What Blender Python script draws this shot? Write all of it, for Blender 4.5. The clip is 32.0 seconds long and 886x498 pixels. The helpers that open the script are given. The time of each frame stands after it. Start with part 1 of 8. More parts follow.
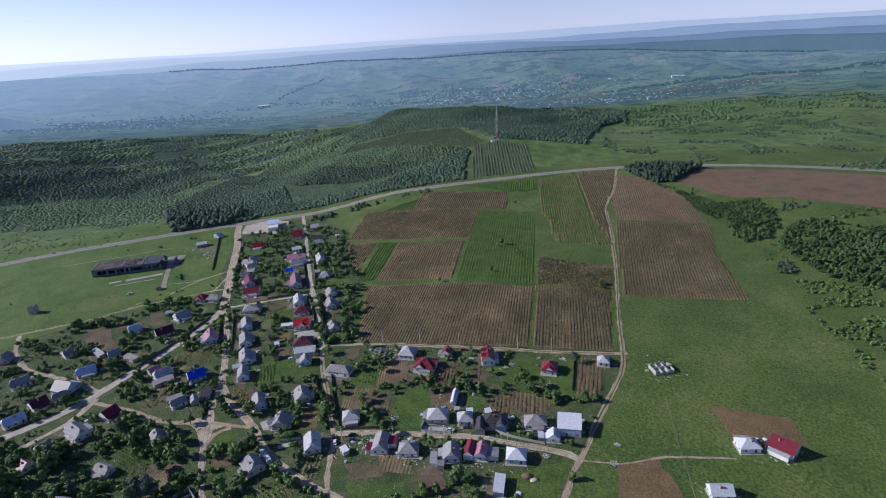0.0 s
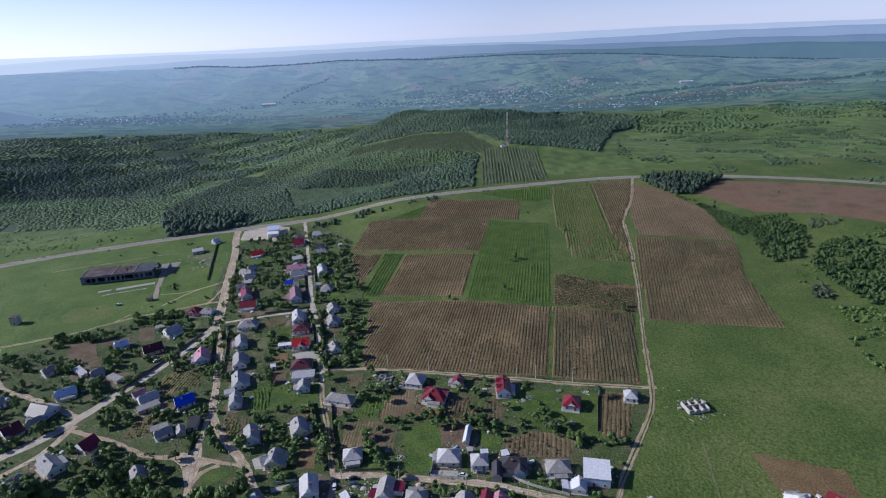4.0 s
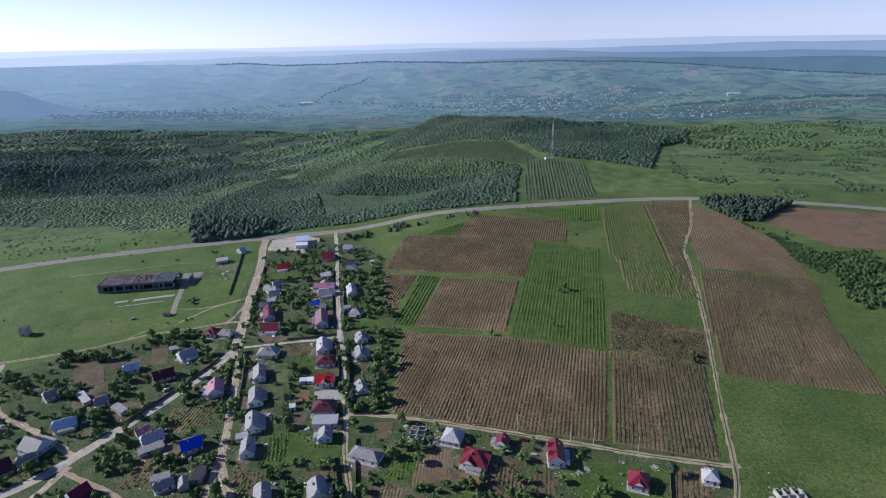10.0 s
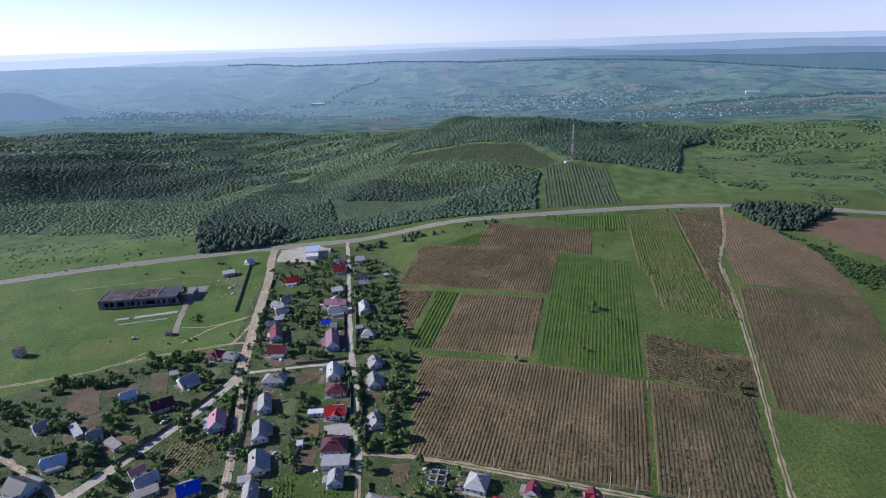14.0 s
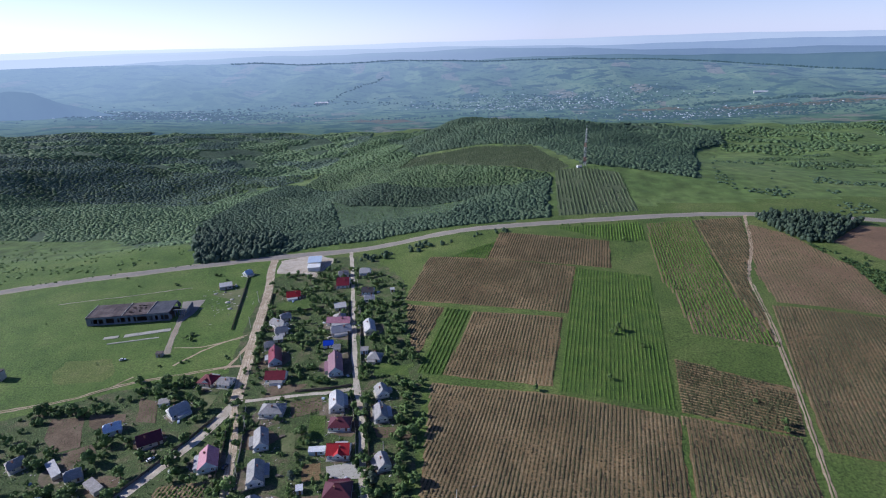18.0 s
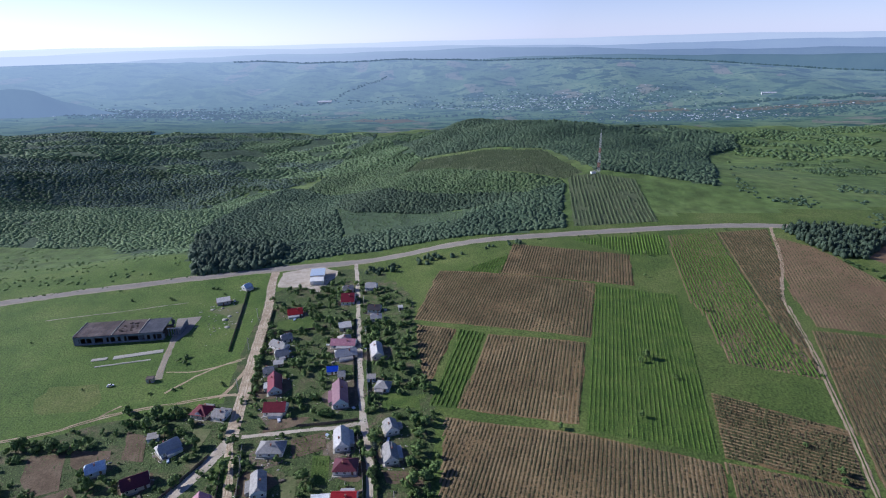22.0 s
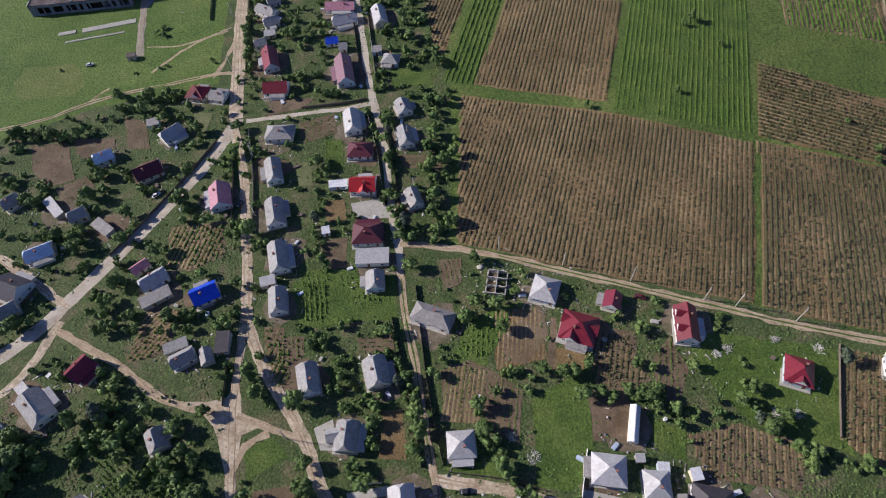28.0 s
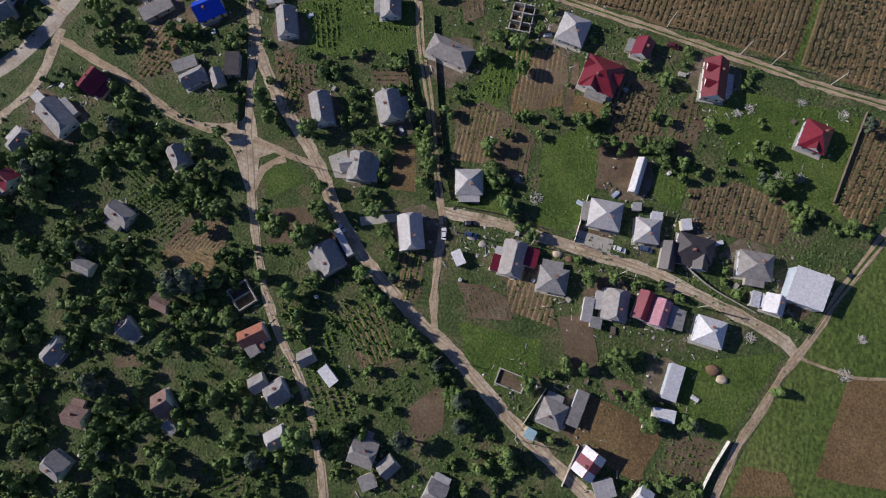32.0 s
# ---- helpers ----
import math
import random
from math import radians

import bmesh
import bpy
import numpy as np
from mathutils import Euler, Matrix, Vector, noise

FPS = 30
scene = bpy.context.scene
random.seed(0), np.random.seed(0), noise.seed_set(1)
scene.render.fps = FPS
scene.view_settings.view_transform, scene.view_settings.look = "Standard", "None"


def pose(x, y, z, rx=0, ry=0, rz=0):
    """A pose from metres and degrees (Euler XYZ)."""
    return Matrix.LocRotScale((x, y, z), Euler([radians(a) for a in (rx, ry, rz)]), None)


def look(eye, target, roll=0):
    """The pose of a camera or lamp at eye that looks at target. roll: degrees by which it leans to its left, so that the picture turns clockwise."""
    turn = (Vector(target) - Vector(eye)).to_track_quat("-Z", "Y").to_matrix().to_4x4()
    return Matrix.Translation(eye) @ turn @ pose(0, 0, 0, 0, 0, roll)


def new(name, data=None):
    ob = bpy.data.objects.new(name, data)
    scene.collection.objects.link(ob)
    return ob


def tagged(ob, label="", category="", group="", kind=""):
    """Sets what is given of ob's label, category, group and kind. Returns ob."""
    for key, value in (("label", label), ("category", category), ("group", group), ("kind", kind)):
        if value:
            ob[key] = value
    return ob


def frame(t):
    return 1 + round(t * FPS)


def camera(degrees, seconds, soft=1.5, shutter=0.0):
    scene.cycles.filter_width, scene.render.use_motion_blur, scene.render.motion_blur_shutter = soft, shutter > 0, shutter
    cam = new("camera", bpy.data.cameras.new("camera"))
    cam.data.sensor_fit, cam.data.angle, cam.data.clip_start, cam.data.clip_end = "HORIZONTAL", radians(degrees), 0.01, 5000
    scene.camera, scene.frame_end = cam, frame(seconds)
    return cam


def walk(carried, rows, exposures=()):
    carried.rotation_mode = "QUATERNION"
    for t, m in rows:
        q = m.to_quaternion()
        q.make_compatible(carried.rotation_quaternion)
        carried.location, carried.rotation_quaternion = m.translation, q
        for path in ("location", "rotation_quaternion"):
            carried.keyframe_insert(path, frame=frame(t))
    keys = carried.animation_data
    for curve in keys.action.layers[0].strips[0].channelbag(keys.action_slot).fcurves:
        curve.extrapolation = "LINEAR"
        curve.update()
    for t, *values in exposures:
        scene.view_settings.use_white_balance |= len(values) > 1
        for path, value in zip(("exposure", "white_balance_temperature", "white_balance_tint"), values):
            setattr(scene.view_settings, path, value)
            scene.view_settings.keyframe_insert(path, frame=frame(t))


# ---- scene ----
cam = camera(75.85, 32.0, 1.1)
PATH = [
    (0, (21.73, -32.22, 190.32), (22.30, 61.32, 154.95), -3.71),
    (1, (20.42, -24.27, 190.02), (21.33, 69.30, 154.75), -3.52),
    (2, (19.05, -16.35, 189.92), (20.11, 77.25, 154.73), -3.32),
    (3, (17.64, -8.50, 189.94), (18.44, 85.11, 154.78), -2.99),
    (3.5, (16.91, -4.61, 189.96), (17.43, 88.99, 154.77), -2.86),
    (5.5, (13.94, 10.91, 190.01), (13.19, 104.57, 154.97), -2.24),
    (6, (13.17, 14.81, 190.05), (11.97, 108.50, 155.12), -2.09),
    (7, (11.55, 22.65, 190.20), (9.59, 116.41, 155.47), -1.93),
    (8, (9.82, 30.50, 190.37), (7.07, 124.27, 155.73), -1.44),
    (9, (8.09, 38.29, 190.52), (4.32, 132.04, 155.92), -1.13),
    (10, (6.50, 46.02, 190.63), (1.69, 139.74, 156.07), -1.17),
    (11, (4.98, 53.79, 190.75), (-0.61, 147.40, 156.04), -1.12),
    (12, (3.43, 61.62, 190.95), (-2.84, 155.18, 156.19), -1.24),
    (13, (1.80, 69.44, 191.19), (-4.88, 163.00, 156.52), -1.40),
    (14, (0.06, 77.16, 191.34), (-6.83, 170.72, 156.72), -1.63),
    (14.5, (-0.85, 80.99, 191.35), (-7.74, 174.54, 156.70), -1.70),
    (16.5, (-4.65, 96.31, 191.42), (-11.79, 189.86, 156.82), -1.68),
    (17, (-5.67, 100.16, 191.53), (-12.88, 193.71, 156.92), -1.70),
    (18, (-7.92, 107.94, 191.97), (-15.28, 201.41, 157.18), -1.56),
    (19, (-10.34, 115.73, 192.52), (-17.86, 209.13, 157.59), -1.41),
    (20, (-12.80, 123.46, 193.07), (-20.36, 216.84, 158.12), -1.36),
    (21, (-15.22, 131.09, 193.60), (-22.84, 224.45, 158.60), -1.34),
    (22, (-17.49, 138.57, 194.04), (-25.18, 231.93, 159.04), -1.27),
    (22.5, (-18.52, 142.20, 194.21), (-26.29, 235.49, 159.04), -1.31),
    (23, (-19.50, 145.74, 194.34), (-27.32, 238.16, 156.96), -1.38),
    (23.5, (-20.47, 149.17, 194.46), (-28.21, 239.85, 153.01), -1.42),
    (24, (-21.47, 152.47, 194.53), (-29.11, 240.68, 148.05), -1.49),
    (24.5, (-22.47, 155.50, 194.50), (-29.95, 240.81, 142.87), -1.56),
    (25, (-23.28, 158.03, 194.23), (-30.59, 239.82, 137.17), -1.69),
    (25.5, (-23.80, 159.96, 193.70), (-31.14, 238.40, 132.11), -1.92),
    (27.5, (-26.54, 167.51, 190.58), (-33.10, 229.40, 112.31), -3.47),
    (28, (-26.63, 167.83, 190.43), (-33.44, 224.83, 108.55), -3.86),
    (28.5, (-26.76, 168.04, 190.34), (-33.75, 220.24, 105.33), -4.25),
    (29, (-26.90, 168.17, 190.31), (-34.02, 215.12, 102.30), -4.56),
    (29.5, (-27.03, 168.25, 190.30), (-34.13, 210.18, 99.79), -4.82),
    (30, (-27.15, 168.29, 190.29), (-33.98, 204.59, 97.36), -5.15),
    (30.5, (-27.24, 168.30, 190.27), (-33.83, 199.55, 95.51), -5.81),
    (31, (-27.31, 168.27, 190.26), (-33.53, 194.17, 93.87), -6.80),
    (31.5, (-27.37, 168.20, 190.23), (-33.12, 189.05, 92.60), -8.18),
    (32, (-27.41, 168.07, 190.20), (-32.45, 183.50, 91.53), -10.34),
]
walk(cam, [(t, look(eye, target, roll)) for t, eye, target, roll in PATH],
     exposures=((0, -0.08, 5550, 13.5), (6, -0.03, 5550, 13.5), (10, 0.03, 5550, 13.5), (13, 0.09, 5550, 13.5), (22, 0.10, 5550, 13.5), (24, 0.10, 5650, 15), (25.5, 0.22, 5850, 15.5), (28, 0.17, 6150, 15), (30, 0.24, 6200, 15), (31, 0.0, 6200, 15), (32, -0.22, 6200, 15)))

# World and sun: late light from the west, low and slightly warm.
SUN_FROM = Vector((-0.88, 0.10, 0.465)).normalized()
world = bpy.data.worlds.new("sky")
scene.world = world
world.use_nodes = True
wn = world.node_tree
sky = wn.nodes.new("ShaderNodeTexSky")
sky.sky_type, sky.sun_disc = "NISHITA", False
sky.sun_elevation = math.asin(SUN_FROM.z)
sky.sun_rotation = math.atan2(SUN_FROM.x, SUN_FROM.y)
sky.air_density, sky.dust_density, sky.ozone_density = 1.0, 0.3, 3.0
back = wn.nodes["Background"]
back.inputs["Strength"].default_value = 0.095
tint = wn.nodes.new("ShaderNodeVectorMath")
tint.operation = "MULTIPLY"
tint.inputs[1].default_value = (0.50, 0.55, 0.80)
wn.links.new(sky.outputs["Color"], tint.inputs[0])
# Whitish air low over the horizon, all the way round.
where = wn.nodes.new("ShaderNodeTexCoord")
split = wn.nodes.new("ShaderNodeSeparateXYZ")
wn.links.new(where.outputs["Generated"], split.inputs["Vector"])
low = wn.nodes.new("ShaderNodeMapRange")
low.inputs["From Min"].default_value, low.inputs["From Max"].default_value = 0.0, 1.0
low.inputs["To Min"].default_value, low.inputs["To Max"].default_value = 1.0, 0.0
wn.links.new(split.outputs["Z"], low.inputs["Value"])
fall = wn.nodes.new("ShaderNodeMath")
fall.operation = "POWER"
fall.inputs[1].default_value = 6.5
wn.links.new(low.outputs["Result"], fall.inputs[0])
# Brighter towards the sun's side.
toward = wn.nodes.new("ShaderNodeVectorMath")
toward.operation = "DOT_PRODUCT"
toward.inputs[1].default_value = SUN_FROM
wn.links.new(where.outputs["Generated"], toward.inputs[0])
glare = wn.nodes.new("ShaderNodeMapRange")
glare.inputs["From Min"].default_value, glare.inputs["From Max"].default_value = 0.0, 1.0
glare.inputs["To Min"].default_value, glare.inputs["To Max"].default_value = 0.85, 2.0
wn.links.new(toward.outputs["Value"], glare.inputs["Value"])
fuller = wn.nodes.new("ShaderNodeMath")
fuller.operation = "MULTIPLY"
wn.links.new(fall.outputs["Value"], fuller.inputs[0])
wn.links.new(glare.outputs["Result"], fuller.inputs[1])
haze = wn.nodes.new("ShaderNodeVectorMath")
haze.operation = "SCALE"
haze.inputs[0].default_value = (5.2, 5.2, 6.2)
wn.links.new(fuller.outputs["Value"], haze.inputs["Scale"])
air = wn.nodes.new("ShaderNodeVectorMath")
air.operation = "ADD"
wn.links.new(tint.outputs["Vector"], air.inputs[0])
wn.links.new(haze.outputs["Vector"], air.inputs[1])
wn.links.new(air.outputs["Vector"], back.inputs["Color"])
sun = new("sun", bpy.data.lights.new("sun", "SUN"))
sun.data.energy, sun.data.angle, sun.data.color = 5.0, radians(0.6), (1.0, 0.92, 0.81)
sun.matrix_world = look(SUN_FROM * 900, (0, 0, 0))


# ---- materials ----
def noise_mat(name, cols, scale=0.3, detail=6.0, rough=0.9, bump=0.0, bump_scale=4.0, fine=0.0, fine_scale=6.0, rand=0.0, metal=0.0, spec=0.3):
    """Colours blended by a noise of world size; fine: a second, smaller mottling; rand: lightness by object."""
    m = bpy.data.materials.new(name)
    m.use_nodes = True
    n, l = m.node_tree.nodes, m.node_tree.links
    bsdf = n["Principled BSDF"]
    geo = n.new("ShaderNodeNewGeometry")
    tex = n.new("ShaderNodeTexNoise")
    tex.inputs["Scale"].default_value, tex.inputs["Detail"].default_value, tex.inputs["Roughness"].default_value = scale, detail, 0.65
    l.new(geo.outputs["Position"], tex.inputs["Vector"])
    ramp = n.new("ShaderNodeValToRGB")
    els = ramp.color_ramp.elements
    for k, c in enumerate(cols):
        at = 0.3 + 0.4 * k / max(len(cols) - 1, 1)
        e = els[k] if k < 2 else els.new(at)
        e.position, e.color = at, (*c, 1)
    l.new(tex.outputs["Fac"], ramp.inputs["Fac"])
    out = ramp.outputs["Color"]
    if fine:
        t2 = n.new("ShaderNodeTexNoise")
        t2.inputs["Scale"].default_value, t2.inputs["Detail"].default_value = fine_scale, 4.0
        l.new(geo.outputs["Position"], t2.inputs["Vector"])
        rng = n.new("ShaderNodeMapRange")
        rng.inputs["From Min"].default_value, rng.inputs["From Max"].default_value = 0.3, 0.7
        rng.inputs["To Min"].default_value, rng.inputs["To Max"].default_value = 1 - fine, 1 + fine
        l.new(t2.outputs["Fac"], rng.inputs["Value"])
        out = scaled(n, l, out, rng.outputs["Result"])
    if rand:
        info = n.new("ShaderNodeObjectInfo")
        isl = n.new("ShaderNodeNewGeometry")
        add = n.new("ShaderNodeMath")
        add.operation = "ADD"
        l.new(info.outputs["Random"], add.inputs[0])
        l.new(isl.outputs["Random Per Island"], add.inputs[1])
        rng = n.new("ShaderNodeMapRange")
        rng.inputs["From Max"].default_value = 2.0
        rng.inputs["To Min"].default_value, rng.inputs["To Max"].default_value = 1 - rand, 1 + rand
        l.new(add.outputs["Value"], rng.inputs["Value"])
        out = scaled(n, l, out, rng.outputs["Result"])
    l.new(out, bsdf.inputs["Base Color"])
    bsdf.inputs["Roughness"].default_value, bsdf.inputs["Metallic"].default_value = rough, metal
    bsdf.inputs["Specular IOR Level"].default_value = spec
    if bump:
        t3 = n.new("ShaderNodeTexNoise")
        t3.inputs["Scale"].default_value, t3.inputs["Detail"].default_value = bump_scale, 5.0
        l.new(geo.outputs["Position"], t3.inputs["Vector"])
        b = n.new("ShaderNodeBump")
        b.inputs["Distance"].default_value, b.inputs["Strength"].default_value = bump, 1.0
        l.new(t3.outputs["Fac"], b.inputs["Height"])
        l.new(b.outputs["Normal"], bsdf.inputs["Normal"])
    return m


def scaled(n, l, colour, value):
    mul = n.new("ShaderNodeVectorMath")
    mul.operation = "SCALE"
    l.new(colour, mul.inputs[0])
    l.new(value, mul.inputs["Scale"])
    return mul.outputs["Vector"]


def sheet_roof(name, a, b, rough=0.55, pitch=0.22, metal=0.0):
    """Corrugated or profiled roof sheets: ribs run down the slope (local y), sheets step along local x, weathered patches."""
    return noise_mat(name, (a, b), scale=0.55, detail=8, rough=rough, fine=0.15, fine_scale=1.3, rand=0.16, metal=metal, spec=0.4)


M_MEADOW = noise_mat("meadow_grass", ((0.056, 0.096, 0.018), (0.090, 0.132, 0.028), (0.140, 0.168, 0.048)), scale=0.022, detail=10, bump=0.6, bump_scale=0.7, fine=0.44, fine_scale=0.8)
M_PASTURE = noise_mat("grazed_pasture", ((0.058, 0.110, 0.018), (0.090, 0.148, 0.027), (0.134, 0.178, 0.044)), scale=0.03, detail=10, bump=0.5, bump_scale=0.8, fine=0.44, fine_scale=0.9)
M_YARD = noise_mat("yard_weeds", ((0.040, 0.068, 0.020), (0.072, 0.102, 0.032), (0.150, 0.122, 0.074)), scale=0.10, detail=9, bump=0.5, bump_scale=1.1, fine=0.48, fine_scale=1.2)
M_FARLAND = noise_mat("scrub_country", ((0.068, 0.116, 0.030), (0.108, 0.164, 0.044), (0.150, 0.194, 0.062)), scale=0.006, detail=9, bump=2.0, bump_scale=0.09, fine=0.35, fine_scale=0.06)
M_WOODFLOOR = noise_mat("leafy_wood_floor", ((0.044, 0.074, 0.040), (0.064, 0.102, 0.052), (0.086, 0.128, 0.062)), scale=0.012, detail=8, bump=1.5, bump_scale=0.15, fine=0.3, fine_scale=0.12)
M_BERM = noise_mat("pale_ridge_soil", ((0.140, 0.098, 0.050), (0.215, 0.156, 0.080), (0.320, 0.238, 0.128)), scale=0.035, detail=9, fine=0.42, fine_scale=1.3)
M_SOIL = noise_mat("tilled_soil", ((0.122, 0.080, 0.037), (0.176, 0.118, 0.054), (0.236, 0.164, 0.080)), scale=0.05, detail=9, bump=0.3, bump_scale=1.6, fine=0.38, fine_scale=1.5)
M_SOIL_RED = noise_mat("bare_red_soil", ((0.13, 0.085, 0.05), (0.20, 0.125, 0.075), (0.11, 0.10, 0.05)), scale=0.03, detail=8, bump=0.2, bump_scale=1.2, fine=0.15, fine_scale=0.7)
M_DIRT = noise_mat("dirt_road", ((0.26, 0.198, 0.134), (0.45, 0.366, 0.260), (0.59, 0.505, 0.392)), scale=0.16, detail=8, bump=0.12, bump_scale=1.5, fine=0.28, fine_scale=0.9)
M_TRACK = noise_mat("earth_track", ((0.22, 0.165, 0.10), (0.40, 0.31, 0.205), (0.47, 0.38, 0.27)), scale=0.2, detail=8, bump=0.12, bump_scale=1.5, fine=0.2, fine_scale=1.2)
M_ASPHALT = noise_mat("worn_asphalt", ((0.23, 0.205, 0.18), (0.31, 0.28, 0.245)), scale=0.12, detail=8, rough=0.85, bump=0.03, bump_scale=6, fine=0.10, fine_scale=1.0)
M_SHOULDER = noise_mat("gravel_shoulder", ((0.26, 0.23, 0.17), (0.36, 0.32, 0.25)), scale=0.2, detail=7, bump=0.08, bump_scale=3, fine=0.2, fine_scale=2)


def math_node(n, l, how, a, b):
    one = n.new("ShaderNodeMath")
    one.operation = how
    for k, v in enumerate((a, b)):
        if isinstance(v, (int, float)):
            one.inputs[k].default_value = v
        else:
            l.new(v, one.inputs[k])
    return one.outputs["Value"]


def mixed(n, l, factor, a, b):
    mix = n.new("ShaderNodeMix")
    mix.data_type = "RGBA"
    l.new(factor, mix.inputs["Factor"])
    for key, v in (("A", a), ("B", b)):
        if isinstance(v, tuple):
            mix.inputs[key].default_value = (*v, 1)
        else:
            l.new(v, mix.inputs[key])
    return mix.outputs["Result"]


def ranged(n, l, value, lo, hi, a=0.0, b=1.0):
    rng = n.new("ShaderNodeMapRange")
    rng.inputs["From Min"].default_value, rng.inputs["From Max"].default_value = lo, hi
    rng.inputs["To Min"].default_value, rng.inputs["To Max"].default_value = a, b
    l.new(value, rng.inputs["Value"])
    return rng.outputs["Result"]


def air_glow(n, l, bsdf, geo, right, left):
    """Emission that stands in for haze before the distance, brighter towards the sun's side of the sky."""
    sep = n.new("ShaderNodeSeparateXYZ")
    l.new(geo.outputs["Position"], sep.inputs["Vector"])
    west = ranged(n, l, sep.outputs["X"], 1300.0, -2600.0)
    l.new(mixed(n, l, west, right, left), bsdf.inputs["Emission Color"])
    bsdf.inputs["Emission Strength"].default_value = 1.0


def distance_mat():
    """Far valley: patchwork of fields and woods, a plain backdrop with haze put into its glow."""
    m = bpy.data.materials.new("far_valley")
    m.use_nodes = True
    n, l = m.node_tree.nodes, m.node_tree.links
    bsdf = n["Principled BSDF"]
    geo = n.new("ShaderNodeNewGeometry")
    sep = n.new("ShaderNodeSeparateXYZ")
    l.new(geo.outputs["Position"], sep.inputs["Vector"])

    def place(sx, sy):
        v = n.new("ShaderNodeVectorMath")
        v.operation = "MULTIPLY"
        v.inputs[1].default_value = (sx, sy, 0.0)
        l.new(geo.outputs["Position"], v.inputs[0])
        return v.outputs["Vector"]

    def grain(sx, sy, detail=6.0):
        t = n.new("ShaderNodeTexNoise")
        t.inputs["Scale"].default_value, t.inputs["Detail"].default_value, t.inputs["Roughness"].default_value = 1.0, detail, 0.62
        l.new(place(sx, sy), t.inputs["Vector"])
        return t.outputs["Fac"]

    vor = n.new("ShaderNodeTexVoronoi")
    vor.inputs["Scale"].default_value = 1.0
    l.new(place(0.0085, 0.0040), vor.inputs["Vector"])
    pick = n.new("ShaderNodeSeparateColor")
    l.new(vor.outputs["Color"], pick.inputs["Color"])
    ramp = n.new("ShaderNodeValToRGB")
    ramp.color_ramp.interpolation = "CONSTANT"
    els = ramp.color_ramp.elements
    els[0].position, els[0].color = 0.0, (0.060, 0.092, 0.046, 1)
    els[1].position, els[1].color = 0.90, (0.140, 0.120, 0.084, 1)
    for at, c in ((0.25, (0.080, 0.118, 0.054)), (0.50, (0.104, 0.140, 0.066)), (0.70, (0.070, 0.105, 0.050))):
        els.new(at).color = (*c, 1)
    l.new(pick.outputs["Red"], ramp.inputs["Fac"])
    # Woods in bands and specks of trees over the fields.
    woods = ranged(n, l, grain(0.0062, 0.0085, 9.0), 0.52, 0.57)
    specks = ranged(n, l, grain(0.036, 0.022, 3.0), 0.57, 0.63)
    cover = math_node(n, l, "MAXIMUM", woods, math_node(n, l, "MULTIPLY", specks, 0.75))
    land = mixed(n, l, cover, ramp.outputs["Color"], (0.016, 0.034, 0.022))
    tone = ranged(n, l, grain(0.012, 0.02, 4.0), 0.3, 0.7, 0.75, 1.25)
    # Base colour weakens towards the west as part of the painted haze.
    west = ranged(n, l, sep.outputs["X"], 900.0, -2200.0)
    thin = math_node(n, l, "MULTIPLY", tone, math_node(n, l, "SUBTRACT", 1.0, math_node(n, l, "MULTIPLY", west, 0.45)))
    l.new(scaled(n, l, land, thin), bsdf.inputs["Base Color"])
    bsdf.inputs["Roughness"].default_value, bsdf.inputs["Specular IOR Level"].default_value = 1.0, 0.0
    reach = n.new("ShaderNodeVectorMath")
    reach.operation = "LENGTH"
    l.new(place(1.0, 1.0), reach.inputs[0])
    # Haze painted as emission, stronger with distance and towards the west.
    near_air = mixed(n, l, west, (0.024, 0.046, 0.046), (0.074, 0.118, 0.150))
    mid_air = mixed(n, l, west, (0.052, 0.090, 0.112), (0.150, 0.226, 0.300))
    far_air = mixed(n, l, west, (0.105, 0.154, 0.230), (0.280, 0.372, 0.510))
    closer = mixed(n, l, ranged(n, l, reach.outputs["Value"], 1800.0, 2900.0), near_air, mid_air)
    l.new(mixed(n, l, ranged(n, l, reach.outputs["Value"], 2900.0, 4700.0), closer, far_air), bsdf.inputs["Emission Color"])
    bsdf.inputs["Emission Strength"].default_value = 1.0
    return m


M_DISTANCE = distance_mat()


# A far surface with painted haze: dark base colours under emitted glow.
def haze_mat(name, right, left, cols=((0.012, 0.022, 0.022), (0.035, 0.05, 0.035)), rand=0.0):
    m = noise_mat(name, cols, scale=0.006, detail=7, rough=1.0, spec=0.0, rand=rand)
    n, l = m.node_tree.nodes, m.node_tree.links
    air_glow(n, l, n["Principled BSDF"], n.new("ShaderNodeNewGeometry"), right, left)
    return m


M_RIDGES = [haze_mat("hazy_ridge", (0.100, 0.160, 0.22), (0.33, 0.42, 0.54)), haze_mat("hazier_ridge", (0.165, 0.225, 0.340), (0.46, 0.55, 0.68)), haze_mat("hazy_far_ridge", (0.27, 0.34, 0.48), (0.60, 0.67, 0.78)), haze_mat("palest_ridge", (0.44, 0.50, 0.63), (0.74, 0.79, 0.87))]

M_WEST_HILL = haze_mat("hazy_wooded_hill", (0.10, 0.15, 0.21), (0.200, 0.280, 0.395))

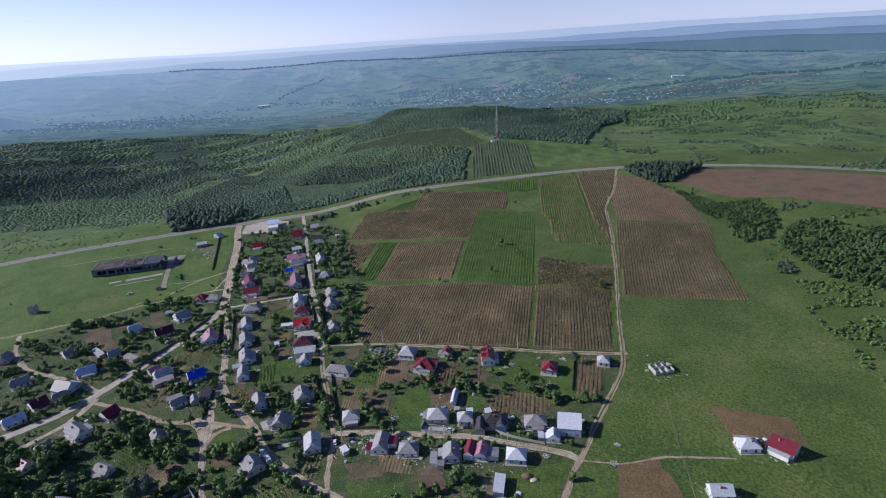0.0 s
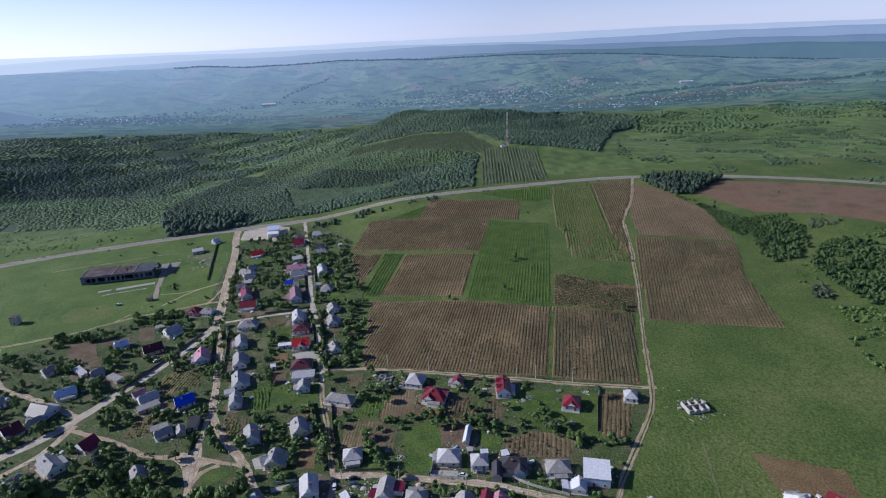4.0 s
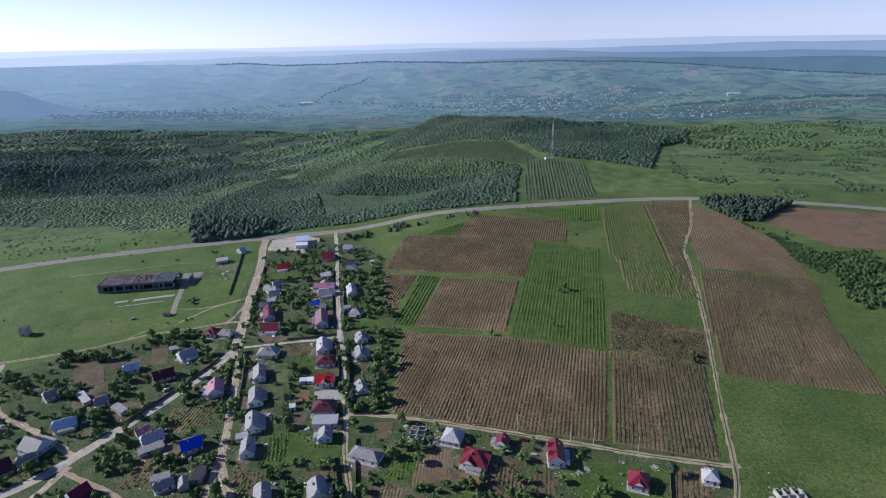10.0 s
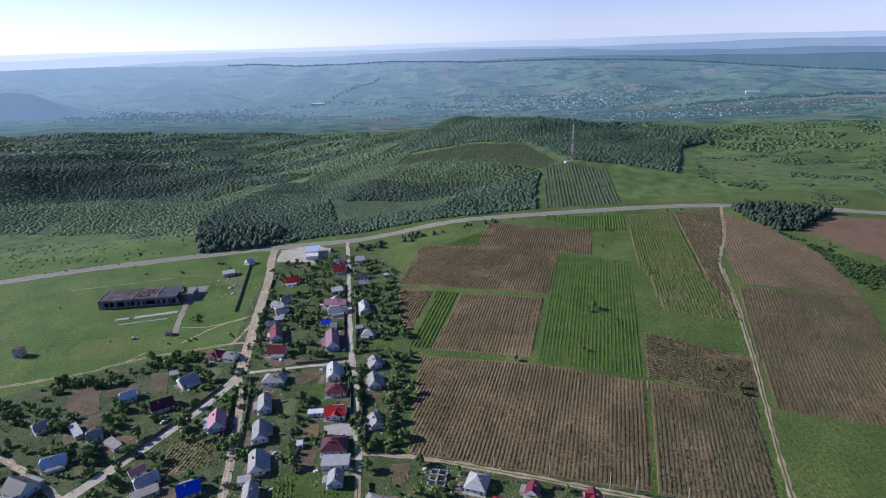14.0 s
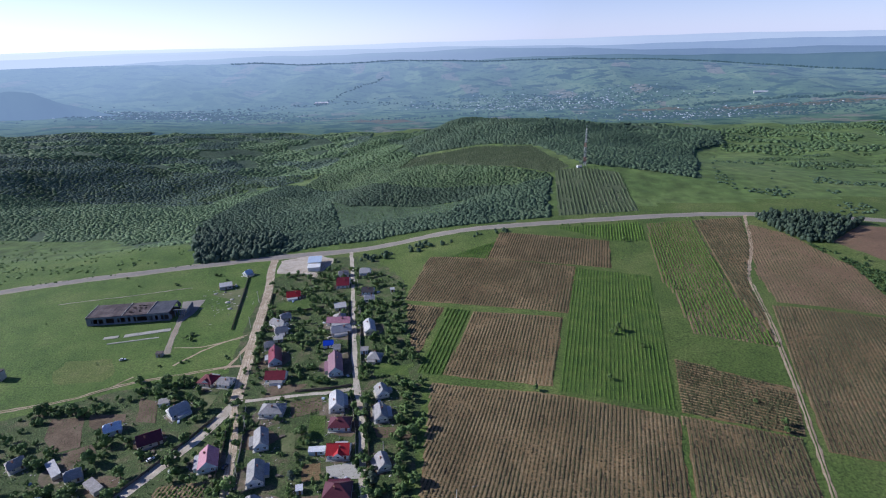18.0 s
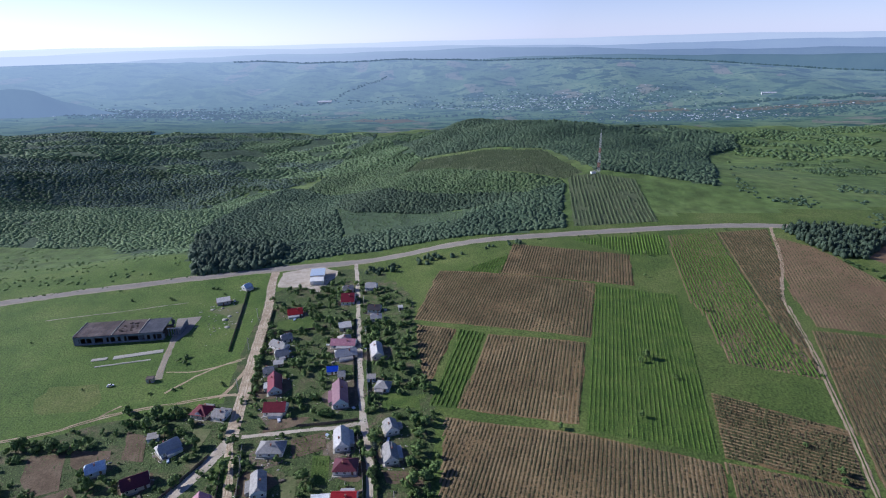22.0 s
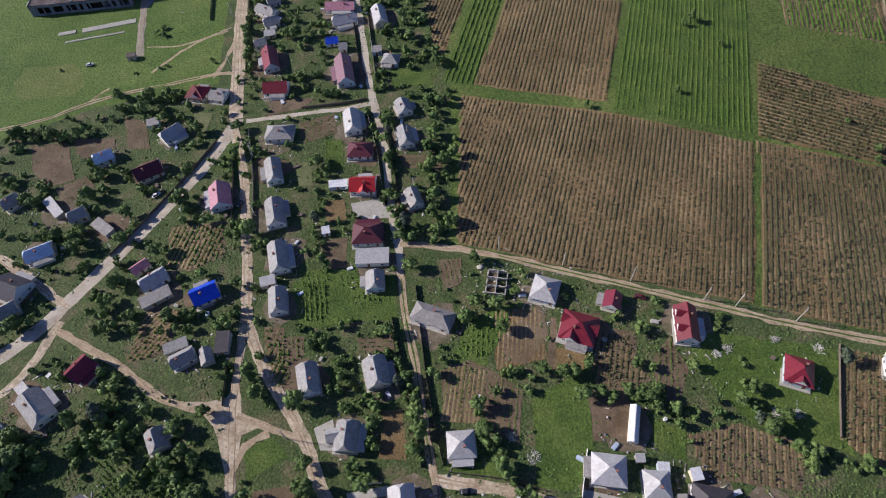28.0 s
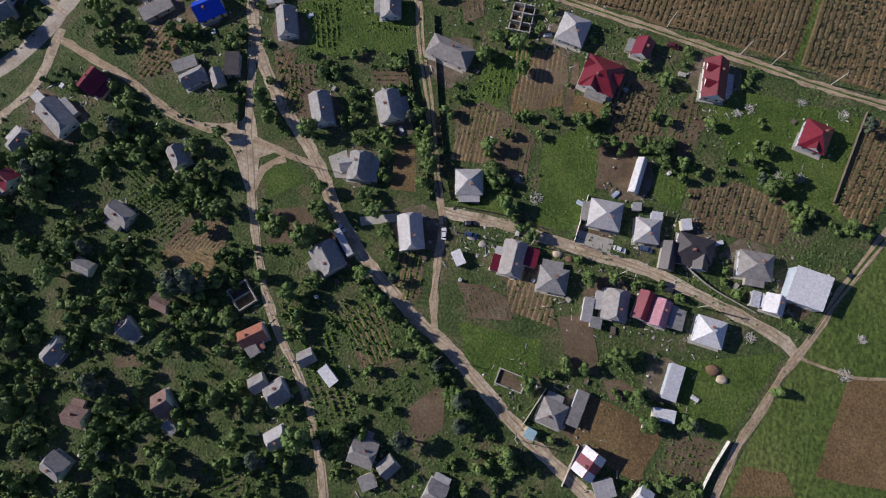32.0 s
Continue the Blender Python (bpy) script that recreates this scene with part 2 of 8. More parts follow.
# Foliage, vines, building stuff.
M_LEAF = noise_mat("garden_foliage", ((0.074, 0.128, 0.036), (0.118, 0.184, 0.052), (0.168, 0.232, 0.068)), scale=0.16, detail=4, rough=0.7, rand=0.4, fine=0.3, fine_scale=2.5)
M_WOOD_LEAF = noise_mat("woodland_foliage", ((0.038, 0.068, 0.039), (0.058, 0.096, 0.051), (0.084, 0.124, 0.066)), scale=0.012, detail=7, rough=0.75, rand=0.3, fine=0.25, fine_scale=0.5)
M_YOUNG_LEAF = noise_mat("young_woodland_foliage", ((0.050, 0.086, 0.034), (0.072, 0.118, 0.046), (0.098, 0.146, 0.058)), scale=0.02, detail=6, rough=0.75, rand=0.35, fine=0.25, fine_scale=0.5)
# Lighter and bluer leaves for the west hills, haze partly put into the colour.
M_DEEP_LEAF = noise_mat("deep_woodland_foliage", ((0.058, 0.094, 0.064), (0.082, 0.124, 0.082), (0.110, 0.152, 0.098)), scale=0.012, detail=7, rough=0.8, rand=0.22, fine=0.25, fine_scale=0.5)
M_BRIGHT_LEAF = noise_mat("light_woodland_foliage", ((0.082, 0.134, 0.056), (0.112, 0.172, 0.072), (0.145, 0.205, 0.090)), scale=0.014, detail=7, rough=0.8, rand=0.2, fine=0.25, fine_scale=0.4)
M_ORCHARD_LEAF = noise_mat("orchard_foliage", ((0.052, 0.078, 0.036), (0.080, 0.108, 0.048)), scale=0.05, detail=7, rough=0.8, rand=0.3)
M_ORCHARD = noise_mat("orchard_ground", ((0.076, 0.102, 0.050), (0.104, 0.128, 0.064), (0.128, 0.142, 0.078)), scale=0.03, detail=8, fine=0.2, fine_scale=0.6)
# Darker leaf copy for knoll and bank, their shade put into the colour.
M_SHADE_LEAF = noise_mat("shade_dark_woodland_foliage", ((0.034, 0.062, 0.036), (0.050, 0.084, 0.046), (0.074, 0.112, 0.058)), scale=0.012, detail=7, rough=0.8, rand=0.35, fine=0.25, fine_scale=0.5)
M_THICKET = noise_mat("thicket_foliage", ((0.044, 0.084, 0.026), (0.068, 0.116, 0.036), (0.105, 0.158, 0.052)), scale=0.04, detail=6, rough=0.75, rand=0.35, fine=0.25, fine_scale=0.8)
M_PINE = noise_mat("dark_conifer_needles", ((0.036, 0.062, 0.042), (0.054, 0.086, 0.054), (0.074, 0.106, 0.064)), scale=0.05, detail=6, rough=0.8, rand=0.3, fine=0.25, fine_scale=0.8)
M_SILVER = noise_mat("silvery_foliage", ((0.07, 0.10, 0.06), (0.13, 0.16, 0.10)), scale=0.3, rough=0.7, rand=0.3)
M_VINE = noise_mat("vine_leaves", ((0.056, 0.048, 0.024), (0.070, 0.076, 0.030), (0.110, 0.088, 0.047)), scale=0.12, detail=8, rough=0.8, rand=0.4)
M_VINE_GREEN = noise_mat("leafy_vines", ((0.060, 0.120, 0.015), (0.104, 0.176, 0.026)), scale=0.3, rough=0.8, rand=0.35)
M_BARK = noise_mat("bark", ((0.05, 0.038, 0.028), (0.11, 0.085, 0.062)), scale=3.0, bump=0.03, bump_scale=12)
M_LAWN = noise_mat("lush_grass", ((0.046, 0.088, 0.015), (0.076, 0.123, 0.023), (0.118, 0.158, 0.037)), scale=0.09, detail=9, bump=0.4, bump_scale=1.4, fine=0.42, fine_scale=1.3)
M_GARDEN = noise_mat("garden_earth", ((0.095, 0.068, 0.042), (0.15, 0.108, 0.068), (0.20, 0.15, 0.10)), scale=0.12, detail=8, bump=0.2, bump_scale=1.6, fine=0.2, fine_scale=1.1)
M_YARD_EARTH = noise_mat("trodden_yard_earth", ((0.080, 0.085, 0.040), (0.150, 0.120, 0.082), (0.250, 0.205, 0.155)), scale=0.22, detail=8, bump=0.1, bump_scale=2.0, fine=0.25, fine_scale=1.6)
M_RUT = noise_mat("wheel_rut_earth", ((0.24, 0.17, 0.11), (0.38, 0.285, 0.19), (0.50, 0.40, 0.29)), scale=0.12, detail=8, bump=0.08, bump_scale=2.0, fine=0.2, fine_scale=1.2)
M_BARE = noise_mat("worn_turf", ((0.100, 0.128, 0.048), (0.140, 0.155, 0.066), (0.185, 0.178, 0.090)), scale=0.08, detail=8, fine=0.2, fine_scale=0.9)
M_LANE = noise_mat("pale_lane_surface", ((0.33, 0.27, 0.20), (0.47, 0.41, 0.33), (0.58, 0.52, 0.43)), scale=0.12, detail=8, bump=0.05, bump_scale=2.0, fine=0.14, fine_scale=1.3)
M_DRY = noise_mat("dry_pasture", ((0.082, 0.124, 0.024), (0.118, 0.152, 0.036), (0.160, 0.174, 0.056)), scale=0.06, detail=10, bump=0.4, bump_scale=0.8, fine=0.4, fine_scale=0.9)
M_CONCRETE = noise_mat("weathered_concrete", ((0.35, 0.33, 0.29), (0.48, 0.455, 0.40)), scale=0.5, detail=8, rough=0.85, bump=0.02, bump_scale=6, fine=0.12, fine_scale=3)
M_WALLS = [
    noise_mat("whitewashed_wall", ((0.66, 0.65, 0.61), (0.78, 0.77, 0.74)), scale=0.6, rough=0.85, fine=0.07, fine_scale=4, bump=0.01, bump_scale=20),
    noise_mat("pale_blue_wall", ((0.42, 0.50, 0.56), (0.52, 0.59, 0.64)), scale=0.6, rough=0.85, fine=0.08, fine_scale=4),
    noise_mat("cream_wall", ((0.60, 0.53, 0.40), (0.68, 0.62, 0.50)), scale=0.6, rough=0.85, fine=0.08, fine_scale=4),
    noise_mat("grey_block_wall", ((0.36, 0.34, 0.31), (0.46, 0.44, 0.40)), scale=0.6, rough=0.9, fine=0.12, fine_scale=4),
]
ROOFS = {
    "slate": sheet_roof("grey_asbestos_sheets", (0.215, 0.21, 0.205), (0.345, 0.335, 0.325), 0.8),
    "grey": sheet_roof("weathered_grey_sheets", (0.22, 0.205, 0.195), (0.35, 0.33, 0.315), 0.8),
    "pale": sheet_roof("pale_grey_sheets", (0.34, 0.33, 0.33), (0.46, 0.45, 0.45), 0.6),
    "white": sheet_roof("white_metal_sheets", (0.60, 0.60, 0.62), (0.70, 0.70, 0.72), 0.4),
    "dark": sheet_roof("dark_metal_tiles", (0.045, 0.040, 0.045), (0.075, 0.065, 0.07), 0.45),
    "red": sheet_roof("wine_red_metal_tiles", (0.14, 0.012, 0.022), (0.20, 0.020, 0.034), 0.42),
    "crimson": sheet_roof("crimson_metal_sheets", (0.15, 0.014, 0.032), (0.21, 0.024, 0.046), 0.45),
    "scarlet": sheet_roof("bright_red_metal_sheets", (0.36, 0.018, 0.022), (0.44, 0.032, 0.034), 0.4),
    "maroon": sheet_roof("maroon_metal_tiles", (0.085, 0.018, 0.028), (0.125, 0.030, 0.042), 0.45),
    "rose": sheet_roof("faded_pink_sheets", (0.36, 0.15, 0.20), (0.46, 0.23, 0.28), 0.6),
    "plum": sheet_roof("dull_purple_sheets", (0.20, 0.10, 0.13), (0.27, 0.15, 0.18), 0.6),
    "blue": sheet_roof("vivid_blue_metal_sheets", (0.012, 0.055, 0.50), (0.022, 0.085, 0.62), 0.38),
    "sky": sheet_roof("pale_blue_metal_sheets", (0.38, 0.47, 0.60), (0.52, 0.60, 0.70), 0.45),
    "teal": sheet_roof("pale_teal_sheets", (0.26, 0.42, 0.48), (0.36, 0.52, 0.56), 0.5),
    "rust": sheet_roof("rusty_orange_tiles", (0.32, 0.11, 0.065), (0.42, 0.19, 0.13), 0.8),
    "russet": sheet_roof("mossy_reddish_tiles", (0.20, 0.115, 0.095), (0.30, 0.21, 0.18), 0.85),
}
ROOF_WORDS = {
    "slate": "grey corrugated-sheet roof", "grey": "weathered grey-brown sheet roof", "pale": "pale grey sheet roof", "white": "white metal roof", "dark": "black-brown metal roof",
    "red": "wine-red metal-tile roof", "crimson": "crimson metal roof", "scarlet": "bright red metal roof", "maroon": "dark maroon roof", "rose": "faded pink roof", "plum": "dull purple roof",
    "blue": "vivid blue metal roof", "sky": "pale blue metal roof", "teal": "pale teal roof", "rust": "rusty orange tile roof", "russet": "mossy reddish roof",
}
M_RIDGECAP = noise_mat("ridge_metal", ((0.30, 0.30, 0.31), (0.42, 0.42, 0.43)), scale=1.0, rough=0.5, fine=0.1)
M_FRAME = noise_mat("white_window_frame", ((0.70, 0.69, 0.66), (0.78, 0.78, 0.76)), scale=2.0, rough=0.5)
M_DOOR = noise_mat("brown_door_paint", ((0.13, 0.07, 0.04), (0.20, 0.11, 0.06)), scale=2.0, rough=0.55)
M_BRICK = noise_mat("chimney_brick", ((0.28, 0.13, 0.09), (0.38, 0.20, 0.15)), scale=3.0, rough=0.9, fine=0.2, fine_scale=9)
M_TIMBER = noise_mat("grey_fence_timber", ((0.11, 0.085, 0.065), (0.22, 0.18, 0.145)), scale=1.5, rough=0.85, fine=0.25, fine_scale=5, rand=0.2)
M_GLASS = noise_mat("dark_window_glass", ((0.02, 0.025, 0.03), (0.035, 0.04, 0.045)), scale=1.0, rough=0.08, spec=0.6)
M_STEEL = noise_mat("galvanised_steel", ((0.42, 0.43, 0.44), (0.55, 0.56, 0.57)), scale=1.0, rough=0.45, metal=0.6)
M_RED_PAINT = noise_mat("red_mast_paint", ((0.34, 0.16, 0.14), (0.42, 0.20, 0.17)), scale=0.5, rough=0.5)
M_TYRE = noise_mat("tyre_rubber", ((0.015, 0.015, 0.015), (0.03, 0.03, 0.03)), scale=4.0, rough=0.85)
M_TWIGS = noise_mat("bleached_twigs", ((0.42, 0.40, 0.36), (0.62, 0.60, 0.55)), scale=1.0, rough=0.9, rand=0.25)
M_TAR = noise_mat("old_tar_roof", ((0.054, 0.043, 0.047), (0.092, 0.070, 0.068), (0.19, 0.155, 0.145)), scale=0.11, detail=8, rough=0.9, bump=0.05, bump_scale=2, fine=0.2, fine_scale=1)
M_TAR_BLUE = noise_mat("blue_grey_tar_roof", ((0.040, 0.044, 0.060), (0.066, 0.072, 0.094), (0.11, 0.11, 0.13)), scale=0.15, detail=8, rough=0.85, fine=0.2, fine_scale=1)
M_PLASTER_BLUE = noise_mat("stained_blue_grey_wall", ((0.09, 0.105, 0.13), (0.19, 0.21, 0.24)), scale=0.25, detail=8, rough=0.9, fine=0.15, fine_scale=2)


# ---- the lie of the land ----
# Control heights of the land (x, y, z), blended smoothly.
HEIGHTS = [
    (0, 0, 0), (-150, 150, -1), (-100, 260, 0), (60, 200, 2), (120, 120, 1), (-60, 360, 1), (-220, 300, -4), (-300, 460, -3), (-420, 420, -8),
    (-210, 590, -5), (-320, 660, -5), (90, 350, 8), (80, 430, 14), (230, 320, 4), (200, 500, 14), (250, 670, 14), (60, 640, 14), (400, 550, 15),
    (330, 640, 17), (300, 440, 4), (124, 867, 29), (74, 1060, 24), (300, 930, 18), (20, 1380, 10), (-250, 850, -45), (-120, 1000, -20),
    (-650, 780, -40), (-800, 1250, -48), (-350, 1350, -80), (700, 900, 10), (900, 1500, -60),
]
FAR_HEIGHTS = [(0, 2300, -120), (900, 2700, -160), (-900, 2300, -105), (2200, 2200, -60), (-2400, 1500, -70), (0, 3300, -180), (1500, 3700, -150), (-2200, 3200, -130)]
# Wooded hills and hollows beyond the highway.
WEST_HILLS = [(-606, 751, -33), (-485, 757, -35), (-367, 725, -32), (-667, 856, -26), (-563, 886, -33), (-456, 904, -41), (-834, 1082, -3), (-747, 1184, -24), (-586, 1164, -49), (-513, 1010, -61), (-1193, 1538, -29), (-1042, 1648, -40), (-834, 1711, -55), (-1750, 2371, -78), (-1491, 2547, -104), (-481, 1160, -55), (-689, 967, -44), (-786, 965, -8)]
MID_HILLS = [(-460, 1297, -65), (-335, 1420, -60), (-364, 948, -47), (-386, 851, -37), (-262, 953, -45), (-335, 1066, -52), (-227, 680, -34), (-195, 712, -30), (-137, 707, -14), (-150, 775, -8), (-83, 776, -8), (-193, 827, -17), (-111, 818, -13), (-41, 820, -7), (-183, 942, -16), (-127, 932, -4), (-63, 919, 7), (5, 862, 21), (67, 839, 19), (-135, 1143, -13), (-300, 1531, -51), (-361, 1926, -85), (-121, 1506, -34)]
EAST_HILLS = [(-75, 1459, 5), (32, 1381, 20), (187, 1308, 12), (335, 1397, -18), (376, 1181, -22), (474, 1306, -22), (667, 1317, -32), (787, 1222, -20), (476, 943, 0), (542, 844, 6), (852, 2037, -82), (1126, 1895, -67), (73, 1079, 20), (121, 866, 27), (251, 812, 22), (-26, 1141, 8), (575, 1394, -31)]
# The line where the near land and the hills meet.
MEETING = [(-1300, 500), (-900, 330), (-640, 445), (-520, 490), (-425, 535), (-322, 574), (-214, 612), (-134, 631), (-64, 646), (18, 656), (110, 673), (180, 684), (258, 688), (362, 664), (452, 634), (536, 592), (640, 540), (860, 430), (1200, 600),
           (-420, 420), (-300, 500), (-100, 580), (100, 580), (250, 580), (400, 550), (100, 700), (200, 720), (330, 720), (-30, 670), (-300, 600)]
# Height of the plateau's rim across the valley, by bearing.
RIM_TURN = np.radians((-180.0, -60.0, -41.0, -33.0, -27.0, -22.0, -18.0, -13.7, -9.3, 0.0, 8.4, 16.0, 21.0, 27.7, 34.3, 60.0, 180.0))
RIM_HIGH = np.array((20.0, 60.0, 76.0, 72.0, 60.0, 58.0, 36.0, 38.0, 44.0, 26.0, 27.0, 17.0, -10.0, -42.0, -70.0, -40.0, 20.0))


def plain(xs, ys):
    """Height of the near land."""
    a, b = np.zeros(len(xs)), np.zeros(len(xs))
    for table, weight, soft in ((HEIGHTS, 1.0, 80.0), (FAR_HEIGHTS, 25.0, 450.0)):
        for px, py, pz in table:
            w = weight / ((xs - px) ** 2 + (ys - py) ** 2 + soft ** 2) ** 2
            a, b = a + w * pz, b + w
    return a / b


def bend(d):
    d = np.maximum(d / 1000.0, 1e-6)
    return d * d * np.log(d)


def hill_sheet():
    """A thin bent sheet through the hills and the meeting line."""
    ex, ey = np.array([p[0] for p in MEETING], float), np.array([p[1] for p in MEETING], float)
    k = np.array(WEST_HILLS + MID_HILLS + EAST_HILLS + FAR_HEIGHTS, float)
    k = np.concatenate([k, np.stack([ex, ey, plain(ex, ey)], 1)])
    n = len(k)
    a = np.zeros((n + 3, n + 3))
    a[:n, :n] = bend(np.hypot(k[:, None, 0] - k[None, :, 0], k[:, None, 1] - k[None, :, 1])) + np.eye(n) * 0.0004
    flat = np.stack([np.ones(n), k[:, 0] / 1000, k[:, 1] / 1000], 1)
    a[:n, n:], a[n:, :n] = flat, flat.T
    return k[:, :2], np.linalg.solve(a, np.concatenate([k[:, 2], np.zeros(3)]))


KNOTS, BENDS = hill_sheet()


def grounds(xs, ys):
    """Height of the land at arrays of places."""
    xs, ys = np.asarray(xs, float), np.asarray(ys, float)
    z, away, turn = plain(xs, ys), np.hypot(xs, ys - 200.0), np.arctan2(xs, ys - 200.0)
    near = np.minimum(np.clip((away - 520.0) / 160.0, 0, 1), np.clip((ys - 560.0) / 120.0, 0, 1))
    near = near * near * (3 - 2 * near)
    hit = np.nonzero(near > 0)[0]
    if len(hit):
        hx, hy = xs[hit], ys[hit]
        hills = bend(np.hypot(hx[:, None] - KNOTS[None, :, 0], hy[:, None] - KNOTS[None, :, 1])) @ BENDS[:-3] + BENDS[-3] + BENDS[-2] * hx / 1000 + BENDS[-1] * hy / 1000
        hills = np.clip(hills, -200.0, 40.0) + np.clip((away[hit] - 700.0) / 400.0, 0, 1) * (3.5 * np.sin(hx / 47.0 + 0.5) * np.sin(hy / 61.0) + 2.0 * np.sin(hx / 23.0 - hy / 31.0))
        z[hit] = z[hit] * (1 - near[hit]) + near[hit] * hills
    rise = np.clip((away - 3300.0) / 1250.0, 0, 1)
    rolls = np.sin(rise * np.pi) * (16.0 * np.sin(turn * 26.0 + away / 260.0) + 9.0 * np.sin(turn * 61.0 - away / 170.0))
    return z * (1 - rise) + rise * np.interp(turn, RIM_TURN, RIM_HIGH) + rolls


def ground(x, y):
    """Height of the land."""
    return float(grounds([x], [y])[0])


# ---- large structure: land, roads, fields ----
def link_mesh(name, verts, faces, mat, smooth=False):
    me = bpy.data.meshes.new(name)
    me.from_pydata(verts, [], faces)
    for one in mat if isinstance(mat, (list, tuple)) else (mat,):
        me.materials.append(one)
    if smooth:
        me.polygons.foreach_set("use_smooth", [True] * len(me.polygons))
    return me


def stretch(reach, step, grow):
    """Coordinates from 0 outwards: even steps as far as reach, then growing ones."""
    out, v = [0.0], 0.0
    while v < 4900:
        v += step if v < reach else max(step, (v - reach) * grow + step)
        out.append(v)
    return out


def inside(x, y, poly):
    hit = False
    for (ax, ay), (bx, by) in zip(poly, poly[1:] + poly[:1]):
        if (ay > y) != (by > y) and x < (bx - ax) * (y - ay) / (by - ay) + ax:
            hit = not hit
    return hit


# Woods beyond the highway.
YOUNG_WEST = [(-960, 700), (-760, 720), (-630, 743), (-535, 740), (-480, 751), (-352, 662), (-323, 670), (-381, 788), (-397, 883), (-401, 1013), (-370, 1103), (-427, 1080), (-461, 1021), (-471, 960), (-560, 960), (-664, 960), (-721, 919), (-900, 860)]
DARK_WEST = [(-1150, 900), (-1050, 1080), (-864, 1110), (-848, 1130), (-757, 1206), (-598, 1185), (-493, 1187), (-374, 1186), (-323, 1173), (-375, 1110), (-433, 1085), (-461, 1021), (-471, 960), (-560, 960), (-664, 960), (-721, 919), (-900, 860)]
HIGHLAND = [(-1150, 900), (-1050, 1080), (-864, 1110), (-757, 1206), (-598, 1185), (-493, 1187), (-326, 1184), (-339, 1438), (-307, 1560), (-351, 1850), (-600, 1840), (-866, 1780), (-1095, 1727), (-1450, 1560), (-1500, 1000)]
KNOLL = [(-323, 668), (-283, 596), (-220, 618), (-178, 660), (-188, 770), (-231, 891), (-243, 1000), (-327, 1071), (-375, 1100), (-401, 1013), (-394, 876), (-381, 788)]
STRIP = [(-220, 618), (-174, 648), (-89, 668), (-7, 668), (60, 682), (66, 760), (78, 836), (28, 812), (-31, 790), (-50, 722), (-122, 752), (-180, 750), (-185, 690)]
BANK = [(-231, 891), (-243, 1000), (-122, 894), (-34, 851), (28, 812), (-31, 800), (-63, 809), (-190, 835)]
MOUND = [(-323, 1173), (-327, 1071), (-243, 1000), (-122, 894), (-34, 851), (28, 812), (78, 836), (70, 850), (5, 888), (-78, 985), (-153, 1047), (-134, 1150), (-225, 1152)]
HILL = [(-134, 1158), (-26, 1142), (73, 1088), (103, 936), (126, 880), (199, 850), (253, 815), (388, 1217), (341, 1418), (196, 1400), (65, 1480), (-100, 1510), (-260, 1560)]
HILLSIDE = [(-326, 1184), (-334, 1414), (-312, 1666), (-290, 1850), (0, 1800), (-100, 1510), (-260, 1560), (-134, 1155), (-225, 1152)]
BEHIND = [(-290, 1850), (0, 1800), (-100, 1510), (65, 1480), (196, 1400), (341, 1418), (388, 1217), (480, 1310), (560, 1600), (420, 1850), (100, 1950)]
# A shaded clearing; the dark wood floor puts its shade into the ground colour.
CLEARING = [(-50, 722), (-122, 752), (-180, 750), (-188, 770), (-231, 891), (-190, 835), (-63, 809), (-31, 790)]
WOODED = (CLEARING, YOUNG_WEST, DARK_WEST, HIGHLAND, KNOLL, STRIP, BANK, MOUND, HILL, HILLSIDE, BEHIND)


def build_land():
    half = stretch(620, 12, 0.036)
    xs = [-v for v in reversed(half[1:])] + half
    back_half = [v for v in half if v < 3000]
    ys = [200 - v for v in reversed(back_half[1:])] + [200 + v for v in half]
    flat = [(x, y) for y in ys for x in xs]
    tops = grounds([p[0] for p in flat], [p[1] for p in flat])
    verts = [(p[0], p[1], float(h)) for p, h in zip(flat, tops)]
    near, far = [], []
    w = len(xs)
    for j in range(len(ys) - 1):
        for i in range(w - 1):
            cx, cy = (xs[i] + xs[i + 1]) / 2, (ys[j] + ys[j + 1]) / 2
            d = math.hypot(cx, cy - 120)
            if d < 4750:
                (near if d < 1850 else far).append((j * w + i, j * w + i + 1, (j + 1) * w + i + 1, (j + 1) * w + i))
    me = link_mesh("ground", verts, near, (M_MEADOW, M_FARLAND, M_WOODFLOOR, M_PASTURE), True)
    for p in me.polygons:
        c = p.center
        p.material_index = 2 if c.y > 560 and any(inside(c.x, c.y, q) for q in WOODED) else 1 if (c.y > 700 + 0.12 * c.x or abs(c.x) > 620 or c.y < -250) else 3 if c.x < -150 and c.y > 250 else 0
    tagged(new("ground", me), "green meadow land with weeds falling to wooded valleys", "ground", kind="structure")
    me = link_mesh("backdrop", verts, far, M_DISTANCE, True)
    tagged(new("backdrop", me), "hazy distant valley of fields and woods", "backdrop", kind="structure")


def along(points, step):
    """Evenly spaced places on a smooth line through the points, with the direction there."""
    pts = [Vector((*p, 0)) for p in points]
    ext = [2 * pts[0] - pts[1], *pts, 2 * pts[-1] - pts[-2]]
    out = []
    for k in range(1, len(ext) - 2):
        a, b, c, d = ext[k - 1 : k + 3]
        n = max(1, round((c - b).length / step))
        for i in range(n + (k == len(ext) - 3)):
            t = i / n
            p = 0.5 * (2 * b + (c - a) * t + (2 * a - 5 * b + 4 * c - d) * t * t + (3 * b - a - 3 * c + d) * t ** 3)
            v = 0.5 * ((c - a) + 2 * (2 * a - 5 * b + 4 * c - d) * t + 3 * (3 * b - a - 3 * c + d) * t * t)
            out.append((p.x, p.y, v.normalized()))
    return out


ROADS = []
PLOTS = []


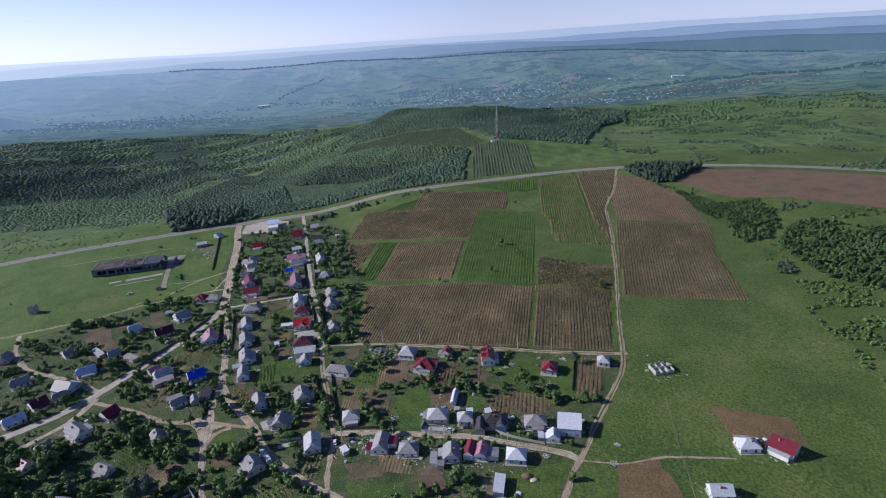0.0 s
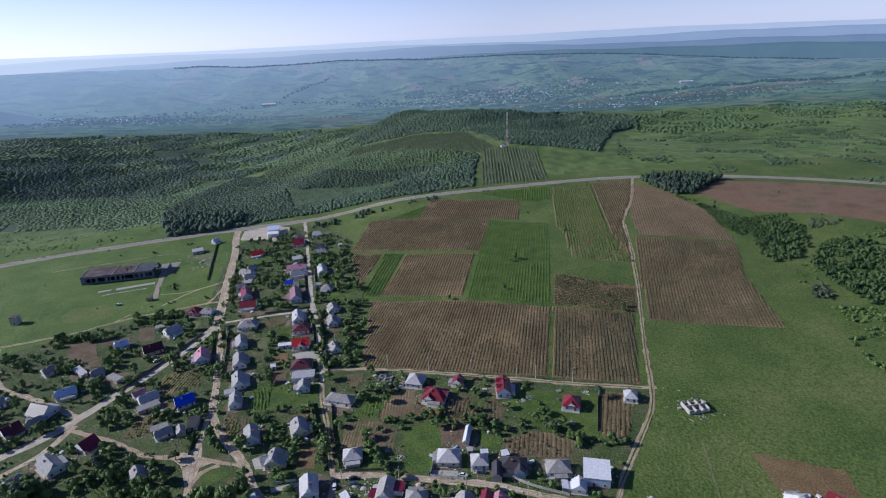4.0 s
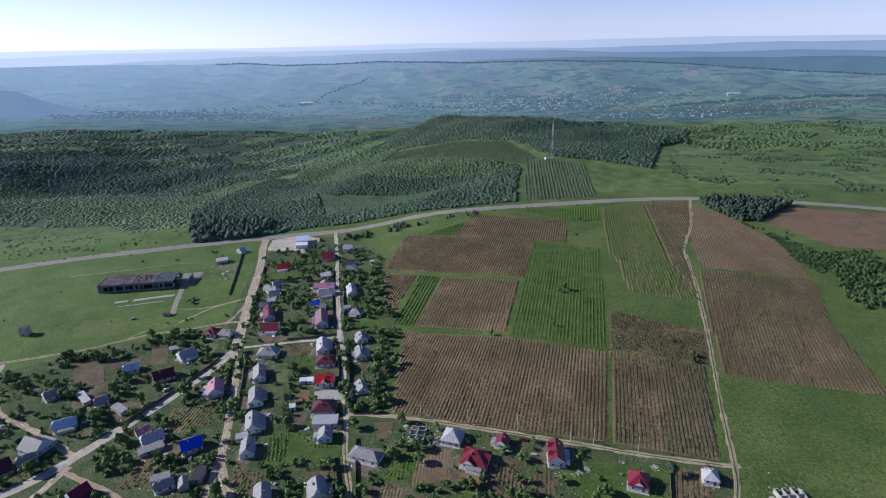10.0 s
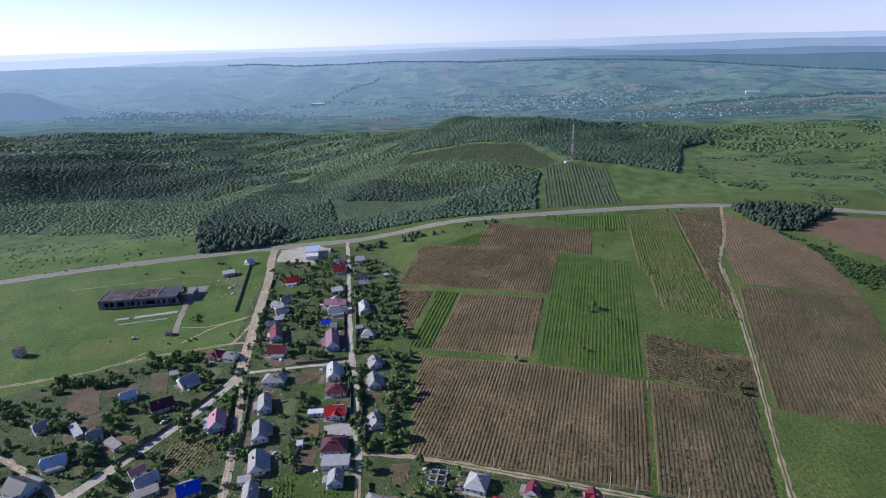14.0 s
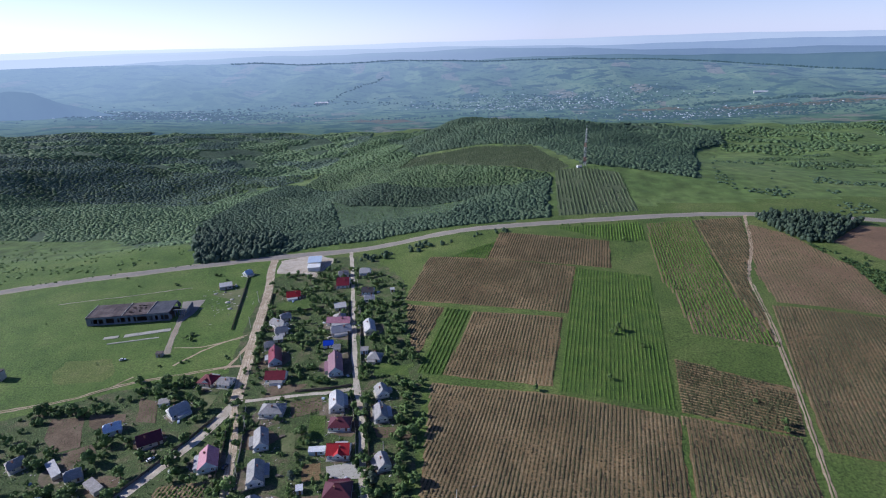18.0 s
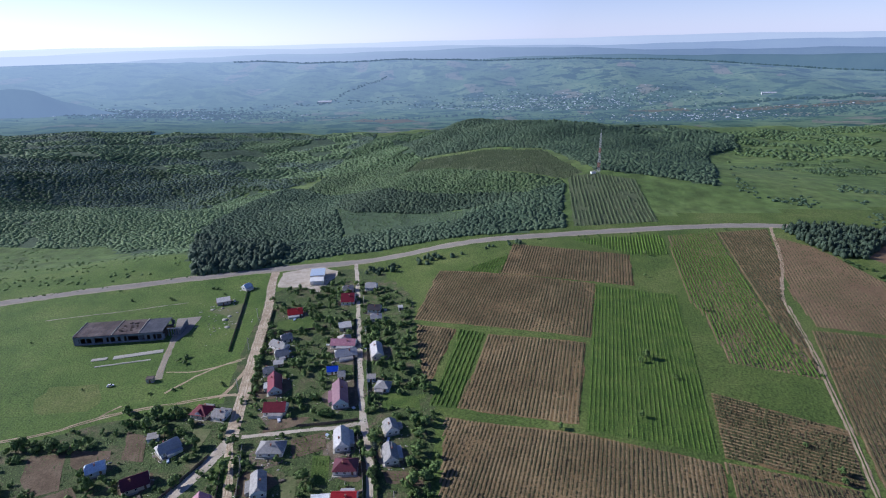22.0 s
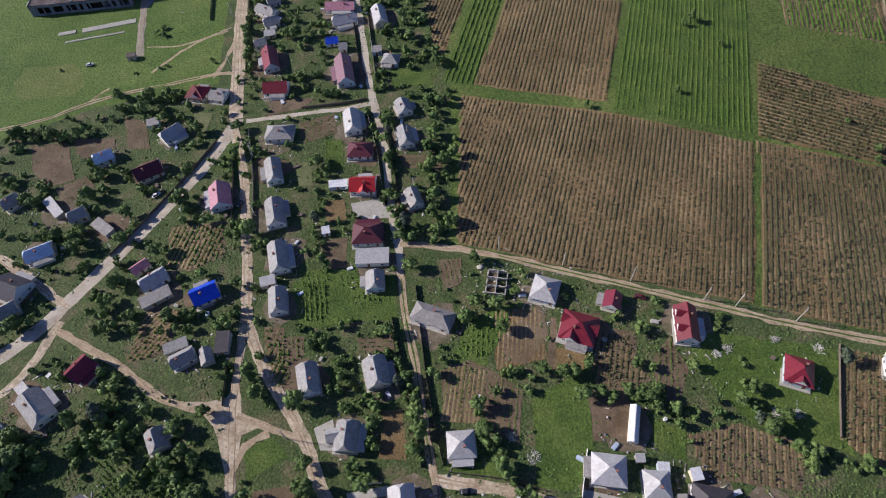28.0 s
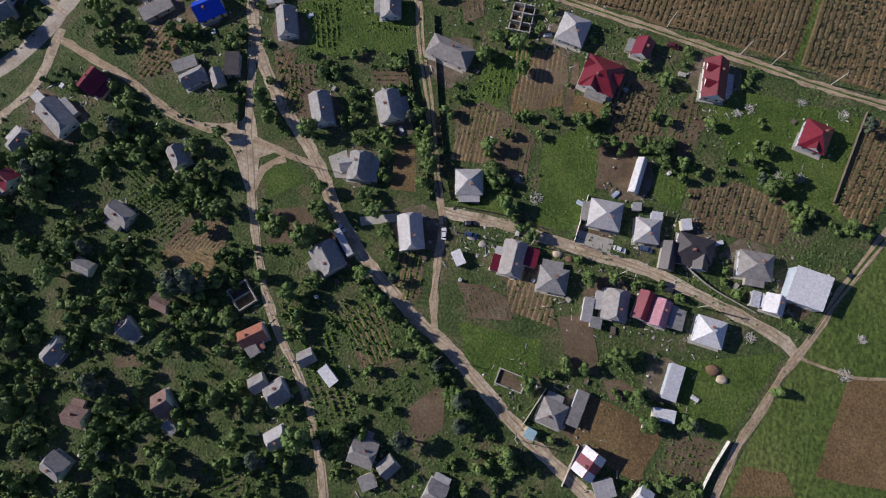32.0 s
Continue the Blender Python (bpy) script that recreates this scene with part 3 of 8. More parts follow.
def road(name, points, width, mat, label, lift=0.12, step=5.0, ragged=0.5, category="road"):
    """A strip laid on the land, with a worn, uneven edge."""
    rng = random.Random(name + str(points[0]))
    line = along(points, step)
    ROADS.append(([(p[0], p[1]) for p in along(points, 8.0)], width))
    verts, faces = [], []
    for x, y, d in line:
        for k in (-1, -0.45, 0.45, 1):
            off = k * width / 2 + (rng.uniform(-ragged, ragged) if abs(k) == 1 else 0)
            px, py = x - d.y * off, y + d.x * off
            verts.append((px, py, ground(px, py) + (lift if abs(k) < 1 else lift * 0.6)))
    for i in range(len(line) - 1):
        for k in range(3):
            a = i * 4 + k
            faces.append((a, a + 4, a + 5, a + 1))
    return tagged(new(name, link_mesh(name, verts, faces, mat, True)), label, category, kind="structure")


def patch(name, corners, mat, label, lift=0.06, cell=9.0, category="field", ragged=1.0):
    """A piece of ground with its own cover: a polygon laid on the land, cut into cells, with an uneven rim."""
    rng = random.Random(str(corners))
    if name != "yard_ground":
        PLOTS.append(corners)
    bm = bmesh.new()
    rim = []
    for (ax, ay), (bx, by) in zip(corners, corners[1:] + corners[:1]):
        n = max(1, round(math.hypot(bx - ax, by - ay) / 6.0))
        for i in range(n):
            j = rng.uniform(-ragged, ragged) if i else 0
            rim.append((ax + (bx - ax) * i / n + j, ay + (by - ay) * i / n + j * 0.5))
    bm.faces.new([bm.verts.new((x, y, 0)) for x, y in rim])
    for axis in (0, 1):
        lo, hi = min(c[axis] for c in rim), max(c[axis] for c in rim)
        v = lo + cell
        while v < hi:
            at, no = [0, 0, 0], [0, 0, 0]
            at[axis], no[axis] = v, 1
            bmesh.ops.bisect_plane(bm, geom=bm.verts[:] + bm.edges[:] + bm.faces[:], plane_co=at, plane_no=no)
            v += cell
    bmesh.ops.triangulate(bm, faces=[f for f in bm.faces if len(f.verts) > 4])
    for v in bm.verts:
        v.co.z = ground(v.co.x, v.co.y) + lift
    bm.normal_update()
    if sum(f.normal.z * f.calc_area() for f in bm.faces) < 0:
        bmesh.ops.reverse_faces(bm, faces=bm.faces[:])
    me = bpy.data.meshes.new(name)
    bm.to_mesh(me)
    bm.free()
    me.materials.append(mat)
    return tagged(new(name, me), label, category, kind="structure")


build_land()
road("highway_shoulder", [(-900, 330), (-640, 445), (-520, 490), (-425, 535), (-322, 574), (-214, 612), (-134, 631), (-64, 646), (18, 656), (110, 673), (180, 684), (258, 688), (362, 664), (452, 634), (536, 592), (640, 540), (860, 430)], 13.0, M_SHOULDER, "pale gravel shoulder beside the highway", 0.10, 8.0, 1.0)
road("highway", [(-900, 330), (-640, 445), (-520, 490), (-425, 535), (-322, 574), (-214, 612), (-134, 631), (-64, 646), (18, 656), (110, 673), (180, 684), (258, 688), (362, 664), (452, 634), (536, 592), (640, 540), (860, 430)], 8.0, M_ASPHALT, "worn grey asphalt highway along the edge of the village", 0.2, 8.0, 0.1)
road("village_road", [(-210, 606), (-204, 580), (-189, 530), (-173, 465), (-159, 409), (-151, 376)], 7.0, M_DIRT, "wide pale packed-dirt village street", 0.13, 4.0, 0.3)
road("village_road", [(-152, 380), (-150, 370), (-138, 342), (-128, 310), (-120.5, 284), (-116, 267), (-110, 255), (-103.5, 245), (-96, 236), (-88, 226.5), (-82, 218), (-77, 208.5), (-71.5, 201), (-64, 192), (-53, 182), (-42, 172.5), (-31.5, 166), (-21, 157), (-8.7, 146), (3, 137), (16, 127.5), (40, 110), (70, 88)], 4.3, M_DIRT, "pale packed-dirt village road", 0.12, 3.0, 0.35)
road("village_road", [(-150, 376), (-153, 358), (-161, 335), (-170, 315), (-178.5, 297), (-188, 277), (-194, 265), (-200, 254), (-210, 243), (-235, 222), (-270, 196)], 6.6, M_LANE, "pale dusty village street")
road("village_road", [(-116.5, 266), (-114, 248), (-111.5, 231), (-108, 217), (-105, 205), (-101, 191.5), (-96, 178), (-87.5, 162), (-78.5, 150), (-71, 135), (-65, 118), (-60, 95), (-50, 60)], 2.8, M_DIRT, "narrow pale dirt lane between gardens")
road("village_road", [(-140, 628), (-126, 570), (-111.5, 508), (-95, 436), (-86, 399), (-82, 385), (-72.5, 352), (-66, 321), (-60.5, 299), (-58.5, 288)], 3.4, M_LANE, "straight narrow village lane with a pale hard surface")
road("village_road", [(-59, 291), (-57.5, 283), (-54.5, 268), (-49, 249.5), (-45.5, 233), (-40.5, 215), (-38.5, 208), (-38, 195), (-38, 180), (-36, 171)], 2.8, M_TRACK, "narrow rutted lane of packed earth")
road("village_road", [(-39, 210.5), (-30, 209.5), (-16, 208.4), (-4.5, 206), (13, 202.4), (31.5, 199), (50.5, 192.5), (65, 187), (76, 182), (81, 177)], 3.9, M_DIRT, "pale dirt street lined with houses")
road("village_road", [(-84, 386), (-100, 382), (-118, 379), (-145, 374)], 3.2, M_LANE, "short dirt lane linking two streets")
road("earth_track", [(40, 92), (48, 112), (57, 131), (62.5, 146), (70.5, 161), (78.5, 176), (85, 186), (96, 205), (108, 223), (122, 246), (129, 268), (136, 296), (150, 345), (159, 376), (170, 418), (180, 458), (190, 505), (197, 531), (226, 596), (252, 672), (258, 684)], 2.7, M_TRACK, "rutted earth track beside the vineyards", 0.12, 5.0, 0.6)
road("earth_track", [(-61, 301.5), (-45, 300.5), (-24, 297.5), (8, 288.6), (41.5, 280), (69, 273), (83, 269.5), (122, 262), (130, 262)], 2.8, M_TRACK, "earth track along the foot of the vineyard", 0.12, 5.0, 0.6)
road("earth_track", [(-420, 318), (-340, 346), (-280, 366), (-254, 376), (-231, 391), (-203, 401.5), (-173, 411), (-158, 412)], 2.6, M_TRACK, "pale earth track crossing the pasture", 0.12, 5.0, 0.6)


def build_ridges():
    """Far hills hazed by their own glow, one behind the other, closing the view."""
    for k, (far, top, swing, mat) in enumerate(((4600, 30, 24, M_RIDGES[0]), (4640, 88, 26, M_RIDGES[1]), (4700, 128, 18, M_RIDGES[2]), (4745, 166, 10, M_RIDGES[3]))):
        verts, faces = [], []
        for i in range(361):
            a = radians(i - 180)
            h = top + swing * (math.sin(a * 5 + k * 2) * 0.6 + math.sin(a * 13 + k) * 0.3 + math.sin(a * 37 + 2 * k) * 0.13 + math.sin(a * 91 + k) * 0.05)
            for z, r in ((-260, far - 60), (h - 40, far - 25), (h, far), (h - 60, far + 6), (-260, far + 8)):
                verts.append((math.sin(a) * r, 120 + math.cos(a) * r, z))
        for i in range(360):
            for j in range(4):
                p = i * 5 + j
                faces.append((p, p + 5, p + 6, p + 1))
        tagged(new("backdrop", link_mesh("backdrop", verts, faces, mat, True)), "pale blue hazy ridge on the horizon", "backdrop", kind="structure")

    # One nearer hill to the west, its blue haze also emission.
    tops = ((-70, -60), (-56, 20), (-47, 52), (-41, 34), (-38.8, 15), (-36.6, -45), (-33.4, -95), (-27.8, -150), (-21.5, -200))
    verts, faces = [], []
    for i in range(98):
        deg = -70 + i * 0.5
        k = max(j for j in range(len(tops) - 1) if tops[j][0] <= deg)
        (a0, z0), (a1, z1) = tops[k : k + 2]
        h = z0 + (z1 - z0) * (deg - a0) / (a1 - a0) + 4 * math.sin(deg * 1.7) + 2 * math.sin(deg * 5.1)
        a = radians(deg)
        for z, r in ((-260, 2560), (h * 0.45 - 110, 2800), (h, 3000), (h - 80, 3200), (-300, 3300)):
            verts.append((math.sin(a) * r, 100 + math.cos(a) * r, z))
    for i in range(97):
        for j in range(4):
            p = i * 5 + j
            faces.append((p, p + 5, p + 6, p + 1))
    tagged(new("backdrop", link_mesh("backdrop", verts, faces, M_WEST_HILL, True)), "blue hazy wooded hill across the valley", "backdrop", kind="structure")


build_ridges()
patch("yard_ground", [(-198, 555), (-178, 590), (-150, 612), (-115, 612), (-75, 540), (-66, 480), (-45, 400), (-40, 303), (129, 263), (100, 212), (80, 176), (40, 95), (-60, 40), (-260, 40), (-380, 190), (-330, 300), (-285, 352), (-230, 385), (-168, 404), (-182, 465)], M_YARD, "dark weedy ground of the village gardens", 0.03, 12.0)


# ---- fields, vine rows and garden plots ----
def ico(level):
    bm = bmesh.new()
    bmesh.ops.create_icosphere(bm, subdivisions=level, radius=1.0)
    v = np.array([tuple(p.co) for p in bm.verts])
    f = np.array([[p.index for p in q.verts] for q in bm.faces])
    bm.free()
    return v, f


BALL1, BALL2 = ico(1), ico(2)


def lumps(rng, balls, cards, card_size, ball=BALL1, rough=0.22):
    """A leafy mass: rugged lumps at (x, y, z, radius, squash) with loose leaf cards standing off them."""
    vs, fs, n = [], [], 0
    for x, y, z, r, sq in balls:
        bv, bf = ball
        v = bv * (1 + rng.uniform(-rough, rough, (len(bv), 1))) * (r, r, r * sq) + (x, y, z)
        vs.append(v), fs.append(bf + n)
        n += len(v)
    for _ in range(cards):
        x, y, z, r, sq = balls[rng.integers(len(balls))]
        d = rng.normal(size=3)
        d[2] = abs(d[2]) * 0.8 - 0.15
        d /= np.linalg.norm(d)
        c = np.array((x, y, z)) + d * r * (1, 1, sq) * rng.uniform(0.9, 1.22)
        u = rng.normal(size=3)
        u /= np.linalg.norm(u)
        w = np.cross(u, d)
        s = card_size * rng.uniform(0.6, 1.3)
        vs.append(np.array((c - u * s, c + w * s, c + u * s))), fs.append(np.array([[n, n + 1, n + 2]]))
        n += 3
    return np.concatenate(vs), np.concatenate(fs)


def mesh_of(name, v, f, mat, smooth=False):
    me = bpy.data.meshes.new(name)
    me.vertices.add(len(v))
    me.vertices.foreach_set("co", np.asarray(v, np.float32).ravel())
    me.loops.add(len(f) * 3)
    me.loops.foreach_set("vertex_index", np.asarray(f, np.int32).ravel())
    me.polygons.add(len(f))
    me.polygons.foreach_set("loop_start", np.arange(0, len(f) * 3, 3, dtype=np.int32))
    if smooth:
        me.polygons.foreach_set("use_smooth", np.ones(len(f), bool))
    me.update(calc_edges=True)
    me.materials.append(mat)
    return me


def strew(name, kinds, places, mat, label, category, sink=0.0, smooth=False):
    """Joins many small copies of a few kinds into ONE object; places: rows of x, y, size, height factor."""
    rng = np.random.default_rng(len(places) + len(name))
    places = np.array(places, float)
    z = grounds(places[:, 0], places[:, 1]) - sink
    turn, which = rng.uniform(0, 2 * np.pi, len(places)), rng.integers(len(kinds), size=len(places))
    vs, fs, n = [], [], 0
    for k, (kv, kf) in enumerate(kinds):
        pick = which == k
        p, a = places[pick], turn[pick]
        if not len(p):
            continue
        c, s = np.cos(a)[:, None], np.sin(a)[:, None]
        x = (kv[:, 0] * c - kv[:, 1] * s) * p[:, 2:3] + p[:, 0:1]
        y = (kv[:, 0] * s + kv[:, 1] * c) * p[:, 2:3] + p[:, 1:2]
        zz = kv[:, 2] * p[:, 2:3] * p[:, 3:4] + z[pick][:, None]
        vs.append(np.stack([x, y, zz], -1).reshape(-1, 3))
        fs.append((kf[None] + (np.arange(len(p)) * len(kv))[:, None, None]).reshape(-1, 3) + n)
        n += len(p) * len(kv)
    ob = new(name, mesh_of(name, np.concatenate(vs), np.concatenate(fs), mat, smooth))
    return tagged(ob, label, category, kind="stuff")


def octa(rng):
    v = np.array([(1, 0, 0.5), (0, 1, 0.5), (-1, 0, 0.45), (0, -1, 0.55), (0, 0, 1.1), (0, 0, -0.1)]) * (1 + rng.uniform(-0.3, 0.3, (6, 1)))
    f = np.array([(0, 1, 4), (1, 2, 4), (2, 3, 4), (3, 0, 4), (1, 0, 5), (2, 1, 5), (3, 2, 5), (0, 3, 5)])
    return v, f


def sprig(rng):
    """A low ragged vine stock: four leaning faces."""
    v = np.array([(1, 0, 0.05), (0, 1, 0.05), (-1, 0, 0.05), (0, -1, 0.05), (0, 0, 1.2)]) * (1 + rng.uniform(-0.45, 0.45, (5, 1))) + rng.uniform(-0.2, 0.2, (5, 3)) * (1, 1, 0)
    return v, np.array([(0, 1, 4), (1, 2, 4), (2, 3, 4), (3, 0, 4)])


SPRIGS = [sprig(np.random.default_rng(20 + k)) for k in range(8)]
TUFTS = [octa(np.random.default_rng(k)) for k in range(6)]


def rows(name, poly, heading, gap, size, mat, label, step=1.0, miss=0.12, tall=1.0, category="vines", berm=False, under=None):
    """Planted rows over a polygon, with hoed ridges of soil under the field between them."""
    base = 0.06 if name == "garden_rows" else 0.0
    rng = random.Random(name + str(poly[0]))
    c, s = math.cos(radians(heading)), math.sin(radians(heading))
    turned = [(x * c + y * s, -x * s + y * c) for x, y in poly]
    lo, hi = min(p[1] for p in turned), max(p[1] for p in turned)
    places, v = [], lo + gap * 0.5
    while v < hi:
        cuts = sorted(ax + (bx - ax) * (v - ay) / (by - ay) for (ax, ay), (bx, by) in zip(turned, turned[1:] + turned[:1]) if (ay > v) != (by > v))
        weak = rng.random() < 0.10
        for a, b in zip(cuts[::2], cuts[1::2]):
            if berm and b - a > 3:
                n, bv, bf = max(1, round((b - a) / 7.0)), [], []
                for i in range(n + 1):
                    for k, (off, up) in enumerate(((-0.45, 0.03), (0.0, 0.17), (0.45, 0.03))):
                        pu, pv = a + (b - a) * i / n, v + gap * 0.5 + off * rng.uniform(0.7, 1.4)
                        bv.append((pu * c - pv * s, pu * s + pv * c, up))
                    if i:
                        q = len(bv) - 6
                        bf += [(q, q + 3, q + 4, q + 1), (q + 1, q + 4, q + 5, q + 2)]
                z = grounds(np.array([p[0] for p in bv]), np.array([p[1] for p in bv])) + 0.05 + base
                ridge = new("soil_ridge", link_mesh("soil_ridge", [(p[0], p[1], float(h) + p[2]) for p, h in zip(bv, z)], bf, M_BERM, True))
                ridge.parent = under
            u = a + 1.0
            while u < b - 1.0:
                thin = noise.noise((u * 0.035, v * 0.05, 3.0)) * 0.85
                if rng.random() > miss + (0.25 if weak else 0) + thin:
                    r = size * rng.uniform(0.75, 1.45)
                    w = v + rng.uniform(-0.14, 0.14)
                    places.append((u * c - w * s, u * s + w * c, r, tall * rng.uniform(0.8, 1.5)))
                u += step * rng.uniform(0.6, 1.1)
        v += gap
    return strew(name, SPRIGS, places, mat, label, category)


def field(poly, soil, heading, gap, size, vine, word, **more):
    land = patch("field", poly, soil, word + " field", 0.07, 9.0)
    rows("vine_rows", poly, heading, gap, size, vine, "rows of vines in the " + word + " field", berm=soil in (M_SOIL, M_GARDEN, M_SOIL_RED), under=land, **more)


field([(-39, 392), (30, 375), (90, 356), (73, 277), (42, 283), (8, 291), (-17, 298), (-36, 302)], M_SOIL, 77.5, 1.99, 0.42, M_VINE, "large brown vineyard", step=0.53, miss=0.2)
field([(93, 357), (144, 343), (122, 265), (76, 276)], M_SOIL, 77.5, 1.99, 0.48, M_VINE, "brown vineyard", step=0.53, miss=0.08)
field([(103, 407), (160, 383), (146, 344), (93, 360)], M_SOIL, -22, 2.41, 0.66, M_VINE, "crosswise planted brown", step=0.62, miss=0.02)
field([(-67, 494), (-38, 484), (-50, 424), (-56, 434)], M_SOIL, 79, 2.07, 0.51, M_VINE, "narrow brown vineyard", step=0.87)
field([(-35, 484), (-18, 477), (-33, 399), (-49, 402)], M_LAWN, 79, 2.75, 0.5, M_VINE_GREEN, "bright green vineyard", step=0.5, miss=-0.3)
field([(-16, 475), (45, 459), (30, 382), (-32, 399)], M_SOIL, 79, 2.16, 0.44, M_VINE, "brown vineyard", step=0.56, miss=0.1)
field([(-58, 588), (67, 549), (49, 465), (-69, 501)], M_SOIL, 78, 2.16, 0.48, M_VINE, "brown vineyard with greener rows", step=0.62)
field([(7, 636), (106, 609), (95, 545), (-6, 572)], M_SOIL, 79, 2.24, 0.47, M_VINE, "reddish brown vineyard", step=0.68)
field([(66, 547), (122, 529), (91, 361), (32, 377)], M_LAWN, 79, 2.32, 0.39, M_VINE_GREEN, "grassy overgrown vineyard", step=0.53, miss=0.15)
field([(-30, 590), (2, 611), (-6, 571), (-39, 582)], M_LAWN, 79, 2.32, 0.59, M_VINE_GREEN, "small green vineyard", step=0.87)
field([(60, 648), (147, 664), (139, 609), (108, 610)], M_LAWN, 80, 2.66, 0.68, M_VINE_GREEN, "green vineyard by the highway", step=0.93)
field([(152, 658), (200, 668), (172, 500), (172, 424), (125, 438), (131, 500), (128, 522)], M_GARDEN, 81, 2.32, 0.64, M_VINE_GREEN, "greenish vineyard", step=0.74, miss=0.06)
field([(201, 668), (250, 677), (226, 600), (190, 516), (173, 430), (174, 500)], M_SOIL, 81, 2.32, 0.59, M_VINE, "thin brown vineyard", step=0.87)
field([(246, 655), (266, 630), (285, 545), (277, 470), (197, 483), (204, 532), (222, 585)], M_SOIL_RED, 76, 2.32, 0.42, M_VINE, "patchy red-brown vineyard", step=1.18, miss=0.35)
field([(192, 478), (276, 466), (249, 399), (235, 318), (152, 334), (164, 380)], M_SOIL, 74, 2.16, 0.46, M_VINE, "brown vineyard beside the track", step=0.62)
patch("field", [(297, 601), (345, 645), (440, 618), (540, 560), (480, 440), (374, 520), (328, 532)], M_SOIL_RED, "bare reddish ploughed field", 0.07, 14.0)
patch("field", [(154, 210), (189, 196), (186, 176), (155, 184)], M_SOIL, "bare brown plot in the meadow", 0.07)
field([(85, 859), (120, 863), (163, 839), (155, 700), (69, 687)], M_ORCHARD, 86, 4.2, 1.1, M_ORCHARD_LEAF, "dark green orchard", step=1.7, category="orchard")
field([(-153, 1047), (-133, 1131), (-25, 1111), (67, 1066), (83, 932), (105, 869), (80, 852), (6, 892), (-78, 992)], M_ORCHARD, 128, 4.6, 1.2, M_ORCHARD_LEAF, "dark green orchard on the hill", step=2.0, category="orchard")
# Garden plots among the houses.
field([(42, 228), (59, 233), (78, 227), (73, 213), (46, 215)], M_GARDEN, 78, 2.2, 0.5, M_VINE, "brown garden vine", step=1.1)
field([(99, 261), (117, 257), (100, 220), (89, 230)], M_SOIL, 72, 2.2, 0.5, M_VINE, "brown garden vine", step=1.0)
patch("garden_plot", [(16, 157), (40, 149), (34, 132), (12, 141)], M_SOIL, "bare brown dug garden plot", 0.07)
patch("garden_plot", [(96, 173), (116, 176), (118, 140), (87, 142)], M_SOIL, "bare brown ploughed plot", 0.07)
field([(-37, 250), (-23, 248), (-25, 229), (-38, 229)], M_GARDEN, 85, 1.5, 0.25, M_VINE_GREEN, "weedy dug garden", step=1.4, miss=0.5)
patch("garden_plot", [(-59, 232), (-52, 233), (-49, 216), (-58, 216)], M_SOIL, "bare brown garden plot behind a house", 0.07)
field([(-133, 187), (-113, 199), (-112, 186), (-120, 175)], M_GARDEN, 60, 1.2, 0.2, M_VINE_GREEN, "dug garden", step=1.0, miss=0.4)
field([(-156, 266), (-143, 268), (-143, 250), (-156, 245)], M_GARDEN, 62, 1.8, 0.5, M_VINE_GREEN, "planted garden", step=0.9)
field([(-161, 308), (-138, 312), (-133, 294), (-145, 286), (-155, 289)], M_GARDEN, 84, 2.0, 0.55, M_VINE_GREEN, "garden vine", step=0.9)
field([(-68, 171), (-58, 176), (-46, 159), (-58, 154)], M_GARDEN, -60, 2.0, 0.5, M_VINE_GREEN, "garden vine", step=0.9)
field([(-20, 272), (-4, 273), (-2, 253), (-20, 248)], M_SOIL, 88, 1.6, 0.22, M_VINE_GREEN, "bare brown garden", step=1.5, miss=0.6)
field([(14, 265), (26, 264), (33, 246), (14, 244)], M_GARDEN, 75, 2.0, 0.5, M_VINE, "brown garden vine", step=1.0)
field([(-108, 262), (-100, 262), (-92, 240), (-98, 238)], M_GARDEN, 80, 1.9, 0.5, M_VINE_GREEN, "garden vine beside the road", step=1.0)
field([(-80, 160), (-70, 166), (-58, 140), (-72, 132)], M_YARD, -60, 2.4, 0.6, M_VINE_GREEN, "weedy garden vine", step=1.0)
field([(-150, 205), (-130, 210), (-128, 190), (-148, 186)], M_YARD, 45, 1.6, 0.4, M_VINE_GREEN, "leafy vegetable garden", step=0.9)
field([(-52, 200), (-44, 202), (-42, 180), (-48, 178)], M_GARDEN, 88, 2.0, 0.5, M_VINE_GREEN, "narrow garden vine", step=1.0)
field([(-14, 195), (0, 192), (4, 176), (-12, 180)], M_GARDEN, 80, 1.8, 0.4, M_VINE_GREEN, "brown garden", step=1.1, miss=0.3)
patch("paved_yard", [(7, 210), (19, 208), (18, 203.5), (6.5, 206)], M_CONCRETE, "pale paved yard before a house", 0.10, ragged=0.1)
patch("garden_plot", [(0, 257), (13, 258), (10, 250), (-1, 249)], M_SOIL, "bare brown plot beside a red-roofed house", 0.07)
patch("garden_plot", [(11, 242), (24, 243), (24, 225), (9, 225)], M_GARDEN, "bare brown yard", 0.07)
for lawn in ([(-8, 238), (9, 249), (12, 216), (3, 209), (-8, 210)], [(-87, 280), (-60, 284), (-58, 267), (-84, 264)], [(-36, 255), (-23, 267), (-23, 250), (-33, 247)], [(50, 266), (96, 260), (92, 224), (63, 233), (46, 254)],
             [(-29, 174), (-1, 172), (0, 162), (-13, 154), (-25, 162)], [(43, 171), (76, 179), (60, 149), (44, 154)], [(-104, 216), (-95, 221), (-88, 215), (-100, 207)], [(-101, 282), (-92, 285), (-81, 263), (-94, 262)],
             [(-36, 216), (-17, 217), (-18, 212), (-36, 213)], [(-173, 508), (-148, 516), (-143, 494), (-168, 491)]):
    patch("lawn", lawn, M_LAWN, "patch of lush green grass", 0.08, category="grass")
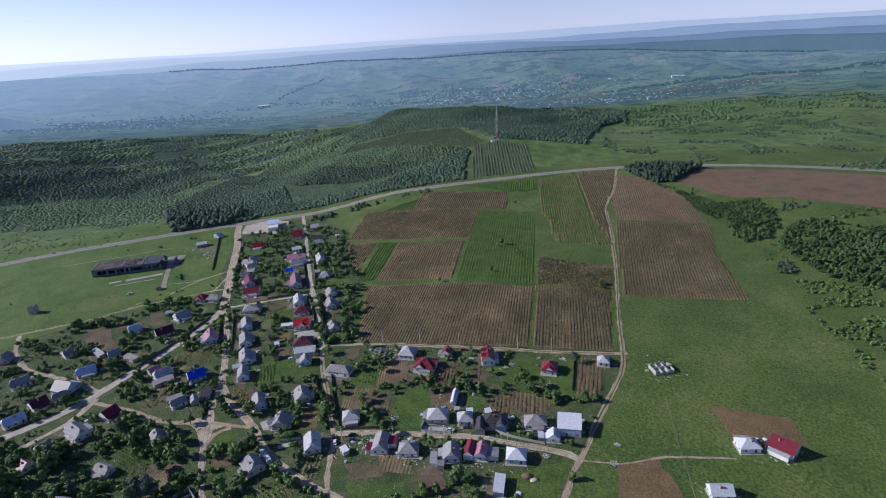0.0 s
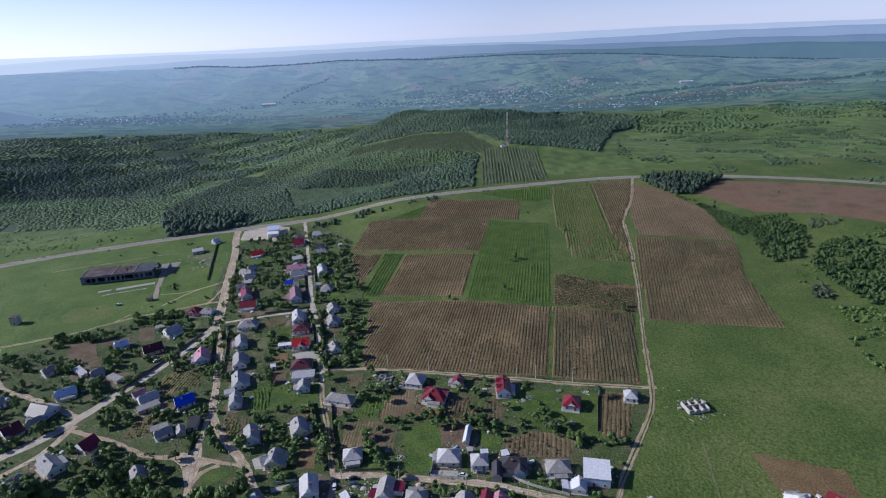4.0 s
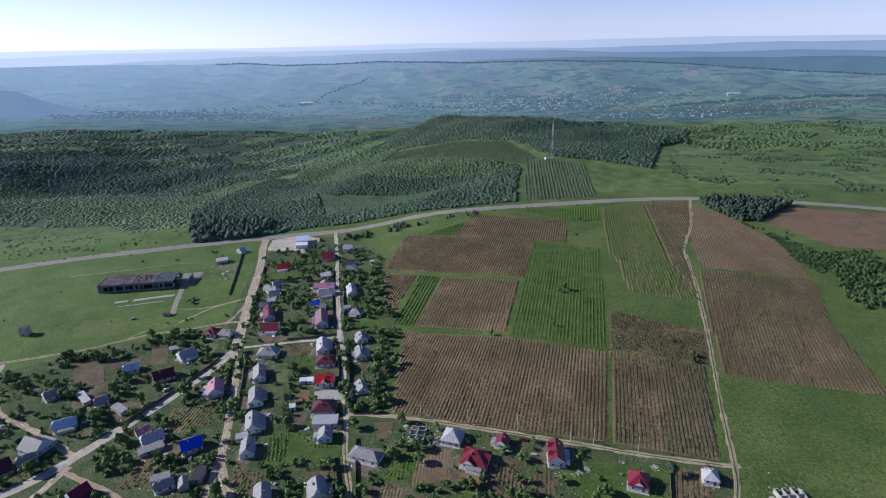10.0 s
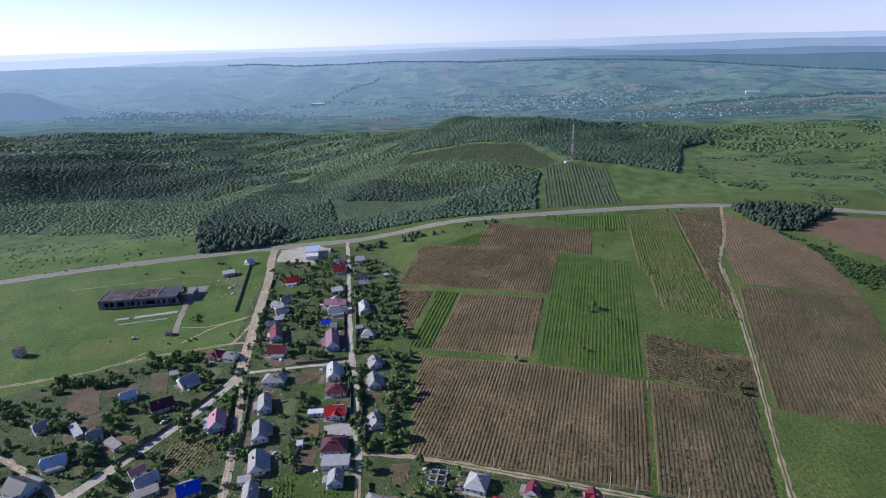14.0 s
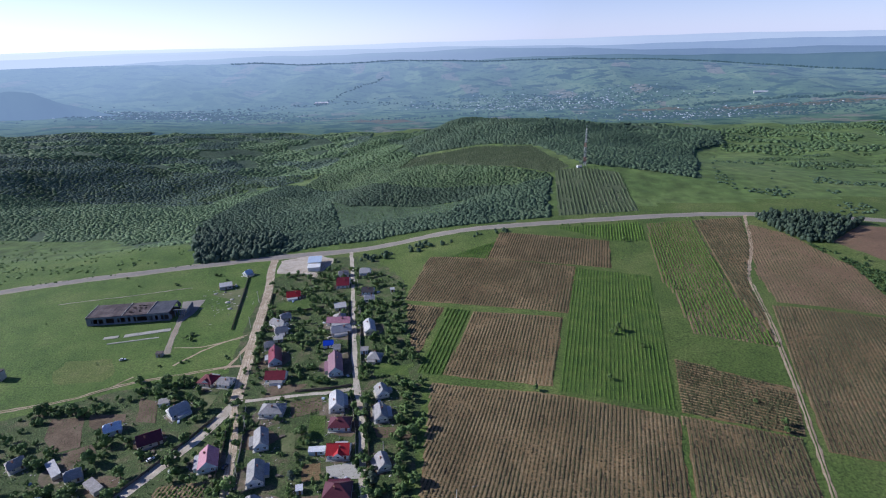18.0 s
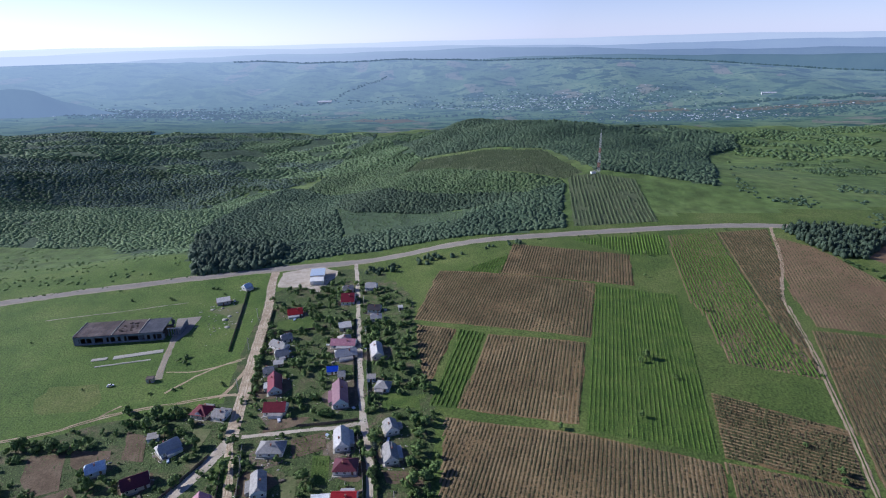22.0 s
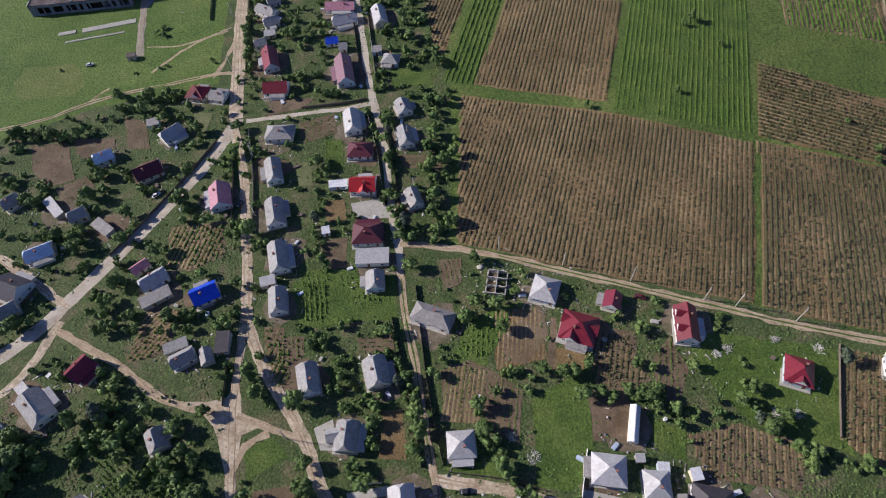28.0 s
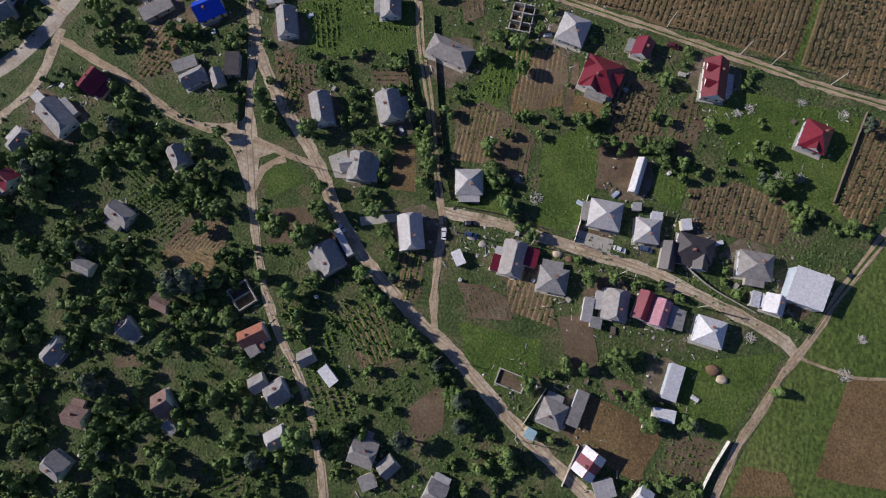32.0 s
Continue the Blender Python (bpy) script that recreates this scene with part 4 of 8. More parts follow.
road("village_road", [(-109, 227.5), (-98, 224.5), (-85, 221)], 2.6, M_TRACK, "short worn dirt link")
road("village_road", [(-106, 209), (-103.5, 217.5), (-96.5, 222.5)], 2.4, M_TRACK, "short curved dirt link")
road("village_road", [(-190, 258), (-176, 252), (-156, 243), (-141, 234), (-130, 230.5), (-113, 228)], 2.8, M_TRACK, "narrow dirt lane between gardens")
road("village_road", [(-190, 262), (-194, 239), (-201, 229), (-212, 214), (-240, 190)], 3.4, M_DIRT, "pale dirt lane")
road("village_road", [(-190, 268), (-211, 280), (-234, 292), (-262, 306), (-285, 330), (-300, 356)], 3.6, M_DIRT, "pale dirt lane leading to the pasture")
road("concrete_drive", [(-241, 487), (-232, 458), (-222, 428)], 4.5, M_SHOULDER, "broken pale concrete drive")
patch("station_forecourt", [(-196, 572), (-203, 604), (-172, 622), (-150, 606), (-157, 562), (-172, 572)], M_LANE, "pale gravel forecourt beside the highway", 0.09)
patch("paved_yard", [(-79, 321), (-66, 322), (-66, 315), (-78, 314)], M_CONCRETE, "pale paved yard between houses", 0.10)
patch("paved_drive", [(-67, 205), (-54, 208), (-54, 205), (-66, 202)], M_CONCRETE, "pale paved driveway", 0.10, ragged=0.1)
road("earth_track", [(136, 218), (131, 195), (126, 170), (120, 140)], 0.9, M_BARE, "faint track worn in the meadow", 0.1, 5.0, 0.4)
road("earth_track", [(80, 178), (98, 174), (120, 176), (150, 172)], 1.1, M_TRACK, "faint track worn in the meadow", 0.1, 5.0, 0.4)


def plot(poly, soil, word, lift, heading=None, gap=0, size=0, plant=None):
    """A garden plot among the houses, planted in rows or left bare."""
    land = patch("garden_plot", poly, soil, word + " behind a house", lift, 6.0, "garden", 0.5)
    if plant:
        rows("garden_rows", poly, heading, gap, size, plant, "rows of plants in the " + word, step=0.9, miss=0.2, category="garden plants", berm=soil is M_SOIL, under=land)


# More garden plots behind the houses.
plot([(-103.5, 257.0), (-91.8, 258.7), (-90.2, 251.3), (-97.3, 242.4)], M_GARDEN, "weedy brown garden plot", 0.1, -77, 1.7, 0.42, M_VINE_GREEN)
plot([(-97.0, 281.8), (-87.7, 284.1), (-84.3, 263.7), (-92.1, 264.3)], M_LAWN, "green garden vine plot", 0.104, -77, 1.9, 0.5, M_VINE_GREEN)
plot([(-87.0, 284.1), (-61.2, 286.9), (-59.1, 272.5), (-75.1, 267.7), (-83.7, 264.5)], M_LAWN, "lush green grass plot", 0.108)
plot([(-153.9, 210.6), (-141.4, 217.8), (-134.0, 203.3), (-143.6, 196.6)], M_YARD, "leafy vegetable garden plot", 0.112, -33, 1.5, 0.45, M_VINE_GREEN)
plot([(-170.7, 204.2), (-159.5, 210.6), (-152.4, 198.2), (-158.4, 200.2), (-156.0, 184.1), (-162.6, 188.7)], M_YARD, "leafy vegetable garden plot", 0.116, -48, 1.4, 0.35, M_VINE_GREEN)
plot([(-128.0, 194.5), (-112.4, 198.6), (-111.8, 188.6), (-132.9, 185.5)], M_GARDEN, "brown dug garden plot", 0.12, 46, 1.5, 0.3, M_VINE)
plot([(-97.1, 204.0), (-82.7, 206.5), (-81.4, 199.2), (-88.4, 193.0), (-97.5, 191.8)], M_GARDEN, "bare brown garden plot", 0.124)
plot([(-33.6, 261.4), (-22.2, 272.7), (-13.0, 275.1), (-19.8, 257.9), (-24.4, 251.7), (-32.4, 251.5)], M_LAWN, "green vegetable garden plot", 0.128, -90, 1.8, 0.45, M_VINE_GREEN)
plot([(-18.3, 262.3), (-4.4, 275.2), (-1.6, 261.9), (-10.3, 250.4), (-17.7, 251.7)], M_GARDEN, "bare brown garden plot", 0.132)
plot([(-1.4, 257.7), (13.4, 255.6), (9.0, 247.8), (-1.0, 250.1)], M_SOIL, "bare dug brown plot", 0.1)
plot([(-39.9, 247.1), (-29.7, 251.8), (-19.7, 246.6), (-11.1, 240.6), (-12.4, 222.7), (-24.1, 228.1), (-38.0, 233.3)], M_GARDEN, "weedy brown garden plot", 0.104, -95, 1.9, 0.35, M_VINE_GREEN)
plot([(20.3, 265.7), (29.5, 263.9), (28.2, 242.6), (17.2, 242.6)], M_GARDEN, "brown garden vine plot", 0.108, -98, 1.9, 0.45, M_VINE)
plot([(14.5, 237.5), (22.7, 239.2), (22.6, 225.8), (14.2, 227.4)], M_GARDEN, "bare brown yard plot", 0.112)
plot([(33.1, 252.7), (41.2, 263.2), (46.0, 251.5), (40.6, 238.7), (35.4, 240.7)], M_GARDEN, "weedy brown garden plot", 0.116, -97, 2.0, 0.4, M_VINE_GREEN)
plot([(30.9, 233.5), (41.3, 229.5), (39.5, 220.0), (29.8, 224.0)], M_LAWN, "lush green grass plot", 0.12)
plot([(-134.0, 184.3), (-112.9, 187.5), (-115.3, 176.2), (-124.8, 179.5)], M_SOIL, "bare brown dug plot", 0.124, -16, 1.3, 0.15, M_VINE)
plot([(-74.7, 171.9), (-62.0, 178.1), (-46.3, 164.4), (-52.1, 156.2), (-61.8, 161.0)], M_YARD, "green garden vine plot", 0.128, -41, 1.9, 0.55, M_VINE_GREEN)
plot([(-106.1, 116.2), (-90.3, 120.3), (-89.7, 110.4), (-106.7, 107.3)], M_YARD, "leafy garden vine plot", 0.132, 32, 2.2, 0.6, M_VINE_GREEN)
plot([(-119.4, 154.3), (-109.9, 156.3), (-101.0, 148.0), (-107.1, 145.9)], M_YARD, "leafy garden plot", 0.1, -25, 1.8, 0.4, M_VINE_GREEN)
plot([(-142.3, 146.7), (-132.3, 149.3), (-132.0, 145.2), (-140.2, 143.5)], M_GARDEN, "bare brown plot", 0.104)
plot([(-53.2, 151.1), (-42.3, 154.5), (-38.5, 145.9), (-47.8, 145.1)], M_YARD, "leafy vegetable garden plot", 0.108, 39, 1.6, 0.4, M_VINE_GREEN)
plot([(-42.5, 142.9), (-31.2, 154.8), (-29.1, 140.0), (-36.2, 134.2)], M_GARDEN, "weedy brown plot", 0.112)
plot([(-31.2, 187.4), (-21.6, 187.4), (-9.5, 182.0), (-12.1, 176.7), (-25.2, 176.1)], M_GARDEN, "weedy brown garden plot", 0.116, -60, 1.8, 0.3, M_VINE_GREEN)
plot([(41.6, 145.6), (48.5, 148.7), (57.4, 147.6), (51.4, 133.2), (42.4, 135.3)], M_GARDEN, "raised vegetable garden plot", 0.12, -107, 1.6, 0.4, M_VINE_GREEN)
plot([(65.4, 142.1), (78.2, 141.6), (81.4, 135.1), (61.9, 132.2)], M_SOIL, "bare brown dug plot", 0.124)
plot([(19.7, 162.0), (25.7, 162.9), (32.1, 159.6), (22.7, 155.8)], M_GARDEN, "weedy brown plot", 0.128)
plot([(3.2, 180.0), (14.1, 182.7), (18.4, 163.6), (8.7, 162.3)], M_GARDEN, "brown shaded garden plot", 0.132)

# Plots along the northern streets.
plot([(-95.5, 323.4), (-87.3, 324.8), (-84.6, 313.5), (-92.7, 312.2)], M_SOIL, "bare brown plot", 0.14)
plot([(-93.0, 303.0), (-82.4, 304.4), (-80.5, 289.6), (-88.1, 288.5)], M_GARDEN, "brown dug garden plot", 0.144, -77, 1.6, 0.2, M_VINE_GREEN)
plot([(-99.1, 287.3), (-76.0, 288.9), (-73.9, 279.7), (-60.1, 277.9), (-59.7, 273.7), (-95.3, 272.6)], M_LAWN, "lush green plot", 0.148, -75, 1.9, 0.4, M_VINE_GREEN)
plot([(-250.7, 357.7), (-232.7, 359.9), (-218.3, 335.9), (-228.8, 331.0), (-242.5, 341.4)], M_GARDEN, "dark dug garden plot", 0.152, -57, 1.5, 0.2, M_VINE)
plot([(-230.9, 362.5), (-210.4, 363.5), (-206.7, 357.0), (-215.1, 346.9), (-224.1, 351.7)], M_GARDEN, "bare brown plot", 0.156)
plot([(-210.3, 378.5), (-197.8, 375.1), (-188.6, 355.7), (-200.9, 357.0)], M_GARDEN, "brown dug garden plot", 0.16, -64, 1.5, 0.25, M_VINE_GREEN)
plot([(-225.5, 329.9), (-213.3, 338.4), (-206.5, 331.4), (-215.8, 321.0)], M_GARDEN, "weedy dug garden plot", 0.164, 30, 1.5, 0.3, M_VINE_GREEN)
plot([(-150.5, 357.6), (-144.5, 360.1), (-139.8, 341.6), (-147.8, 341.7)], M_LAWN, "grassy verge plot", 0.168)
plot([(-117.9, 372.7), (-100.9, 378.8), (-97.2, 366.1), (-112.1, 358.4)], M_GARDEN, "weedy brown garden plot", 0.172, 18, 1.7, 0.4, M_VINE_GREEN)
plot([(-102.4, 360.9), (-94.1, 361.0), (-90.9, 341.7), (-98.9, 341.6)], M_LAWN, "green vegetable garden plot", 0.14, -78, 1.5, 0.35, M_VINE_GREEN)
plot([(-112.8, 345.7), (-106.2, 347.2), (-103.3, 332.4), (-109.1, 331.9)], M_BARE, "dry grassy plot", 0.144)
plot([(-66.7, 351.9), (-46.4, 351.1), (-45.8, 342.2), (-62.8, 343.6)], M_GARDEN, "weedy brown garden plot", 0.148, -3, 1.8, 0.35, M_VINE_GREEN)
plot([(-134.3, 388.7), (-112.9, 391.2), (-117.3, 383.6), (-135.4, 377.0)], M_GARDEN, "bare brown plot", 0.152)
plot([(-174.9, 382.2), (-164.2, 380.5), (-164.0, 367.0), (-170.9, 369.8)], M_BARE, "dry grassy plot", 0.156)
plot([(-76.5, 413.9), (-56.1, 410.4), (-53.4, 400.1), (-74.8, 399.0)], M_LAWN, "lush green plot", 0.16)
plot([(-204.7, 402.0), (-188.1, 403.2), (-184.5, 392.5), (-198.1, 389.8)], M_LAWN, "lush green plot", 0.164)
plot([(-44.6, 293.9), (-34.8, 295.0), (-34.2, 283.4), (-40.7, 279.9)], M_GARDEN, "weedy brown garden plot", 0.168, -76, 1.8, 0.35, M_VINE_GREEN)
plot([(-71.9, 258.7), (-58.6, 260.7), (-57.2, 254.7), (-64.0, 252.9), (-69.9, 254.6)], M_GARDEN, "weedy garden plot", 0.172, 6, 1.8, 0.4, M_VINE_GREEN)
plot([(-0.5, 269.3), (1.4, 269.4), (0.4, 248.6), (-2.6, 251.3)], M_GARDEN, "bare brown plot", 0.14)
patch("paved_yard", [(-84.0, 322.3), (-70.6, 325.9), (-69.1, 318.3), (-81.2, 314.8)], M_CONCRETE, "white paved court between two red-roofed houses", 0.19, 5.0, "yard", 0.1)
patch("paved_yard", [(-96.6, 335.6), (-86.7, 337.1), (-85.9, 331.8), (-95.0, 330.7)], M_CONCRETE, "pale paved strip beside a red-roofed house", 0.19, 5.0, "yard", 0.1)
patch("paved_yard", [(-81.4, 224.8), (-75.4, 228.2), (-72.1, 218.0), (-77.8, 217.7)], M_CONCRETE, "pale walled court beside a house", 0.19, 5.0, "yard", 0.1)
patch("dirt_yard", [(-112.0, 240.6), (-114.4, 234.2), (-120.7, 232.3), (-128.9, 231.9), (-120.5, 227.2), (-113.5, 219.7), (-109.1, 211.3), (-106.0, 205.0), (-104.9, 212.7), (-105.6, 221.4), (-99.0, 224.9), (-107.0, 226.5)], M_DIRT, "broad worn dirt crossing of lanes", 0.115, 6.0, "road", 0.8)

# Worn ground on the pasture.
patch("bare_ground", [(-282.9, 400.9), (-285.9, 417.5), (-256.0, 422.3), (-244.8, 407.4), (-245.5, 395.0), (-270.1, 390.8)], M_DRY, "dry yellowish patch of grass in the pasture", 0.07, 8.0, "ground", 2.2)
road("earth_track", [(-209.5, 413.6), (-201.7, 427.3), (-192.5, 439.7), (-175.7, 454.1)], 1.8, M_TRACK, "faint track across the pasture", 0.1, 5.0, 0.6)
road("earth_track", [(-172.3, 408.0), (-170.5, 421.1), (-169.9, 435.1), (-169.7, 448.1)], 2.0, M_TRACK, "faint track beside the street", 0.1, 5.0, 0.6)
road("earth_track", [(-220.8, 436.6), (-201.5, 437.6), (-187.4, 445.3), (-176.9, 450.5)], 1.4, M_TRACK, "faint track across the pasture", 0.1, 5.0, 0.5)
road("earth_track", [(-236.1, 386.8), (-232.1, 395.3), (-228.2, 400.6)], 1.4, M_TRACK, "faint track across the pasture", 0.1, 5.0, 0.5)
road("rubble_line", [(-355.5, 504.5), (-334.4, 511.2), (-304.0, 520.6), (-274.3, 533.0), (-258.8, 538.8)], 1.2, M_SHOULDER, "low line of pale rubble from a fallen wall", 0.3, 3.0, 0.5, "rubble")
patch("gravel_yard", [(-237.3, 524.7), (-220.6, 534.8), (-211.2, 541.6), (-198.2, 496.0), (-205.1, 495.9), (-216.1, 516.1)], M_BARE, "stony ground beside the ruined building", 0.07, 8.0, "ground", 1.0)
patch("dark_yard", [(-252.8, 510.6), (-236.2, 515.5), (-233.0, 489.7), (-235.3, 471.5)], M_ASPHALT, "worn paved yard at the end of the ruined building", 0.075, 8.0, "ground", 0.6)
# Grass between the ruts of the field tracks.
road("grass_strip", [(83, 184), (96, 205), (108, 223), (122, 246), (129, 268), (136, 296), (150, 345), (159, 376), (170, 418), (180, 458), (190, 505), (197, 531)], 0.9, M_LAWN, "strip of grass between the ruts of a track", 0.16, 4.0, 0.3, "grass")
road("grass_strip", [(-20, 296.5), (8, 288.6), (41.5, 280), (69, 273), (83, 269.5), (122, 262)], 0.8, M_LAWN, "strip of grass between the ruts of a track", 0.16, 4.0, 0.3, "grass")
road("grass_strip", [(-58, 285), (-54.5, 268), (-49, 249.5), (-45.5, 233), (-40.5, 215)], 0.7, M_LAWN, "strip of grass between the ruts of a lane", 0.16, 4.0, 0.25, "grass")
road("grass_strip", [(-340, 346), (-280, 366), (-254, 376), (-231, 391), (-203, 401.5), (-180, 409)], 0.8, M_LAWN, "strip of grass between the ruts of a track", 0.16, 4.0, 0.3, "grass")


def wheel_ruts():
    """Darker wheel ruts worn along the dirt roads."""
    for pts, width in [r for r in ROADS if 2.5 < r[1] < 7.5 and r[1] not in (3.2, 3.4, 6.6)]:
        for off in ((-0.8, 0.8) if width < 5 else (-1.9, -0.4, 1.3)):
            line = []
            for (ax, ay), (bx, by) in zip(pts, pts[1:]):
                d = math.hypot(bx - ax, by - ay) or 1.0
                wander = 0.35 * math.sin(ax * 0.11 + off)
                line.append((ax - (by - ay) / d * (off + wander), ay + (bx - ax) / d * (off + wander)))
            if len(line) > 2:
                road("wheel_rut", line, 0.55, M_RUT, "darker wheel rut worn in the dirt road", 0.165, 4.0, 0.2)
                ROADS.pop()


wheel_ruts()


# ---- buildings ----
def part(name, bm, material, parent, label="", smooth=False):
    """One mesh object under a thing or under a part."""
    me = bm
    if isinstance(bm, bmesh.types.BMesh):
        bm.normal_update()
        me = bpy.data.meshes.new(name)
        bm.to_mesh(me)
        bm.free()
        me.materials.append(material)
        if smooth:
            me.polygons.foreach_set("use_smooth", [True] * len(me.polygons))
    ob = new(name, me)
    ob.parent = parent
    if label:
        ob["label"] = label
    return ob


def box(bm, x0, y0, z0, x1, y1, z1):
    v = [bm.verts.new(p) for p in ((x0, y0, z0), (x1, y0, z0), (x1, y1, z0), (x0, y1, z0), (x0, y0, z1), (x1, y0, z1), (x1, y1, z1), (x0, y1, z1))]
    for f in ((3, 2, 1, 0), (4, 5, 6, 7), (0, 1, 5, 4), (1, 2, 6, 5), (2, 3, 7, 6), (3, 0, 4, 7)):
        bm.faces.new([v[i] for i in f])
    return bm


def slab(bm, corners, thick):
    """A sloping sheet with thickness, corners given from above, anticlockwise."""
    top = [bm.verts.new(c) for c in corners]
    low = [bm.verts.new((c[0], c[1], c[2] - thick)) for c in corners]
    bm.faces.new(top)
    bm.faces.new(low[::-1])
    for i in range(len(corners)):
        j = (i + 1) % len(corners)
        bm.faces.new((top[j], top[i], low[i], low[j]))
    return bm


def roof_shell(eaves, sides, ends, deep):
    """A closed roof on four eave corners: slopes, gable ends of the second material, a fascia and a soffit."""
    bm = bmesh.new()
    made = {}

    def at(p):
        if p not in made:
            made[p] = bm.verts.new(p)
        return made[p]

    for f in sides:
        bm.faces.new([at(p) for p in f])
    for f in ends:
        bm.faces.new([at(p) for p in f]).material_index = 1
    low = [bm.verts.new((p, q, r - deep)) for p, q, r in eaves]
    for i in range(4):
        j = (i + 1) % 4
        bm.faces.new((low[i], low[j], at(eaves[j]), at(eaves[i])))
    bm.faces.new(low[::-1])
    return bm


def thing(name, x, y, turn, label, category, group="", lift=0.0, kind=""):
    ob = new(name)
    ob.empty_display_size = 0.5
    ob.matrix_world = pose(x, y, ground(x, y) + lift, 0, 0, turn)
    return tagged(ob, label, category, group, kind)


def window_meshes():
    w, h = 0.62, 0.68
    bm = bmesh.new()
    for a in ((-w, -0.06, -h, w, 0.05, -h + 0.1), (-w, -0.06, h - 0.1, w, 0.05, h), (-w, -0.06, -h + 0.1, -w + 0.1, 0.05, h - 0.1), (w - 0.1, -0.06, -h + 0.1, w, 0.05, h - 0.1), (-0.04, -0.05, -h + 0.1, 0.04, 0.04, h - 0.1)):
        box(bm, *a)
    frame_me = bpy.data.meshes.new("window")
    bm.to_mesh(frame_me), bm.free()
    frame_me.materials.append(M_FRAME)
    bm = box(bmesh.new(), -w + 0.1, -0.02, -h + 0.1, w - 0.1, 0.01, h - 0.1)
    pane_me = bpy.data.meshes.new("pane")
    bm.to_mesh(pane_me), bm.free()
    pane_me.materials.append(M_GLASS)
    bm = box(bmesh.new(), -0.5, -0.06, 0.0, 0.5, 0.05, 2.05)
    box(bm, 0.34, -0.12, 0.95, 0.42, -0.06, 1.1)
    door_me = bpy.data.meshes.new("door")
    bm.to_mesh(door_me), bm.free()
    door_me.materials.append(M_DOOR)
    bm = box(bmesh.new(), -0.32, -0.32, -0.9, 0.32, 0.32, 0.75)
    box(bm, -0.4, -0.4, 0.6, 0.4, 0.4, 0.72)
    chim_me = bpy.data.meshes.new("chimney")
    bm.to_mesh(chim_me), bm.free()
    chim_me.materials.append(M_BRICK)
    return frame_me, pane_me, door_me, chim_me


WIN, PANE, DOOR, CHIMNEY = window_meshes()
BUILT = []


